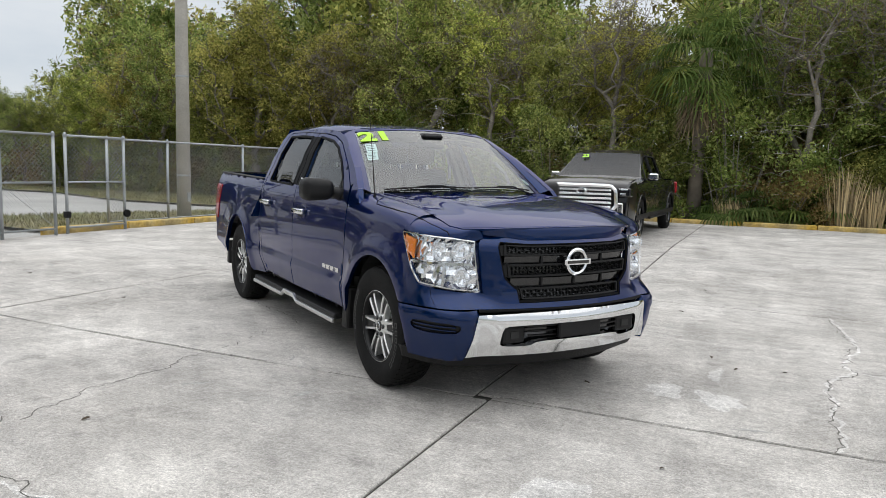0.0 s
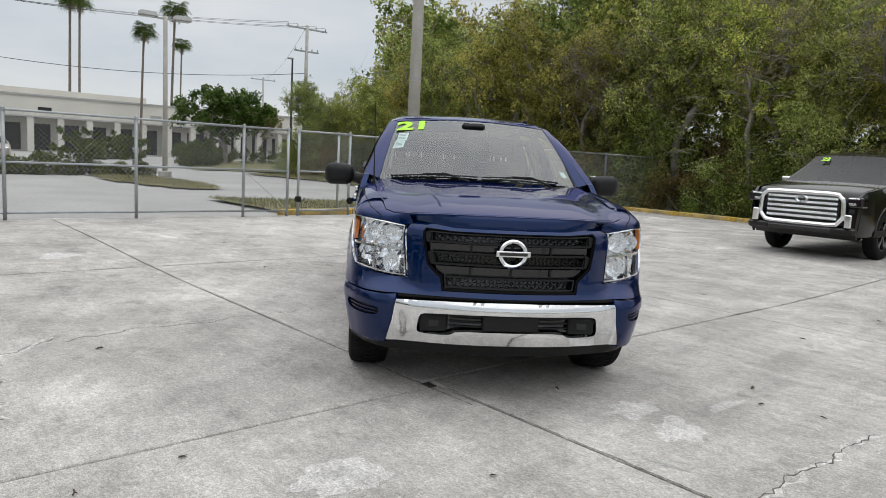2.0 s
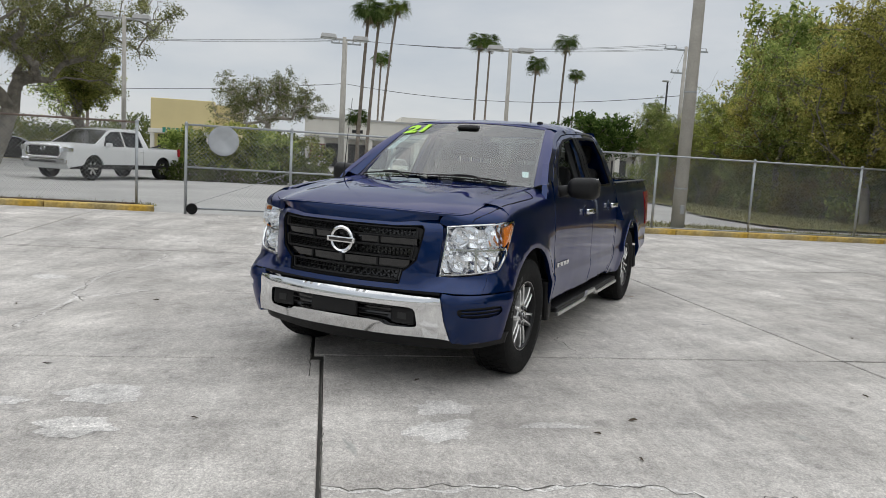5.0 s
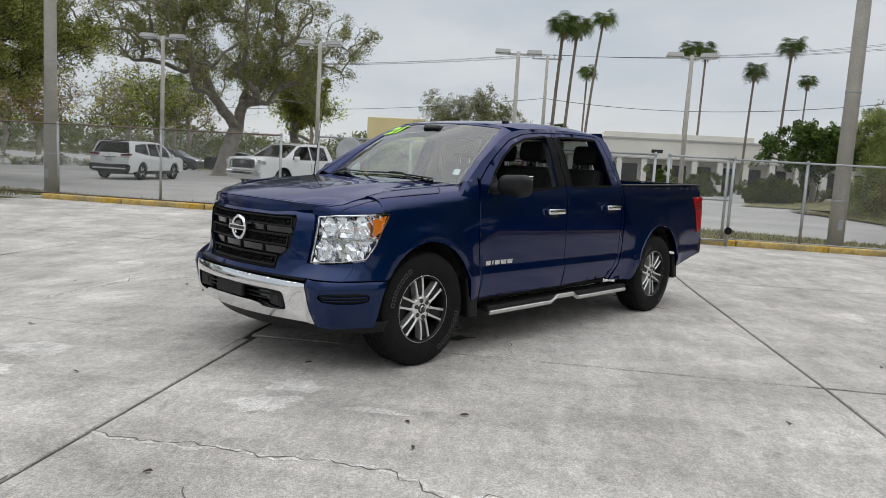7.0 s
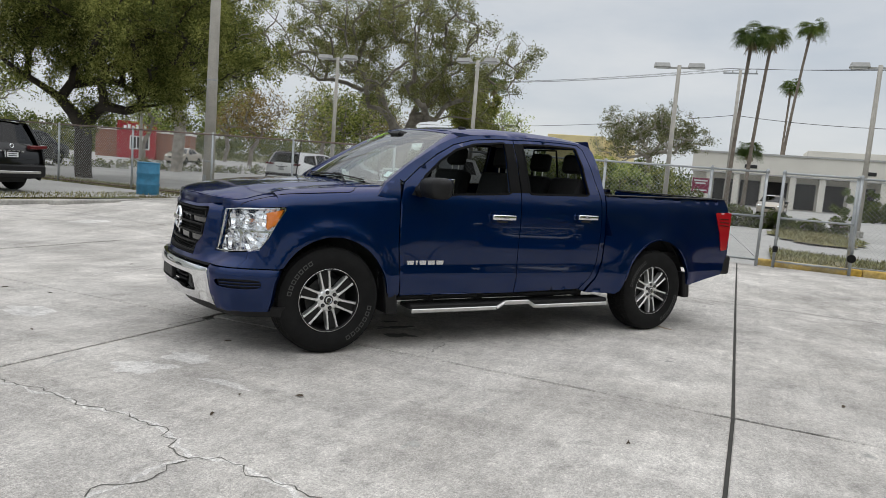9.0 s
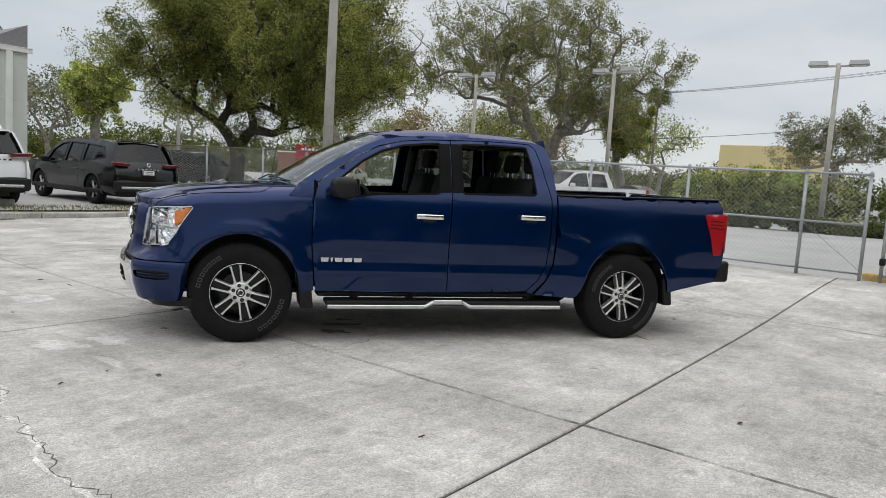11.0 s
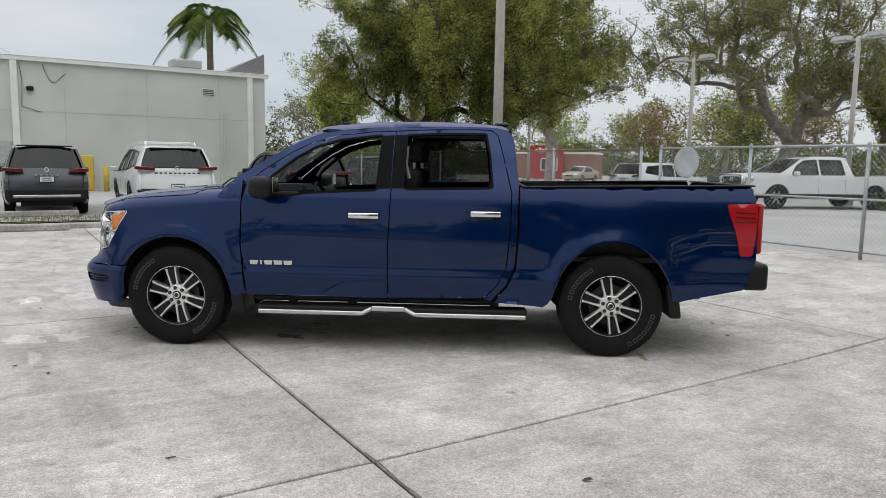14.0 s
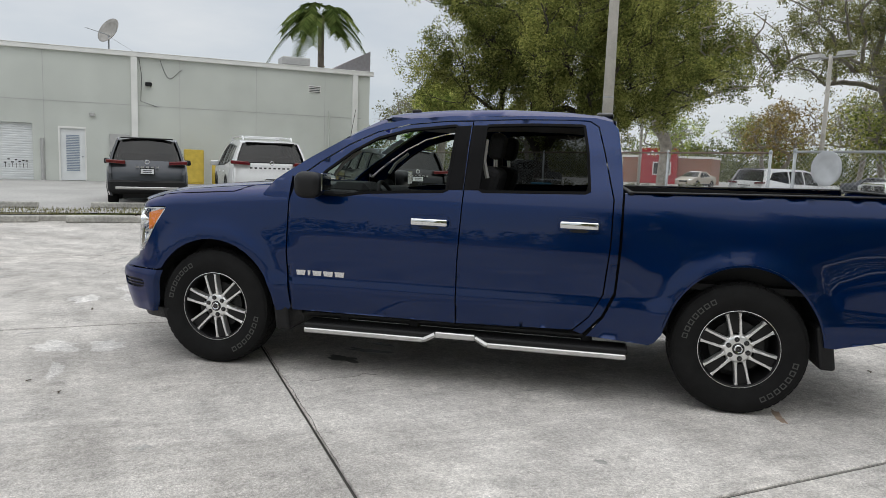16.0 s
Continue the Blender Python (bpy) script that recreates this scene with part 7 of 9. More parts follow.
for sg in (1, -1):
    bm = bmesh.new()
    prev = None
    s0, s1 = s_at_y(0.64), nose_s(0.43)
    rows_ = []
    edge = [Vector((nose_x(0.64), 0.64)), Vector((nose_x(0.70), 0.70)), Vector((0.62, 0.758)), Vector((0.52, 0.773)), Vector((0.39, 0.779))]
    for k in range(25):
        t = k / 24
        s = s0 + (s1 - s0) * t
        zt = float(np.interp(s, [s0, s_at_y(0.662), s_at_y(0.80), nose_s(0.70), nose_s(0.44)], [1.10, 1.074, 1.094, 1.104, 1.114]))
        a = body(s, zt)
        i = min(3, int(t * 4))
        e = edge[i].lerp(edge[i + 1], t * 4 - i)
        b = hood(e.x, e.y) + Vector((0, 0.004, -0.005))
        cur = [bm.verts.new((a.x + (b.x - a.x) * (1 - math.cos(q)), sg * (a.y + (b.y - a.y) * (1 - math.cos(q))), a.z + (b.z - a.z) * math.sin(q))) for q in arc]
        if prev:
            for i in range(5):
                bm.faces.new((prev[i], prev[i + 1], cur[i + 1], cur[i])).smooth = True
        prev = cur
        rows_.append((body(s, zt).x, a, b))
    part("wing_nose", bm, M_BLUE, truck)
    # strip that closes the shoulder between bonnet and wing
    bm = bmesh.new()
    prev = None
    for k in range(26):
        x = 0.50 - 0.94 * k / 25
        w = body(s_at_x(x), hood_mid(x) + 0.068)
        i3 = [hood(x, 0.772) + Vector((0, 0, 0.0015)), hood(x, 0.782).lerp(w, 0.5) + Vector((0, 0, 0.003)), w + Vector((0, 0.0015, 0.0015))]
        cur = [bm.verts.new((v.x, sg * v.y, v.z)) for v in i3]
        if prev:
            for i in range(2):
                bm.faces.new((prev[i], prev[i + 1], cur[i + 1], cur[i])).smooth = True
        prev = cur
    part("shoulder_strip", bm, M_BLUE, truck)
    # shut line of the bonnet over the shoulder
    line = []
    for x, f in ((0.67, 0.12), (0.655, 0.40), (0.62, 0.54), (0.54, 0.64), (0.42, 0.60), (0.23, 0.52), (0.0, 0.47), (-0.13, 0.46), (-0.17, 0.58), (-0.20, 0.76), (-0.25, 0.97)):
        if x > 0.50:
            _, a, b = min(rows_, key=lambda r: abs(r[0] - x))
            q = f * math.pi / 2
            v = Vector((a.x + (b.x - a.x) * (1 - math.cos(q)), a.y + (b.y - a.y) * (1 - math.cos(q)), a.z + (b.z - a.z) * math.sin(q)))
        else:
            v = body(s_at_x(x), hood_mid(x) - 0.125 + 0.2 * f)
        line.append((v.x, sg * v.y, v.z))
    part("shut_line", one_tube(line, 0.0032, 5), M_TRIMBLACK, truck)
part("cowl", boxes(((-0.60, -0.74, 1.27), (-0.30, 0.74, 1.30)), bevel=0.01), M_BLACK, truck)

# roof
def roof(x, y):
    z = float(np.interp(x, [-2.74, -2.66, -2.4, -2.0, -1.6, -1.3, -1.1, -1.0], [1.825, 1.862, 1.885, 1.893, 1.882, 1.858, 1.825, 1.80]))
    return Vector((x, y, z - 0.028 * (y / 0.66) ** 2 - 0.03 * max(0, (abs(y) - 0.56) / 0.1) ** 2))


ROOF = [(-1.135, -0.50), (-1.105, -0.25), (-1.095, 0), (-1.105, 0.25), (-1.135, 0.50), (-1.19, 0.63), (-1.34, 0.678), (-1.6, 0.682), (-2.0, 0.680), (-2.4, 0.678), (-2.62, 0.672), (-2.71, 0.63), (-2.735, 0.4), (-2.74, 0), (-2.735, -0.4), (-2.71, -0.63), (-2.62, -0.672), (-2.4, -0.678), (-2.0, -0.680), (-1.6, -0.682), (-1.34, -0.678), (-1.19, -0.63)]
part("roof", sheet(ROOF, roof, (), 0.06, (0, 0, -0.03)), M_BLUE, truck)
fin = bmesh.new()
box(fin, (-1.38, 0.50, 1.815), (-1.31, 0.54, 1.862), 0.012, 2)
part("roof_marker", fin, M_BLACK, truck)
fin = bmesh.new()
box(fin, (-2.72, -0.18, 1.855), (-2.60, 0.18, 1.895), 0.015, 2)
part("brake_light", fin, M_GLOSSBLACK, truck)


# screens
def screen(u, v):
    """Windscreen: u across from -1 to 1, v from the cowl up to the roof."""
    hw = 0.795 + (0.640 - 0.795) * v
    bow = 1 - u * u
    x = (-0.475 + 0.235 * bow) * (1 - v) + (-1.150 + 0.055 * bow) * v
    z = (1.305 + 0.03 * bow) * (1 - v) + (1.782 + 0.035 * bow) * v + 0.035 * math.sin(math.pi * v) * (0.6 + 0.4 * bow)
    return Vector((x, hw * u, z))


bm = bmesh.new()
net = [[bm.verts.new(screen(-1 + i / 12, j / 16)) for i in range(25)] for j in range(17)]
for j in range(16):
    for i in range(24):
        bm.faces.new((net[j][i], net[j][i + 1], net[j + 1][i + 1], net[j + 1][i])).smooth = True
part("windscreen", bm, M_SCREEN, truck, "clear windscreen mirroring the sky")
part("screen_trim", ribbon([(-0.985, 0.02), (-0.985, 0.97), (0, 0.975), (0.985, 0.97), (0.985, 0.02)], screen, 0.05, -0.004, False, 0.05), M_BLACK, truck)
for sg in (1, -1):
    bm = bmesh.new()
    prev = None
    for k in range(16):
        v = k / 15
        a = screen(sg * 0.992, v) + Vector((0, 0, 0.004))
        pts = [(-0.44, 1.335), (-0.52, 1.395), (-0.66, 1.492), (-0.88, 1.622), (-1.01, 1.692), (-1.15, 1.748), (-1.22, 1.77)]
        xx = -0.44 - 0.75 * v
        zz = float(np.interp(-xx, [-p[0] for p in pts], [p[1] for p in pts]))
        b = side(sg)(xx, zz) + Vector((0, 0.001 * sg, 0))
        cur = [bm.verts.new(a), bm.verts.new((a + b) / 2 + Vector((0.010, 0.006 * sg, 0.010))), bm.verts.new(b)]
        if prev:
            for i in range(2):
                bm.faces.new((prev[i], prev[i + 1], cur[i + 1], cur[i])).smooth = True
        prev = cur
    part("screen_pillar", bm, M_BLUE, truck)
header = bmesh.new()
prev = None
for k in range(21):
    u = (-1 + 0.1 * k) * 0.985
    a, b = screen(u, 0.985) + Vector((0, 0, 0.003)), roof(-1.20 + 0.09 * (1 - u * u), u * 0.655)
    cur = [header.verts.new(a), header.verts.new((a + b) / 2 + Vector((0.002, 0, 0.004))), header.verts.new(b)]
    if prev:
        for i in range(2):
            header.faces.new((prev[i], prev[i + 1], cur[i + 1], cur[i])).smooth = True
    prev = cur
part("roof_header", header, M_BLUE, truck)


def back(u, v):
    return Vector((-2.775 + 0.05 * v - 0.015 * (1 - u * u), u * (0.90 - 0.24 * v), 1.30 + 0.55 * v))


part("cab_back", sheet([(-1, -0.6), (1, -0.6), (1, 1), (-1, 1)], back, [[(-0.72, 0.12), (0.72, 0.12), (0.70, 0.85), (-0.70, 0.85)]], 0.12), M_BLUE, truck)
part("rear_window", sheet([(-0.72, 0.12), (0.72, 0.12), (0.70, 0.85), (-0.70, 0.85)], lambda u, v: back(u, v) + Vector((0.01, 0, 0)), (), 0.15, out=(-1, 0, 0)), M_GLASSMID, truck)
part("slider_frame", ribbon([(-0.26, 0.14), (-0.26, 0.83), (0.26, 0.83), (0.26, 0.14)], back, 0.03, 0.008), M_BLACK, truck)

# wipers
for y0, y1, x0, x1 in ((0.60, -0.02, -0.40, -0.36), (-0.05, -0.70, -0.335, -0.43)):
    pts = []
    for k in range(9):
        t = k / 8
        y = y0 + (y1 - y0) * t
        pts.append(screen(y / 0.79, 0.018 + 0.015 * math.sin(t * 3)) + Vector((0.006, 0, 0.010)))
    w = part("wiper", one_tube(pts, 0.0065, 6), M_BLACK, truck)
    part("wiper_arm", one_tube([pts[1] + Vector((0.10, 0.0, -0.035)), pts[3] + Vector((0.03, 0, 0.012)), pts[5] + Vector((0.0, 0, 0.008))], 0.007, 6), M_BLACK, w)
part("aerial", one_tube([(-0.32, -0.83, 1.28), (-0.36, -0.835, 1.60), (-0.42, -0.84, 1.95)], [0.006, 0.003, 0.002], 6), M_BLACK, truck)
part("aerial_foot", one_tube([(-0.318, -0.83, 1.255), (-0.32, -0.83, 1.30)], [0.018, 0.010], 10), M_BLACK, truck)

# price marks and stickers on the glass
def text_mesh(s, size, thick):
    cu = bpy.data.curves.new("text", "FONT")
    cu.body, cu.size, cu.extrude, cu.align_x, cu.align_y, cu.offset = s, size, thick, "CENTER", "CENTER", size * 0.045
    ob = bpy.data.objects.new("text", cu)
    me = bpy.data.meshes.new_from_object(ob)
    bpy.data.objects.remove(ob)
    return me


def on_screen(u, v, out=0.004):
    p, pu, pv = screen(u, v), screen(u + 0.01, v), screen(u, v + 0.01)
    ex, ey = (pu - p).normalized(), (pv - p).normalized()
    nz = ex.cross(ey).normalized()
    ey = nz.cross(ex)
    return Matrix(((ex.x, ey.x, nz.x, p.x + nz.x * out), (ex.y, ey.y, nz.y, p.y + nz.y * out), (ex.z, ey.z, nz.z, p.z + nz.z * out), (0, 0, 0, 1)))


me = text_mesh("21", 0.215, 0.001)
me.materials.append(M_LIME)
num = new("year_sticker", me)
num.parent = truck
num.matrix_local = on_screen(-0.765, 0.86) @ Matrix.Diagonal((1.28, 1.0, 1.0, 1.0))
tagged(num, label="lime year number on the glass")
for u, v, w, h in ((-0.865, 0.66, 0.085, 0.13), (-0.885, 0.52, 0.085, 0.10)):
    bm = boxes(((-w / 2, -h / 2, 0), (w / 2, h / 2, 0.001)))
    o = part("window_label", bm, M_PAPER, truck, "printed price sheet")
    o.matrix_local = on_screen(u, v, -0.006)
    for k in range(4):
        b = part("text_bar", boxes(((-w * 0.4, h * (0.3 - 0.2 * k), 0.001), (w * 0.3, h * (0.36 - 0.2 * k), 0.002))), M_TRIMGREY, o)
o = part("window_label", boxes(((-0.025, -0.035, 0), (0.025, 0.035, 0.001))), M_PAPER, truck)
o.matrix_local = on_screen(0.90, 0.17, -0.006)

# cabin
part("cabin_floor", boxes(((-2.72, -0.86, 0.48), (-0.45, 0.86, 0.55)), ((-2.73, -0.86, 0.5), (-2.68, 0.86, 1.33)), ((-0.50, -0.86, 0.5), (-0.44, 0.86, 1.24))), M_DARKMETAL, truck)
part("headlining", sheet([(x * 0.93 - 0.13, y * 0.93) for x, y in ROOF], lambda x, y: roof(x, y) - Vector((0, 0, 0.07)), (), 0.15), M_HEADLINER, truck)
bm = bmesh.new()
box(bm, (-0.98, -0.84, 0.95), (-0.42, 0.84, 1.275), 0.06, 3)
dash = part("dashboard", bm, M_SEAT, truck, "dark dashboard")
part("gauge_hood", boxes(((-1.02, 0.22, 1.20), (-0.72, 0.62, 1.33)), bevel=0.05), M_SEAT, dash)
part("centre_stack", boxes(((-1.03, -0.16, 0.95), (-0.90, 0.16, 1.24)), bevel=0.03), M_TRIMGREY, dash)
for y in (-0.72, -0.22, 0.19, 0.76):
    part("air_vent", boxes(((-1.0, y - 0.05, 1.13), (-0.975, y + 0.05, 1.22)), bevel=0.01), M_SATIN, dash)
bm = bmesh.new()
tube(bm, [(0, 0.18 * math.cos(a), 0.18 * math.sin(a)) for a in [math.tau * k / 28 for k in range(29)]], 0.016, 8, False)
for a in (90 + 90, 0, 270):
    tube(bm, [(0.02, 0, 0), (0.0, 0.17 * math.cos(radians(a)), 0.17 * math.sin(radians(a)))], 0.018, 6)
box(bm, (-0.01, -0.06, -0.05), (0.03, 0.06, 0.05), 0.02, 2)
bmesh.ops.transform(bm, matrix=pose(-1.13, 0.42, 1.17, 0, 24, 0), verts=bm.verts[:])
part("steering_wheel", bm, M_SEAT, truck, smooth=True)


def seat(x, y, name, w=0.5):
    bm = bmesh.new()
    box(bm, (x - 0.02, y - w / 2, 0.80), (x + 0.50, y + w / 2, 0.93), 0.05, 3)
    s = part(name, bm, M_SEAT, truck, "charcoal cloth seat")
    bm = bmesh.new()
    box(bm, (-0.10, -w / 2, 0.0), (0.07, w / 2, 0.62), 0.055, 3)
    bmesh.ops.transform(bm, matrix=pose(x - 0.02, y, 0.88, 0, -14, 0), verts=bm.verts[:])
    part("backrest", bm, M_SEAT, s)
    bm = bmesh.new()
    box(bm, (-0.05, -0.14, 0.0), (0.05, 0.14, 0.19), 0.045, 3)
    bmesh.ops.transform(bm, matrix=pose(x - 0.19, y, 1.53, 0, -8, 0), verts=bm.verts[:])
    part("headrest", bm, M_SEAT, s)
    for dy in (-0.06, 0.06):
        part("headrest_post", one_tube([(x - 0.19, y + dy, 1.46), (x - 0.19, y + dy, 1.56)], 0.007, 6), M_SATIN, s)
    part("seat_base", boxes(((x + 0.02, y - w / 2 + 0.05, 0.55), (x + 0.45, y + w / 2 - 0.05, 0.81)), bevel=0.02), M_DARKMETAL, s)


for y in (0.42, -0.42):
    seat(-1.72, y, "front_seat")
for y in (0.52, 0.0, -0.52):
    seat(-2.50, y, "rear_seat", 0.46)
bm = bmesh.new()
box(bm, (-1.02, -0.13, 1.66), (-0.97, 0.13, 1.74), 0.02, 2)
part("rear_view_mirror", bm, M_BLACK, truck)
part("camera_pod", boxes(((-1.06, -0.10, 1.74), (-0.94, 0.10, 1.79)), bevel=0.02), M_BLACK, truck)
for sg in (1, -1):
    part("grab_handle", one_tube([(-0.80, 0.70 * sg, 1.38), (-0.86, 0.69 * sg, 1.47), (-0.98, 0.665 * sg, 1.56)], 0.014, 6), M_HEADLINER, truck)
    part("grab_handle", one_tube([(-1.90, 0.74 * sg, 1.40), (-1.87, 0.72 * sg, 1.52), (-1.88, 0.69 * sg, 1.66)], 0.016, 6), M_HEADLINER, truck)
    part("inner_door", boxes(((-2.66, 0.83, 0.55), (-0.66, 0.86, 1.24)), bevel=0.01) if sg > 0 else boxes(((-2.66, -0.86, 0.55), (-0.66, -0.83, 1.24)), bevel=0.01), M_SEAT, truck)
    part("inner_pillar", one_tube([(-1.78, 0.82 * sg, 1.28), (-1.79, 0.655 * sg, 1.70)], 0.04, 6), M_TRIMGREY, truck)

# load bed
part("bed_liner", boxes(((-4.56, 0.78, 0.80), (-2.86, 0.80, 1.35)), ((-4.56, -0.80, 0.80), (-2.86, -0.78, 1.35)), ((-2.87, -0.88, 0.5), (-2.83, 0.88, 1.335)), ((-4.56, -0.88, 0.76), (-2.83, 0.88, 0.80))), M_BLACK, truck, "black ribbed bed liner")
part("bed_rail_cap", boxes(((-2.86, -0.92, 1.338), (-2.82, 0.92, 1.356)), bevel=0.005), M_BLACK, truck)
bm = boxes(((-4.665, -0.79, 0.79), (-4.60, 0.79, 1.375)), bevel=0.02)
gatep = part("tailgate", bm, M_BLUE, truck)
part("tailgate_cap", boxes(((-4.675, -0.79, 1.377), (-4.595, 0.79, 1.392)), bevel=0.006), M_BLACK, gatep)
bm = bmesh.new()
box(bm, (-4.765, -0.94, 0.565), (-4.57, 0.94, 0.78), 0.035, 3)
part("rear_bumper", bm, M_BLACK, truck, "black rear step bumper")


# wheels
def tyre_mesh():
    bm = bmesh.new()
    prof = [(0.242, -0.115), (0.262, -0.122), (0.30, -0.136), (0.345, -0.138), (0.380, -0.130), (0.399, -0.118), (0.409, -0.095), (0.412, -0.05), (0.412, 0.05), (0.409, 0.095), (0.399, 0.118), (0.380, 0.130), (0.345, 0.138), (0.30, 0.136), (0.262, 0.122), (0.242, 0.115)]
    lathe(bm, prof, 64, "y")
    for f in bm.faces:
        f.smooth = True
    return bm


def tread_mesh():
    vs, fs = [], []
    for row, (y0, y1, ph) in enumerate(((-0.118, -0.075, 0), (-0.066, -0.026, 0.5), (-0.018, 0.018, 0), (0.026, 0.066, 0.5), (0.075, 0.118, 0))):
        n = 48
        for k in range(n):
            a0, a1 = (k + ph + 0.08) * math.tau / n, (k + ph + 0.86) * math.tau / n
            sk = 0.35 * (0.02 if row in (1, 3) else 0.0)
            r = [0.4175 if abs(y) < 0.10 else 0.404 for y in (y0, y1)]
            i = len(vs)
            for a, dy in ((a0, 0), (a1, 0)):
                for j, y in enumerate((y0, y1)):
                    aa = a + (sk * 6 if j else 0)
                    vs.append((r[j] * math.cos(aa), y, r[j] * math.sin(aa)))
                    vs.append(((r[j] - 0.014) * math.cos(aa), y, (r[j] - 0.014) * math.sin(aa)))
            fs += [(i, i + 2, i + 6, i + 4), (i, i + 1, i + 3, i + 2), (i + 4, i + 6, i + 7, i + 5), (i, i + 4, i + 5, i + 1), (i + 2, i + 3, i + 7, i + 6)]
    return vs, fs


def spoke_mesh(k, inlay=False):
    """One broad spoke: two machined ribs that flare at hub and rim, or the black inlay between them."""
    bm = bmesh.new()
    rows_ = [(0.078, 0.025, 0.013, 0.016), (0.100, 0.027, 0.0090, 0.019), (0.130, 0.030, 0.0085, 0.021), (0.170, 0.033, 0.0078, 0.022), (0.205, 0.036, 0.0078, 0.021), (0.222, 0.039, 0.0105, 0.020), (0.238, 0.044, 0.020, 0.018)]
    turn_ = Matrix.Rotation(k * math.tau / 6 + math.radians(90), 3, "Y")
    if inlay:
        prev = None
        for r, c, hw, dep in rows_[1:]:
            cur = [bm.verts.new((r, 0.082 + dep - 0.009, c * q)) for q in (-1, -0.4, 0.4, 1)] + [bm.verts.new((r, 0.045, c)), bm.verts.new((r, 0.045, -c))]
            if prev:
                for i in range(6):
                    bm.faces.new((prev[i], prev[(i + 1) % 6], cur[(i + 1) % 6], cur[i]))
            prev = cur
    else:
        for sd_ in (1, -1):
            prev = None
            for r, c, hw, dep in rows_:
                c *= sd_
                cur = [bm.verts.new(v) for v in ((r, 0.045, c - hw), (r, 0.082 + dep - 0.004, c - hw), (r, 0.082 + dep, c - hw * 0.65), (r, 0.082 + dep, c + hw * 0.65), (r, 0.082 + dep - 0.004, c + hw), (r, 0.045, c + hw))]
                if prev:
                    for i in range(5):
                        bm.faces.new((prev[i], prev[i + 1], cur[i + 1], cur[i]))
                prev = cur
    bmesh.ops.recalc_face_normals(bm, faces=bm.faces[:])
    bmesh.ops.rotate(bm, verts=bm.verts[:], cent=(0, 0, 0), matrix=turn_)
    return bm


def road_wheel():
    bm = bmesh.new()
    lathe(bm, [(0.246, 0.112), (0.240, 0.118), (0.233, 0.112), (0.228, 0.085), (0.215, 0.02), (0.21, -0.10)], 48, "y")
    root = part("wheel", bm, M_POCKET, truck, "machined six-spoke alloy wheel with black pockets", smooth=True)
    ty = tyre_mesh()
    part("tyre", ty, M_RUBBER, root, "all-terrain tyre with outlined lettering")
    vs, fs = tread_mesh()
    tagged(data_ob("tread", vs, fs, M_RUBBER, root), kind="stuff")
    for a0, a1, n in ((20, 75, 7), (200, 258, 7)):
        for k in range(n):
            a, b = radians(a0 + (a1 - a0) * k / n), radians(a0 + (a1 - a0) * (k + 0.72) / n)
            bm = bmesh.new()
            ring = [(0.318, a), (0.352, a), (0.352, b), (0.318, b)]
            q = [bm.verts.new((r * math.cos(t), 0.1395, r * math.sin(t))) for r, t in ring]
            mid = [((r - 0.335) * 0.55 + 0.335, (t - (a + b) / 2) * 0.6 + (a + b) / 2) for r, t in ring]
            q2 = [bm.verts.new((r * math.cos(t), 0.1395, r * math.sin(t))) for r, t in mid]
            for i in range(4):
                bm.faces.new((q[i - 1], q[i], q2[i], q2[i - 1]))
            part("raised_mark", bm, M_TYRETEXT, root)
    bm = bmesh.new()
    lathe(bm, [(0.247, 0.108), (0.245, 0.116), (0.240, 0.116), (0.237, 0.110)], 56, "y")
    part("rim_lip", bm, M_MACHINED, root, smooth=True)
    for k in range(6):
        sp = part("spoke", spoke_mesh(k), M_MACHINED, root)
        part("spoke_inlay", spoke_mesh(k, True), M_POCKET, sp, "black painted inlay")
    bm = bmesh.new()
    lathe(bm, [(0.001, 0.099), (0.06, 0.099), (0.078, 0.097), (0.088, 0.090), (0.092, 0.06)], 32, "y")
    part("hub_plate", bm, M_MACHINED, root, smooth=True)
    bm = bmesh.new()
    lathe(bm, [(0.001, 0.108), (0.030, 0.107), (0.037, 0.100), (0.037, 0.09)], 24, "y")
    cap = part("centre_cap", bm, M_GLOSSBLACK, root, smooth=True)
    bm = bmesh.new()
    lathe(bm, [(0.018, 0.1085), (0.024, 0.1105), (0.026, 0.1085)], 24, "y")
    part("cap_ring", bm, M_CHROME, root)
    for k in range(6):
        a = k * math.tau / 6 + math.radians(30)
        bm = bmesh.new()
        lathe(bm, [(0.001, 0.112), (0.011, 0.112), (0.0165, 0.104), (0.0165, 0.085)], 10, "y")
        bmesh.ops.translate(bm, verts=bm.verts[:], vec=(0.061 * math.cos(a), 0, 0.061 * math.sin(a)))
        part("lug_nut", bm, M_GLOSSBLACK, root)
    bm = bmesh.new()
    lathe(bm, [(0.06, 0.03), (0.165, 0.03), (0.165, 0.005), (0.06, 0.005)], 40, "y")
    part("brake_disc", bm, M_DISC, root)
    bm = bmesh.new()
    lathe(bm, [(0.215, -0.06), (0.001, -0.06)], 32, "y")
    part("wheel_back", bm, M_DARKMETAL, root)
    return root


wheel = road_wheel()
spots = [(AXLES[0], 0.83, 0, 12), (AXLES[1], 0.83, 0, 11), (AXLES[0], -0.83, 180, 35), (AXLES[1], -0.83, 180, 5)]
for i, (x, y, turn, spin) in enumerate(spots):
    m = pose(x, y, WR + 0.001, 0, 0, turn) @ pose(0, 0, 0, 0, spin, 0)
    if i == 0:
        wheel.matrix_local = m
    else:
        copy_thing(wheel, m)


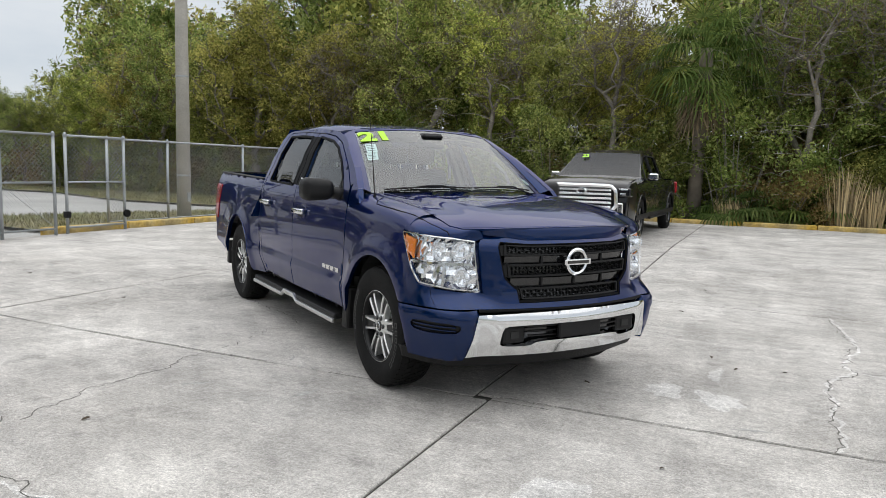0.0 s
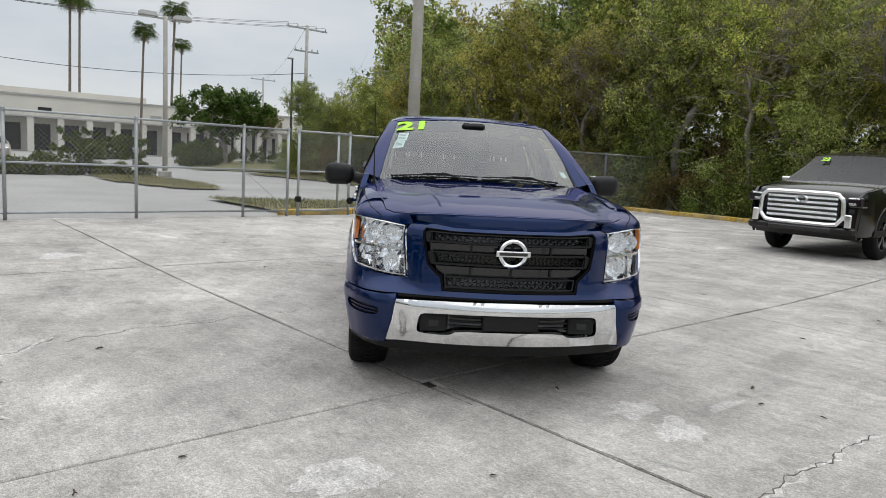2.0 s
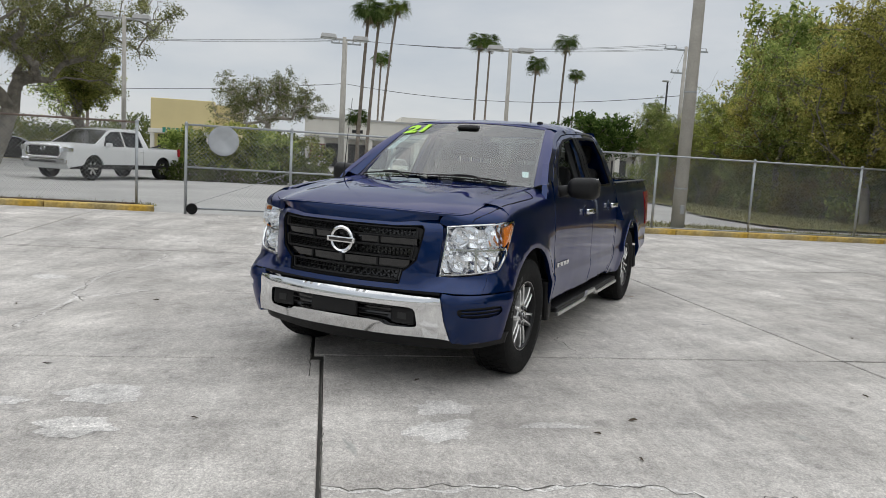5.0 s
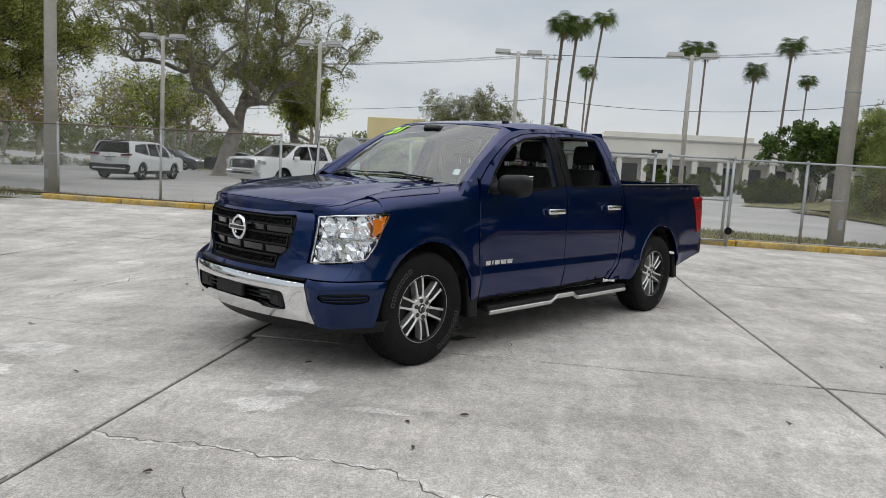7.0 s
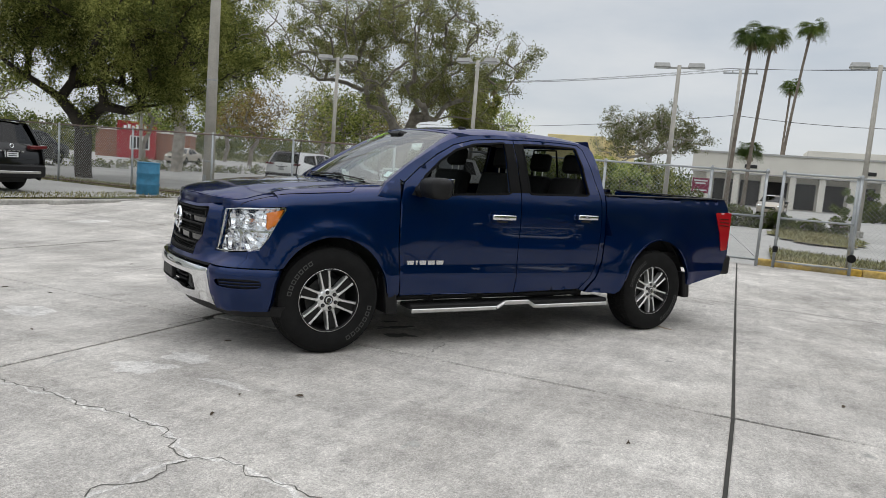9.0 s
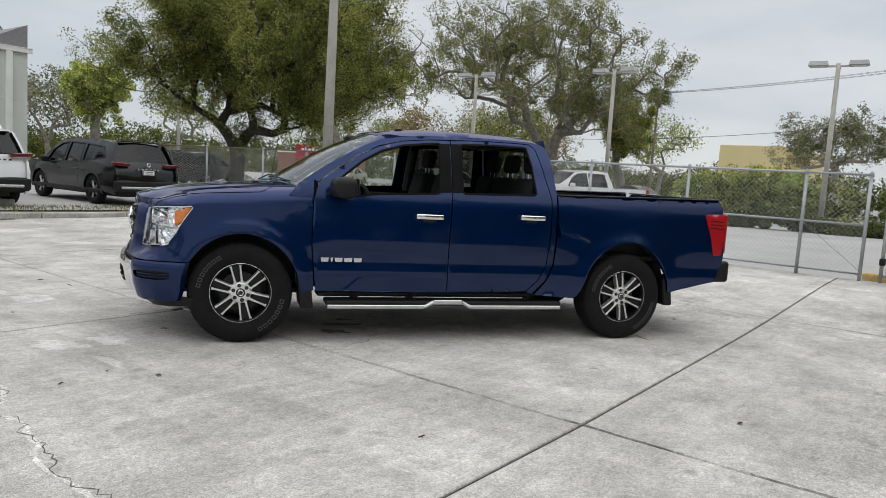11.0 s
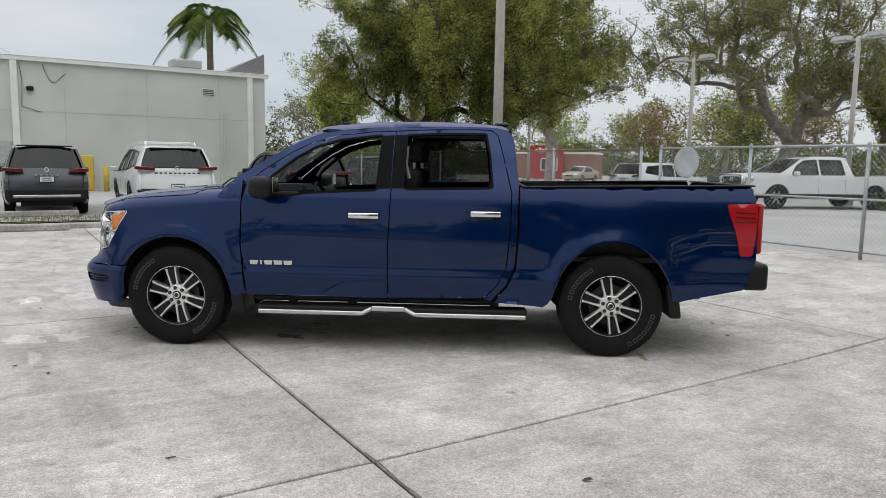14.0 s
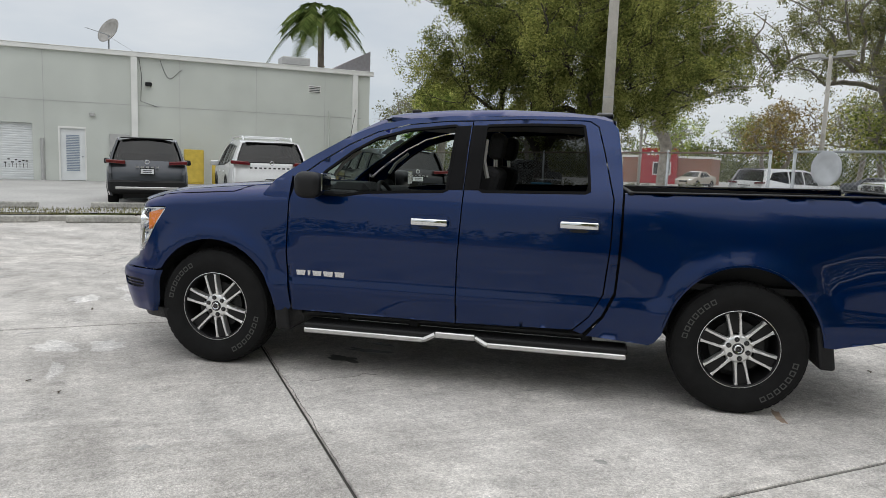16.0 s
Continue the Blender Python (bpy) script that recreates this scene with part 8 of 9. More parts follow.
# ---- other vehicles: x forward from the middle of the car, y to its left ----
def car_wheel(parent, r, x, y, rim_mat, spokes, z0=0.0):
    side_sign = 1 if y > 0 else -1
    w = 0.115
    bm = bmesh.new()
    k = r / 0.40
    lathe(bm, [(0.62 * r, -w * 0.8), (0.80 * r, -w), (0.95 * r, -w * 0.92), (r, -w * 0.6), (r, w * 0.6), (0.95 * r, w * 0.92), (0.80 * r, w), (0.62 * r, w * 0.8)], 36, "y")
    root = part("wheel", bm, M_RUBBER, parent, smooth=True)
    root.matrix_local = pose(x, y, r + z0, 0, 0, 0 if side_sign > 0 else 180)
    bm = bmesh.new()
    lathe(bm, [(0.63 * r, w * 0.82), (0.60 * r, w * 0.86), (0.57 * r, w * 0.6), (0.5 * r, -w * 0.4), (0.001, -w * 0.4)], 32, "y")
    part("rim_barrel", bm, M_GLOSSBLACK, root)
    for i in range(spokes):
        bm = bmesh.new()
        rows = []
        for rr, hw in ((0.05 * r, 0.05 * r), (0.25 * r, 0.075 * r), (0.60 * r, 0.095 * r)):
            rows.append([bm.verts.new(v) for v in ((rr, w * 0.5, -hw), (rr, w * 0.72, -hw * 0.7), (rr, w * 0.72, hw * 0.7), (rr, w * 0.5, hw))])
        for a, b in zip(rows, rows[1:]):
            for q in range(3):
                bm.faces.new((a[q], a[q + 1], b[q + 1], b[q]))
        bmesh.ops.rotate(bm, verts=bm.verts[:], cent=(0, 0, 0), matrix=Matrix.Rotation(i * math.tau / spokes, 3, "Y"))
        part("spoke", bm, rim_mat, root)
    return root


def car(name, m, label, paint, L, W, wheel_r, axles, top, windows, yprof, belt, sill=0.28, rim_mat=None, spokes=5, clad=None, arch_gap=0.06, glass=None, open_bed=None):
    """A car from its long section: top is a list of (x, z, half width, what) from the front foot over the roof to the rear foot."""
    root = empty(name, m, label, "car" if name != "pickup" else "pickup truck")
    glass = glass or M_GLASSDARK
    kinds = {"b": ("body_shell", paint), "g": ("windscreen", M_GLASSDARK if glass is M_GLASSDARK else glass), "k": ("lower_trim", clad or M_BLACK), "n": (None, None)}
    # strips across the car
    i = 0
    while i < len(top) - 1:
        what = top[i + 1][3]
        j = i + 1
        while j + 1 < len(top) and top[j + 1][3] == what:
            j += 1
        nm, mt = kinds[what]
        if nm:
            bm = bmesh.new()
            rows = []
            for x, z, hw, _ in top[i:j + 1]:
                row = []
                for k in range(9):
                    u = -1 + k / 4
                    up = 0.022 if z > belt * 0.85 else 0.0
                    fx = 0.07 * u * u * (-1 if x > 0 else 1) if abs(x) > L * 0.36 else 0.0
                    row.append(bm.verts.new((x + fx, hw * u, z + up * (1 - u * u))))
                rows.append(row)
            for a, b in zip(rows, rows[1:]):
                for k in range(8):
                    bm.faces.new((a[k], b[k], b[k + 1], a[k + 1])).smooth = True
            bm.normal_update()
            if sum((f.normal * f.calc_area()).dot(f.calc_center_median() - Vector((0, 0, 0.7))) for f in bm.faces) < 0:
                bmesh.ops.reverse_faces(bm, faces=bm.faces[:])
            part(nm if what != "g" or top[i][0] > 0 else "rear_window", bm, mt, root)
        i = j
    contour = [(x, z) for x, z, _, _ in top]
    for sg in (1, -1):
        def sd(x, z, sg=sg):
            hw = float(np.interp(z, [p[0] for p in yprof], [p[1] for p in yprof])) * W / 2
            e = max(0.0, abs(x) - (L / 2 - 0.55)) / 0.55
            return Vector((x, sg * hw * (1 - 0.10 * e * e), z))

        out = list(contour)
        foot = [(contour[-1][0], sill)]
        for ax in sorted(axles):
            foot += [(ax + (wheel_r + arch_gap) * math.cos(a), wheel_r + (wheel_r + arch_gap) * math.sin(a)) for a in [math.pi * (1 - k / 14) for k in range(15)] if wheel_r + (wheel_r + arch_gap) * math.sin(a) > sill]
        foot += [(contour[0][0], sill)]
        part("body_side", sheet(out + foot, sd, windows, 0.12, (0, -0.05 * sg, 0)), paint, root)
        for w in windows:
            part("side_window", sheet(w, lambda x, z: sd(x, z) - Vector((0, 0.02 * sg, 0)), (), 0.2, out=(0, sg, 0)), glass, root)
            part("window_trim", ribbon(w, lambda x, z: sd(x, z), 0.035, -0.008 * sg, True, 0.1), M_BLACK, root)
        for ax in axles:
            lip = [(ax + (wheel_r + arch_gap) * math.cos(a), wheel_r + (wheel_r + arch_gap) * math.sin(a)) for a in [math.pi * k / 16 for k in range(17)] if wheel_r + (wheel_r + arch_gap) * math.sin(a) > sill + 0.02]
            part("arch_trim", ribbon(lip, sd, 0.07 if clad else 0.03, -0.012 * sg, False, 0.06), clad or paint, root)
            car_wheel(root, wheel_r, ax, sg * (W / 2 - 0.135), rim_mat or M_SATIN, spokes)
        part("sill_trim", ribbon([(axles[0] - wheel_r - 0.12, sill + 0.06), (axles[1] + wheel_r + 0.12, sill + 0.06)], sd, 0.12, -0.015 * sg, False, 0.1), clad or M_BLACK, root)
        xs = sorted(p[0] for w in windows for p in w)
        for xd in (0.28, -0.72):
            part("door_gap", ribbon([(xd, sill + 0.14), (xd + 0.02, belt - 0.06)], sd, 0.010, -0.002 * sg, False, 0.1), M_DARKMETAL, root)
            part("door_handle", boxes(((xd - 0.02, sg * W / 2 * 0.985 - 0.02, belt - 0.14), (xd + 0.18, sg * W / 2 * 0.985 + 0.025, belt - 0.10)), bevel=0.01), paint, root)
        bm = bmesh.new()
        box(bm, (-0.07, -0.11, -0.07), (0.07, 0.11, 0.08), 0.04, 3)
        bmesh.ops.translate(bm, verts=bm.verts[:], vec=(max(xs) - 0.12, sg * (W / 2 + 0.08), belt + 0.07))
        part("door_mirror", bm, M_BLACK if paint is not M_CARWHITE else paint, root)
    part("underside", boxes(((-L / 2 + 0.3, -W * 0.30, sill - 0.06), (L / 2 - 0.3, W * 0.30, belt - 0.25))), M_DARKMETAL, root)
    for sx, sw in ((-0.2, 0.3), (-1.2, 0.25)):
        part("seat_block", boxes(((sx, -W * 0.33, sill), (sx + sw, W * 0.33, belt + 0.31)), bevel=0.05), M_SEAT, root)
    return root


YP_SUV = [(0.2, 0.92), (0.45, 0.985), (0.75, 1.0), (0.98, 0.985), (1.05, 0.96), (1.35, 0.85), (1.68, 0.70), (1.9, 0.66)]


def suv_extras(root, L, W, belt, tail_z, lamp_w, brand_word, rails=False, bar=True, pz=0.80):
    xr = -L / 2
    for sg in (1, -1):
        bm = bmesh.new()
        box(bm, (xr + 0.02, sg * (W / 2 - 0.06) - lamp_w / 2 - sg * lamp_w * 0.42, tail_z - 0.045), (xr + 0.16, sg * (W / 2 - 0.06) + lamp_w / 2 - sg * lamp_w * 0.42, tail_z + 0.045), 0.02, 2)
        for v in bm.verts:
            v.co.z += 0.06 * (abs(v.co.y) - (W / 2 - lamp_w))
        part("tail_lamp", bm, M_REDDARK, root, "slim dark red tail lamp")
        part("rear_reflector", boxes(((xr - 0.012, sg * 0.62 - 0.09, 0.47), (xr + 0.02, sg * 0.62 + 0.09, 0.50)), bevel=0.005), M_REDDARK, root)
        if rails:
            part("roof_rail", one_tube([(0.75, sg * 0.60, 1.70), (0.65, sg * 0.61, 1.80), (-1.6, sg * 0.60, 1.80), (-1.75, sg * 0.59, 1.70)], 0.022, 6), M_CARWHITE, root)
    if rails:
        for x in (0.2, -1.1):
            part("roof_bar", one_tube([(x, -0.60, 1.81), (x, 0.60, 1.81)], 0.02, 6), M_CARWHITE, root)
    plate = part("number_plate", boxes(((xr - 0.04, -0.15, pz), (xr + 0.03, 0.15, pz + 0.14)), bevel=0.006), M_WHITEPAINT, root)
    part("plate_frame", boxes(((xr - 0.044, -0.16, pz - 0.01), (xr - 0.038, 0.16, pz + 0.012)), ((xr - 0.044, -0.16, pz + 0.128), (xr - 0.038, 0.16, pz + 0.15)), ((xr - 0.044, -0.16, pz + 0.012), (xr - 0.038, -0.145, pz + 0.128)), ((xr - 0.044, 0.145, pz + 0.012), (xr - 0.038, 0.16, pz + 0.128))), M_BLACK, plate)
    for k in range(2):
        part("text_bar", boxes(((xr - 0.044, -0.10, pz + 0.035 + k * 0.045), (xr - 0.0405, 0.10, pz + 0.055 + k * 0.045))), M_TRIMGREY, plate)
    part("rear_bumper", boxes(((xr - 0.03, -W / 2 + 0.06, 0.36), (xr + 0.12, W / 2 - 0.06, 0.66)), bevel=0.05), M_BLACK, root)
    if bar:
        part("skid_trim", boxes(((xr - 0.045, -W / 2 + 0.22, 0.44), (xr + 0.0, W / 2 - 0.22, 0.50)), bevel=0.012), M_SATIN, root)
    bm = bmesh.new()
    lathe(bm, [(0.035, 0), (0.045, 0.012), (0.055, 0)], 20, "x")
    bmesh.ops.translate(bm, verts=bm.verts[:], vec=(xr - 0.005, 0, tail_z + 0.02))
    part("badge_ring", bm, M_CHROME, root)
    for k in range(brand_word):
        y = (k - (brand_word - 1) / 2) * 0.11
        part("badge_piece", boxes(((xr - 0.012, y - 0.03, tail_z - 0.12), (xr + 0.01, y + 0.03, tail_z - 0.085))), M_SHADE if root["label"].startswith("white") else M_SATIN, root)
    part("rear_wiper", one_tube([(xr + 0.16, -0.02, belt + 0.08), (xr + 0.18, -0.34, belt + 0.10)], 0.012, 5), M_BLACK, root)
    part("spoiler", boxes(((xr + 0.30, -0.58, 1.63), (xr + 0.55, 0.58, 1.66)), bevel=0.012), M_BLACK, root)


def suv(name, m, label, paint, L, W, H, belt, r, axles, rim=None, clad=None):
    h = H / 1.70
    xf, xr = L / 2, -L / 2
    top = [(xf - 0.10, 0.30, W * 0.44, "b"), (xf, 0.52, W * 0.46, "k"), (xf - 0.02, 0.75, W * 0.455, "b"), (xf - 0.12, 0.93, W * 0.44, "b"), (xf - 0.5, 1.02, W * 0.44, "b"), (xf - 1.12, belt + 0.05, W * 0.45, "b"),
           (xf - 1.55, 1.42 * h, W * 0.385, "g"), (xf - 1.80, 1.58 * h, W * 0.36, "g"), (xf - 2.2, 1.665 * h, W * 0.35, "b"), (xf - 3.0, 1.685 * h, W * 0.345, "b"), (xr + 0.75, 1.66 * h, W * 0.34, "b"), (xr + 0.36, 1.60 * h, W * 0.34, "b"),
           (xr + 0.16, belt + 0.12, W * 0.43, "g"), (xr + 0.06, belt - 0.02, W * 0.46, "b"), (xr, 0.80, W * 0.47, "b"), (xr + 0.0, 0.55, W * 0.47, "b"), (xr + 0.12, 0.32, W * 0.45, "k")]
    b0 = belt + 0.02
    w1 = [(xf - 1.42, b0), (xf - 1.62, 1.36 * h), (xf - 1.95, 1.54 * h), (xf - 2.30, 1.585 * h), (xf - 2.32, b0 + 0.03)]
    w2 = [(xf - 2.42, b0 + 0.03), (xf - 2.40, 1.585 * h), (xf - 3.15, 1.57 * h), (xf - 3.22, b0 + 0.05)]
    w3 = [(xf - 3.32, b0 + 0.06), (xf - 3.27, 1.56 * h), (xr + 0.75, 1.50 * h), (xr + 0.50, b0 + 0.20)]
    return car(name, m, label, paint, L, W, r, axles, top, [w1, w2, w3], YP_SUV, belt, rim_mat=rim, clad=clad)


grey_suv = suv("suv", pose(-0.93, -10.1, 0.16, 0, 0, -91), "gunmetal grey compact SUV parked nose to the building", M_CARGREY, 4.65, 1.84, 1.69, 0.98, 0.355, (-1.36, 1.35), clad=M_BLACK)
suv_extras(grey_suv, 4.65, 1.84, 0.98, 1.07, 0.42, 5)
white_suv = suv("suv", pose(-3.72, -9.55, 0.16, 0, 0, -91), "white three-row SUV with roof rails parked nose in", M_CARWHITE, 5.0, 1.98, 1.74, 1.02, 0.375, (-1.44, 1.46), clad=M_BLACK)
suv_extras(white_suv, 5.0, 1.98, 1.02, 1.14, 0.46, 10, rails=True, pz=0.63)
part("tailgate_stripe", boxes(((-2.485, -0.55, 1.155), (-2.44, 0.55, 1.185)), bevel=0.005), M_BLACK, white_suv)
black_suv = suv("suv", pose(-7.5, -9.85, 0.16, 0, 0, -88), "black crossover SUV parked by the fence", M_CARBLACK, 4.9, 1.92, 1.68, 0.99, 0.37, (-1.43, 1.40))
suv_extras(black_suv, 4.9, 1.92, 0.99, 1.05, 0.44, 6, bar=True)
road_suv = suv("suv", pose(-26.6, -12.3, 0.07, 0, 0, 182), "white crossover SUV standing on the road", M_CARWHITE, 4.9, 1.92, 1.68, 0.99, 0.37, (-1.43, 1.40))
suv_extras(road_suv, 4.9, 1.92, 0.99, 1.05, 0.44, 6)


def pickup(m, label, paint, L, W, H, belt, r, axles, chrome_grille, rim=None):
    xf, xr = L / 2, -L / 2
    top = [(xf - 0.12, 0.36, W * 0.43, "b"), (xf, 0.55, W * 0.46, "b"), (xf - 0.01, 0.80, W * 0.465, "b"), (xf - 0.04, 1.08, W * 0.45, "b"), (xf - 0.20, 1.19, W * 0.43, "b"), (xf - 1.25, belt + 0.08, W * 0.44, "b"),
           (xf - 1.75, 1.60 * H / 1.95, W * 0.39, "g"), (xf - 2.05, 1.82 * H / 1.95, W * 0.36, "g"), (xf - 2.5, H - 0.04, W * 0.345, "b"), (xf - 3.3, H - 0.02, W * 0.34, "b"), (xf - 3.75, H - 0.06, W * 0.34, "b"),
           (xf - 3.92, belt + 0.05, W * 0.44, "g"), (xf - 3.95, 0.95, W * 0.42, "b"), (xr + 0.08, 0.95, W * 0.42, "k"), (xr + 0.06, belt, W * 0.42, "k"), (xr, belt, W * 0.46, "b"), (xr, 0.75, W * 0.47, "b"), (xr + 0.05, 0.45, W * 0.46, "b")]
    yp = [(0.2, 0.92), (0.5, 0.985), (0.9, 1.0), (1.15, 0.985), (1.25, 0.95), (1.6, 0.80), (1.95, 0.67)]
    w1 = [(xf - 1.62, belt + 0.03), (xf - 1.85, 1.58 * H / 1.95), (xf - 2.15, 1.76 * H / 1.95), (xf - 2.62, 1.80 * H / 1.95), (xf - 2.62, belt + 0.04)]
    w2 = [(xf - 2.72, belt + 0.04), (xf - 2.72, 1.80 * H / 1.95), (xf - 3.55, 1.79 * H / 1.95), (xf - 3.62, belt + 0.05)]
    top2 = [p for p in top[:12]] + [(xf - 3.93, belt, W * 0.44, "b"), (xr, belt + 0.02, W * 0.46, "n"), (xr, 0.75, W * 0.47, "b"), (xr + 0.05, 0.45, W * 0.46, "b")]
    root = car("pickup", m, label, paint, L, W, r, axles, top2, [w1, w2], yp, belt, sill=0.42, rim_mat=rim, spokes=6, arch_gap=0.085)
    part("load_bed", boxes(((xr + 0.1, -W * 0.40, 0.80), (xf - 4.0, W * 0.40, 0.86)), ((xr + 0.1, -W * 0.46, 0.86), (xf - 4.0, -W * 0.43, belt)), ((xr + 0.1, W * 0.43, 0.86), (xf - 4.0, W * 0.46, belt)), ((xf - 4.02, -W * 0.44, 0.6), (xf - 3.97, W * 0.44, belt))), M_BLACK, root)
    # nose
    part("grille", boxes(((xf - 0.08, -0.64, 0.64 if chrome_grille else 0.76), (xf + 0.015, 0.64, 1.11)), bevel=0.05), M_GLOSSBLACK, root)
    gm = M_CHROME if chrome_grille else M_BLACK
    bm = bmesh.new()
    low = 0.60 if chrome_grille else 0.74
    pts = [(xf + 0.03, y, z) for y, z in soften([(-0.60, low), (-0.72, low + 0.14), (-0.70, 1.04), (-0.60, 1.14), (0.60, 1.14), (0.70, 1.04), (0.72, low + 0.14), (0.60, low)], 1, 0.12)]
    tube(bm, pts + [pts[0]], 0.04, 6, False)
    part("grille_surround", bm, M_CHROME, root)
    for k in range(5):
        bm = bmesh.new()
        zz = (0.71 + k * 0.085) if chrome_grille else (0.80 + k * 0.07)
        n = 22 if chrome_grille else 12
        pts = [(xf + 0.028, -0.60 + 1.2 * i / n, zz + (0.018 if i % 2 else -0.018)) for i in range(n + 1)]
        tube(bm, pts, 0.012, 5)
        if chrome_grille:
            tube(bm, [(a, b, 2 * zz - c) for a, b, c in pts], 0.012, 5)
        part("grille_bar", bm, gm, root)
    bm = bmesh.new()
    lathe(bm, [(0.05, 0), (0.065, 0.015), (0.08, 0)], 24, "x")
    bmesh.ops.transform(bm, matrix=Matrix.Translation((xf + 0.045, 0, 1.02)) @ Matrix.Diagonal((1, 1.4, 0.9, 1)), verts=bm.verts[:])
    part("badge_ring", bm, M_CHROME, root)
    part("front_bumper", boxes(((xf - 0.05, -W * 0.46, 0.44 if chrome_grille else 0.52), (xf + 0.07, W * 0.46, 0.58 if chrome_grille else 0.70)), bevel=0.04), paint if chrome_grille else M_CHROME, root)
    part("lower_grille", boxes(((xf - 0.05, -0.55, 0.46 if chrome_grille else 0.55), (xf + 0.078, 0.55, 0.55 if chrome_grille else 0.65)), bevel=0.02), M_GLOSSBLACK, root)
    for sg in (1, -1):
        bm = bmesh.new()
        box(bm, (xf - 0.25, sg * (W / 2 - 0.16) - 0.13, 0.92), (xf - 0.005, sg * (W / 2 - 0.16) + 0.13, 1.10), 0.03, 2)
        hl = part("headlight", bm, M_GLOSSBLACK if chrome_grille else M_REFLECT, root)
        if chrome_grille:
            part("lamp_strip", boxes(((xf - 0.20, sg * (W / 2 - 0.18) - 0.09, 1.055), (xf - 0.001, sg * (W / 2 - 0.18) + 0.09, 1.085)), bevel=0.008), M_REFLECT, hl)
            part("lamp_strip", boxes(((xf - 0.12, sg * (W / 2 - 0.19) - 0.06, 0.955), (xf - 0.001, sg * (W / 2 - 0.19) + 0.06, 1.0)), bevel=0.008), M_REFLECT, hl)
            part("bumper_end", boxes(((xf - 0.06, sg * 0.80 - 0.06, 0.56), (xf + 0.074, sg * 0.80 + 0.06, 0.80)), bevel=0.02), M_CHROME, root)
        part("tail_lamp", boxes(((xr - 0.01, sg * (W / 2 - 0.06) - 0.05, 0.90), (xr + 0.1, sg * (W / 2 - 0.06) + 0.05, 1.2)), bevel=0.02), M_REDLAMP, root)
        part("side_step", boxes(((-1.1, sg * (W / 2 - 0.02) - 0.06, 0.40), (1.05, sg * (W / 2 - 0.02) + 0.06, 0.45)), bevel=0.015), M_BLACK, root)
    part("rear_bumper", boxes(((xr - 0.12, -W * 0.45, 0.50), (xr + 0.06, W * 0.45, 0.68)), bevel=0.04), M_CHROME, root)
    return root


black_pickup = pickup(pose(-3.35, 16.9, 0.10, 0, 0, -91.5), "glossy black crew cab pickup with chrome grille near the woods", M_CARBLACK, 5.93, 2.03, 1.96, 1.24, 0.435, (-1.87, 1.83), True, M_GLOSSBLACK)
for sg in (1, -1):
    part("mirror_cap", boxes(((1.19, 1.0, 1.26), (1.315, 1.215, 1.405)), bevel=0.03) if sg > 0 else boxes(((1.19, -1.215, 1.26), (1.315, -1.0, 1.405)), bevel=0.03), M_CHROME, black_pickup, "chrome mirror cap")
me = text_mesh("22", 0.15, 0.001)
me.materials.append(M_LIME)
yr = new("year_sticker", me)
yr.parent = black_pickup
yr.matrix_local = Matrix(((0, -0.804, 0.595, 1.085), (1, 0, 0, -0.46), (0, 0.595, 0.804, 1.77), (0, 0, 0, 1)))
pickup(pose(-26.4, -4.7, 0.07, 0, 0, -25) @ Matrix.Scale(1.06, 4), "white double cab pickup parked across the road", M_CARWHITE, 5.85, 2.03, 1.86, 1.16, 0.40, (-1.85, 1.80), False)


def sedan(m, label, paint):
    L, W = 4.6, 1.78
    xf, xr = L / 2, -L / 2
    top = [(xf - 0.08, 0.25, W * 0.43, "b"), (xf, 0.48, W * 0.45, "b"), (xf - 0.06, 0.66, W * 0.45, "b"), (xf - 0.35, 0.80, W * 0.43, "b"), (xf - 1.05, 0.95, W * 0.44, "b"), (xf - 1.5, 1.22, W * 0.37, "g"), (xf - 1.8, 1.37, W * 0.33, "g"), (xf - 2.3, 1.45, W * 0.32, "b"), (xf - 2.9, 1.42, W * 0.32, "b"), (xr + 0.75, 1.06, W * 0.40, "g"), (xr + 0.1, 1.02, W * 0.44, "b"), (xr, 0.85, W * 0.46, "b"), (xr + 0.05, 0.35, W * 0.45, "b")]
    w1 = [(xf - 1.45, 0.97), (xf - 1.85, 1.29), (xf - 2.25, 1.36), (xf - 2.25, 0.98)]
    w2 = [(xf - 2.33, 0.98), (xf - 2.33, 1.365), (xf - 2.85, 1.34), (xf - 3.25, 1.02)]
    root = car("sedan", m, label, paint, L, W, 0.32, (-1.33, 1.36), top, [w1, w2], [(0.2, 0.93), (0.6, 1.0), (0.9, 0.97), (1.2, 0.80), (1.45, 0.66)], 0.92, sill=0.24)
    for sg in (1, -1):
        part("headlight", boxes(((xf - 0.2, sg * 0.62 - 0.14, 0.62), (xf - 0.01, sg * 0.62 + 0.14, 0.74)), bevel=0.03), M_REFLECT, root)
        part("tail_lamp", boxes(((xr - 0.01, sg * 0.66 - 0.13, 0.78), (xr + 0.15, sg * 0.66 + 0.13, 0.92)), bevel=0.03), M_REDLAMP, root)
    part("grille", boxes(((xf - 0.05, -0.4, 0.5), (xf + 0.02, 0.4, 0.64)), bevel=0.02), M_GLOSSBLACK, root)
    return root


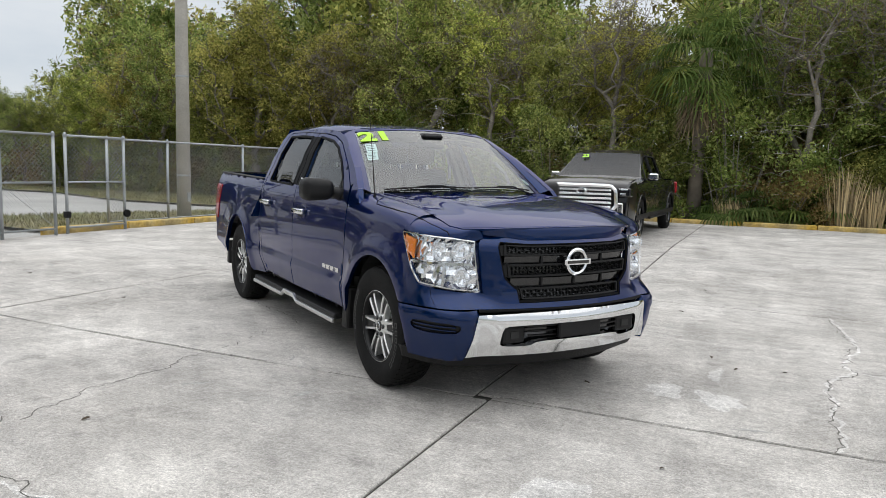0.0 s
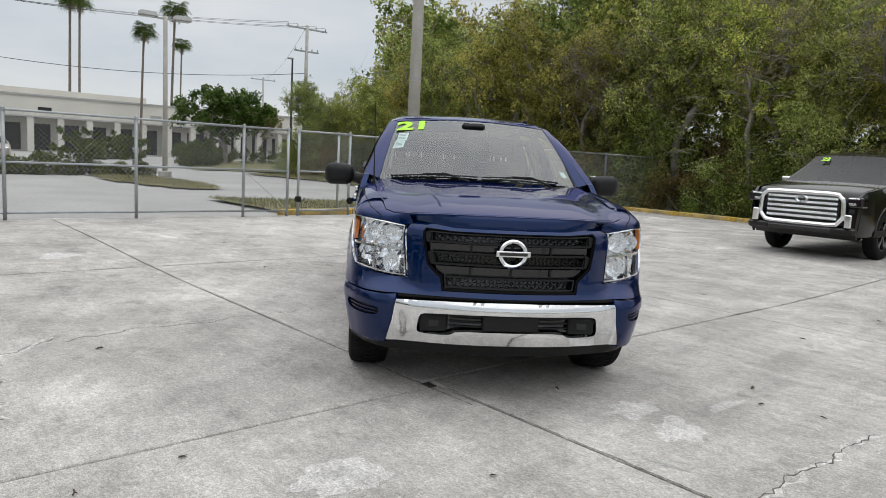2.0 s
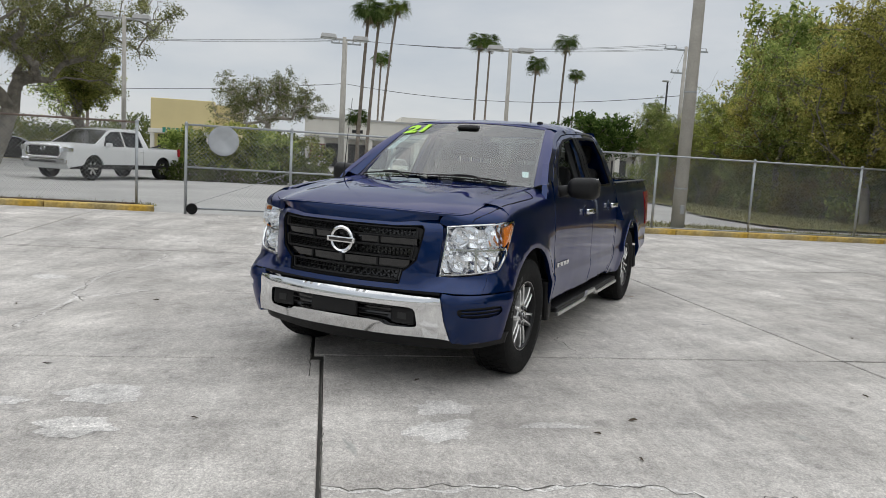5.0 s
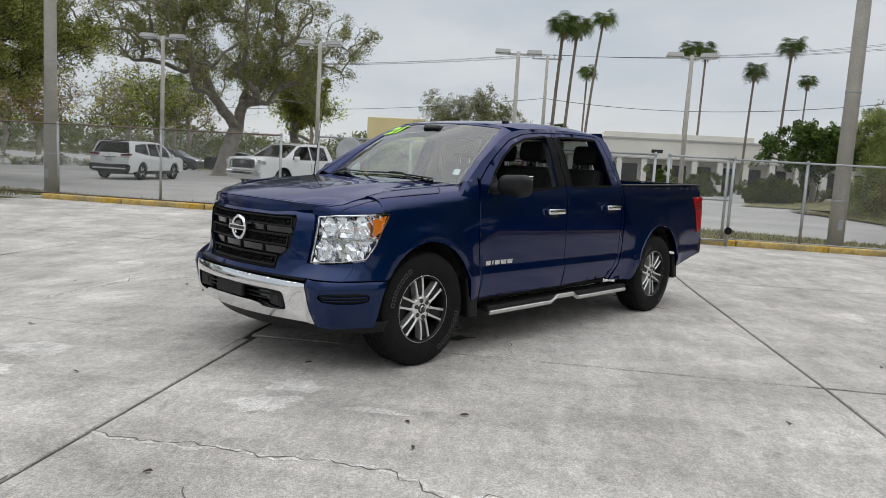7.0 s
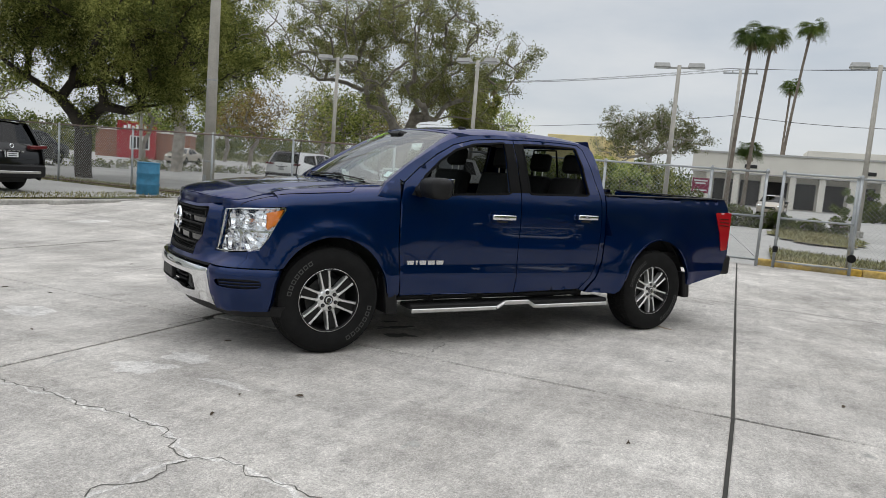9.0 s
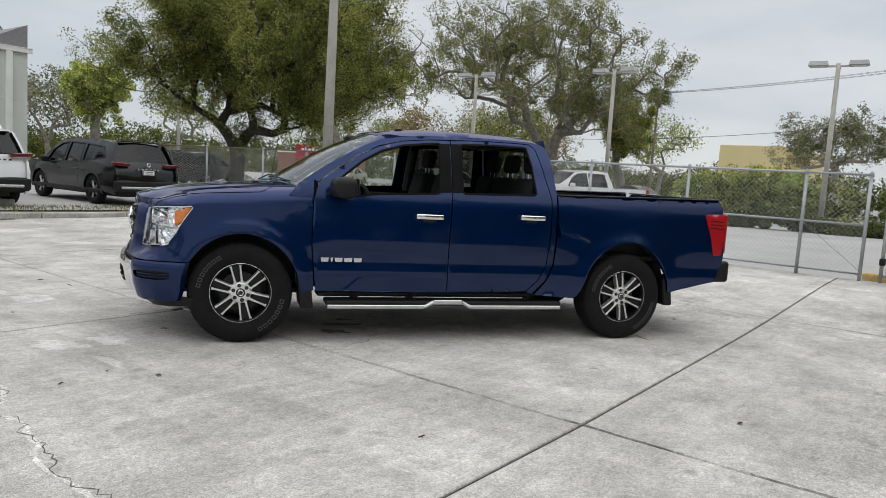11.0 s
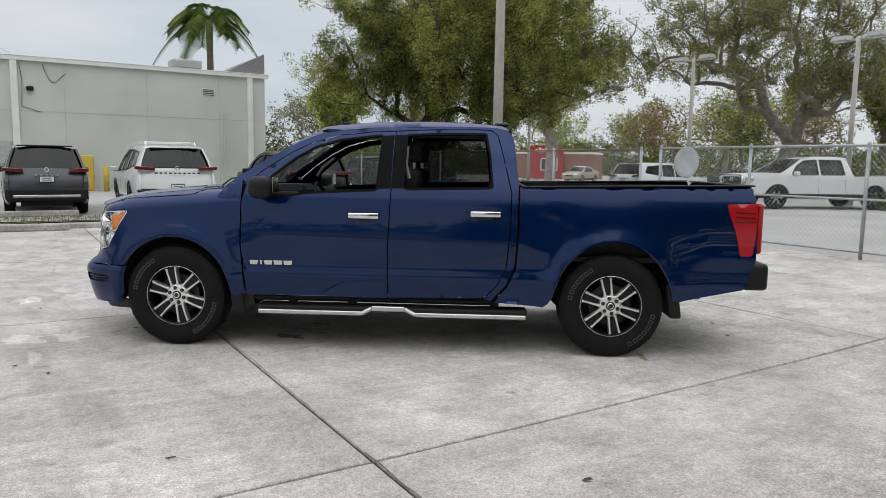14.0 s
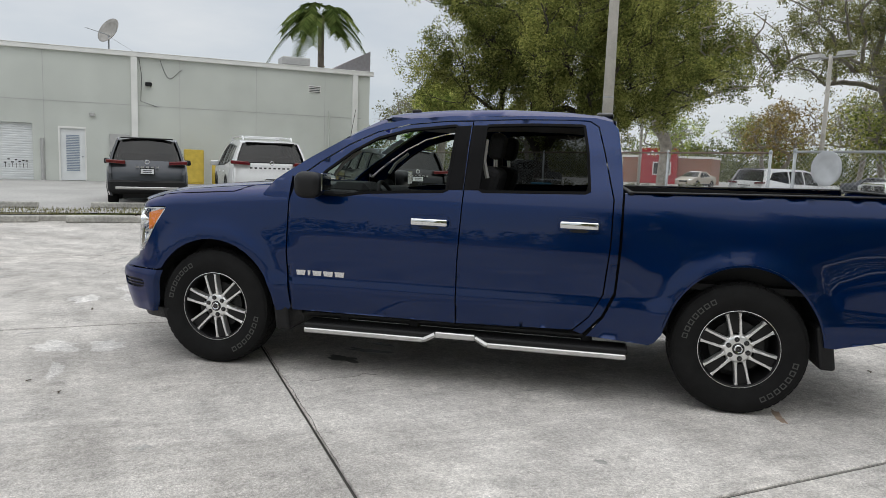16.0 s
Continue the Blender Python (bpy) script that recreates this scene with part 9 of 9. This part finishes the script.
M_CARTAN = paint_mat("champagne_paint", (0.40, 0.36, 0.30), 0.4, 0.35)
M_CARRED = paint_mat("dark_red_paint", (0.12, 0.01, 0.012), 0.3, 0.35)
sedan(pose(-53.0, 9.3, 0.07, 0, 0, -6), "champagne sedan facing the fence in the far car park", M_CARTAN)
sedan(pose(-47.0, -40.0, 0.07, 0, 0, 20), "champagne sedan in the diner's lot", M_CARTAN)
sedan(pose(-43.0, -9.0, 0.07, 0, 0, 70), "grey sedan under the oaks", M_CARGREY)
sedan(pose(-43.5, -15.0, 0.07, 0, 0, 100), "dark sedan under the oaks", M_CARBLACK)
sedan(pose(-45.0, -21.0, 0.07, 0, 0, 95), "silver-grey sedan under the oaks", M_CARGREY)
sedan(pose(-62.0, -10.0, 0.07, 0, 0, 90), "dark sedan outside the yellow shop", M_CARBLACK)
sedan(pose(-62.0, -6.0, 0.07, 0, 0, 90), "red sedan outside the yellow shop", M_CARRED)
suv("suv", pose(-21.5, -26.0, 0.16, 0, 0, 200), "dark grey SUV in the far lot", M_CARGREY, 4.6, 1.85, 1.68, 0.98, 0.35, (-1.33, 1.33))
suv("suv", pose(-17.5, -22.5, 0.16, 0, 0, 190), "dark SUV parked behind the fence", M_CARBLACK, 4.7, 1.9, 1.70, 0.98, 0.36, (-1.35, 1.35))

# ---- yard slabs, joints, cracks, stains ----
XS = [-11.9, -6.72, -1.6, 3.52, 8.64, 13.76, 24.0]
YS = [-6.07, -0.68, 3.80, 8.18, 12.6, 17.0, 21.1]
for i in range(len(XS) - 1):
    for j in range(len(YS) - 1):
        g = 0.0095
        bm = bmesh.new()
        # the joints step a little from slab to slab
        x0, x1 = XS[i] + (0.115 if i == 2 and j < 2 else 0.0) + g, XS[i + 1] + (0.115 if i == 1 and j < 2 else 0.0) - g
        gy = 0.012
        y0, y1 = YS[j] + (0.07 if j == 2 and i > 1 else 0.0) + gy, YS[j + 1] + (0.07 if j == 1 and i > 1 else 0.0) - gy

        def skew(x, y):
            return y + 0.022 * min(0.0, x + 1.6) * max(0.0, 1 - abs(y - 8.18) / 4.2)

        cols = [x0, x0 + 0.006] + [x0 + (x1 - x0) * k / 8 for k in range(1, 8)] + [x1 - 0.006, x1]
        rws = [y0, y0 + 0.006] + [y0 + (y1 - y0) * k / 8 for k in range(1, 8)] + [y1 - 0.006, y1]
        grid = [[bm.verts.new((x, skew(x, y), ground_z(x, y) - (0.007 if x in (x0, x1) or y in (y0, y1) else 0.0))) for x in cols] for y in rws]
        for a in range(len(rws) - 1):
            for b in range(len(cols) - 1):
                bm.faces.new((grid[a][b], grid[a][b + 1], grid[a + 1][b + 1], grid[a + 1][b]))
        ring = grid[0] + [r[-1] for r in grid[1:]] + grid[-1][-2::-1] + [r[0] for r in grid[-2:0:-1]]
        low = [bm.verts.new(v.co - Vector((0, 0, 0.03))) for v in ring]
        for k in range(len(ring)):
            bm.faces.new((ring[k - 1], low[k - 1], low[k], ring[k]))
        bmesh.ops.recalc_face_normals(bm, faces=bm.faces[:])
        mesh_ob("slab", bm, M_CONC, pavement)


def slab_z(x, y):
    """Height of the slab's facets at a place."""
    def cell(v, marks):
        i = max(0, min(len(marks) - 2, sum(1 for m in marks if m <= v) - 1))
        n = (marks[i + 1] - marks[i]) / 8
        a = marks[i] + n * math.floor((v - marks[i]) / n)
        return a, a + n, (v - a) / n
    xa, xb, u = cell(x, XS)
    ya, yb, v = cell(y, YS)
    return (ground_z(xa, ya) * (1 - u) + ground_z(xb, ya) * u) * (1 - v) + (ground_z(xa, yb) * (1 - u) + ground_z(xb, yb) * u) * v


def crack(points, width, seed, parent=pavement, wobble=0.022, material=None, lift=0.002):
    """A jagged dark crack through the given corners."""
    rnd = random.Random(seed)
    pts = [Vector((*p, 0)) for p in points]
    path = []
    for a, b in zip(pts, pts[1:]):
        n = max(2, int((b - a).length / 0.04))
        side = Vector((-(b - a).y, (b - a).x, 0)).normalized()
        o = 0.0
        for k in range(n):
            t = k / n
            o = o * 0.86 + rnd.gauss(0, wobble)
            path.append(a.lerp(b, t) + side * (o * min(1, 4 * t, 4 * (1 - t)) + rnd.gauss(0, wobble * 0.4)))
    path.append(pts[-1])
    bm = bmesh.new()
    prev = None
    for k, p in enumerate(path):
        d = (path[min(k + 1, len(path) - 1)] - path[max(k - 1, 0)]).normalized()
        w = width * rnd.uniform(0.35, 1.2)
        s = Vector((-d.y, d.x, 0)) * w
        z = slab_z(p.x, p.y) + lift
        cur = [bm.verts.new((*(p + s).xy, z)), bm.verts.new((*(p - s).xy, z))]
        if prev:
            bm.faces.new((prev[0], prev[1], cur[1], cur[0]))
        prev = cur
    return mesh_ob("crack" if material is None else "crack_edge", bm, material or M_CRACK, parent)


LONG = [[(0.54, 3.88), (0.57, 4.3), (0.60, 4.8), (0.58, 5.3), (0.66, 5.6), (0.80, 5.8), (0.73, 6.07), (0.78, 6.3), (0.90, 6.75), (0.75, 8.15)],
        [(-2.25, 1.54), (-2.45, 1.51), (-2.79, 1.52), (-3.48, 1.58), (-3.68, 1.47), (-4.59, 1.44), (-5.14, 1.61), (-5.69, 1.81), (-6.52, 1.74)],
        [(0.83, 5.81), (1.18, 5.78), (1.33, 5.74)], [(-3.48, 1.58), (-3.58, 1.83), (-3.89, 2.12)]]
for k, line in enumerate(LONG):
    crack(line, 0.017, 90 + k, wobble=0.015, material=M_PATCH, lift=0.0012)
    crack(line, 0.0045, 1 + k)
for k, line in enumerate(([(-3.73, 2.11), (-3.86, 2.86), (-3.80, 3.28), (-3.87, 3.79), (-3.93, 5.03)], [(-1.65, 5.91), (-1.9, 5.86), (-2.24, 5.89)],
                          [(-6.7, 6.0), (-5.0, 5.7), (-3.93, 5.03)], [(1.0, 4.6), (1.6, 4.9), (2.6, 4.8), (3.5, 5.1)], [(-0.3, 1.1), (-0.6, 0.2), (-0.4, -0.6)], [(-9.0, -0.6), (-8.6, 1.2), (-9.0, 3.7)])):
    crack(line, 0.0036, 5 + k)

# ragged spalled edges along the joints
rj = random.Random(31)
for k, (ax, axis) in enumerate(((-1.6, 0), (3.52, 0), (-6.72, 0), (3.80, 1), (3.87, 1), (-0.68, 1))):
    lo, hi = ((4.0, 14.0) if ax == -1.6 else (-4.0, 14.0)) if axis == 0 else ((-10.5, -1.7) if ax == 3.80 else ((-1.4, 7.5) if ax == 3.87 else (-10.5, 7.5)))
    q = lo
    while q < hi:
        ln, off = rj.uniform(0.7, 2.6), rj.choice((-1, 1)) * rj.uniform(0.006, 0.014)
        a, b = ((ax + off, q), (ax + off, q + ln)) if axis == 0 else ((q, ax + off), (q + ln, ax + off))
        crack([a, b], rj.uniform(0.002, 0.0055), 200 + k * 40 + int(q * 3), wobble=0.003)
        q += ln + rj.uniform(0.0, 0.8)


def blotch(name, x, y, rx, ry, seed, material, jag=0.35, turn=0.0):
    """An irregular thin skin on the slab."""
    bm = bmesh.new()
    c = bm.verts.new((x, y, slab_z(x, y) + 0.0022))
    ring = []
    for k in range(72):
        a = k * math.tau / 72
        r = 1 + jag * noise.fractal((math.cos(a) * 1.4 + seed, math.sin(a) * 1.4, seed * 0.7), 1.0, 2.0, 4)
        px, py = rx * r * math.cos(a), ry * r * math.sin(a)
        ca, sa = math.cos(turn), math.sin(turn)
        wx, wy = x + px * ca - py * sa, y + px * sa + py * ca
        ring.append(bm.verts.new((wx, wy, slab_z(wx, wy) + 0.0016)))
    for k in range(72):
        bm.faces.new((c, ring[k - 1], ring[k]))
    bmesh.ops.recalc_face_normals(bm, faces=bm.faces[:])
    return mesh_ob(name, bm, material, pavement)


for k, (x, y, rx, ry) in enumerate(((-0.72, 2.58, 0.17, 0.22), (-0.20, 2.62, 0.14, 0.19), (-0.57, 2.10, 0.09, 0.14), (-0.13, 4.50, 0.16, 0.19), (-0.50, 4.60, 0.13, 0.17), (-0.18, 5.2, 0.05, 0.16), (-4.5, 1.0, 0.12, 0.2), (-7.8, 3.0, 0.25, 0.2), (1.4, 6.4, 0.10, 0.16), (-3.0, -1.6, 0.3, 0.2), (-6.0, -3.0, 0.35, 0.22), (-1.8, -3.6, 0.3, 0.2))):
    blotch("cement_patch", x, y, rx, ry, 3.1 * k + 1, M_PATCH, 0.55)
blotch("wet_stain", -2.10, 5.42, 0.13, 0.06, 41, M_STAIN, 0.9, 2.3)
blotch("wet_stain", -2.36, 5.25, 0.16, 0.045, 43, M_STAIN, 0.9, 2.5)
blotch("wet_stain", -2.55, 5.12, 0.09, 0.035, 47, M_STAIN, 0.9, 2.4)
M_RUSTSTAIN = mat("rust_stain", (0.30, 0.22, 0.16), 0.9, vary=0.2, scale=9)
M_GREYSTAIN = mat("grey_scuff", (0.36, 0.355, 0.335), 0.9, vary=0.25, scale=14, fine=0.25, fine_scale=60)
blotch("rust_stain", -4.38, 7.40, 0.10, 0.03, 53, M_RUSTSTAIN, 0.8, 1.0)
rs = random.Random(77)
for k in range(46):
    x, y = rs.uniform(-9, 3.2), rs.uniform(-3, 9.5)
    blotch("scuff", x, y, rs.uniform(0.03, 0.13), rs.uniform(0.008, 0.03), 60 + k, M_GREYSTAIN, 1.1, rs.uniform(0, 3.1))


def litter(x, y, a, s, seed):
    """A curled dead leaf or twig."""
    rnd = random.Random(seed)
    bm = bmesh.new()
    if seed % 3:
        pts = [(-s, 0, 0.004), (-s * 0.3, s * 0.38, 0.012), (s * 0.5, s * 0.3, 0.016), (s, 0, 0.007), (s * 0.4, -s * 0.34, 0.012), (-s * 0.4, -s * 0.3, 0.006)]
        c = bm.verts.new((0, 0, 0.005))
        v = [bm.verts.new(p) for p in pts]
        for i in range(6):
            bm.faces.new((c, v[i - 1], v[i]))
        nm, lb = "dead_leaf", "small curled brown leaf on the concrete"
    else:
        tube(bm, [(-s * 1.6, 0, 0.006), (0, s * 0.3, 0.008), (s * 1.5, -s * 0.1, 0.006)], 0.004, 5)
        tube(bm, [(0, s * 0.3, 0.008), (s * 0.7, s * 0.9, 0.006)], 0.003, 4)
        nm, lb = "twig", "small dark twig on the concrete"
    o = mesh_ob(nm, bm, M_LITTER)
    o.matrix_world = pose(x, y, ground_z(x, y) + 0.001, 0, 0, a)
    tagged(o, lb, "litter", "litter on the slabs")


M_LITTER = mat("litter_brown", (0.07, 0.05, 0.03), 0.8, vary=0.3, scale=30)
for k, (x, y) in enumerate(((-0.71, 7.64), (-0.05, 5.4), (-0.25, 5.7), (-1.0, 4.5), (0.3, 5.5), (-4.9, 7.0), (-5.2, 6.6), (-5.6, 7.3), (-4.7, 6.1), (-5.9, 6.9), (0.9, 4.4), (-2.4, 8.9), (-3.1, 1.2), (-0.3, 3.2), (-1.3, 2.1), (-1.2, 1.6), (-6.2, 5.0), (-3.4, 2.3), (1.6, 7.2), (-0.6, 9.3), (-7.5, 2.0), (-8.3, 5.4))):
    litter(x, y, 47 * k, 0.016 + 0.008 * (k % 3), k)
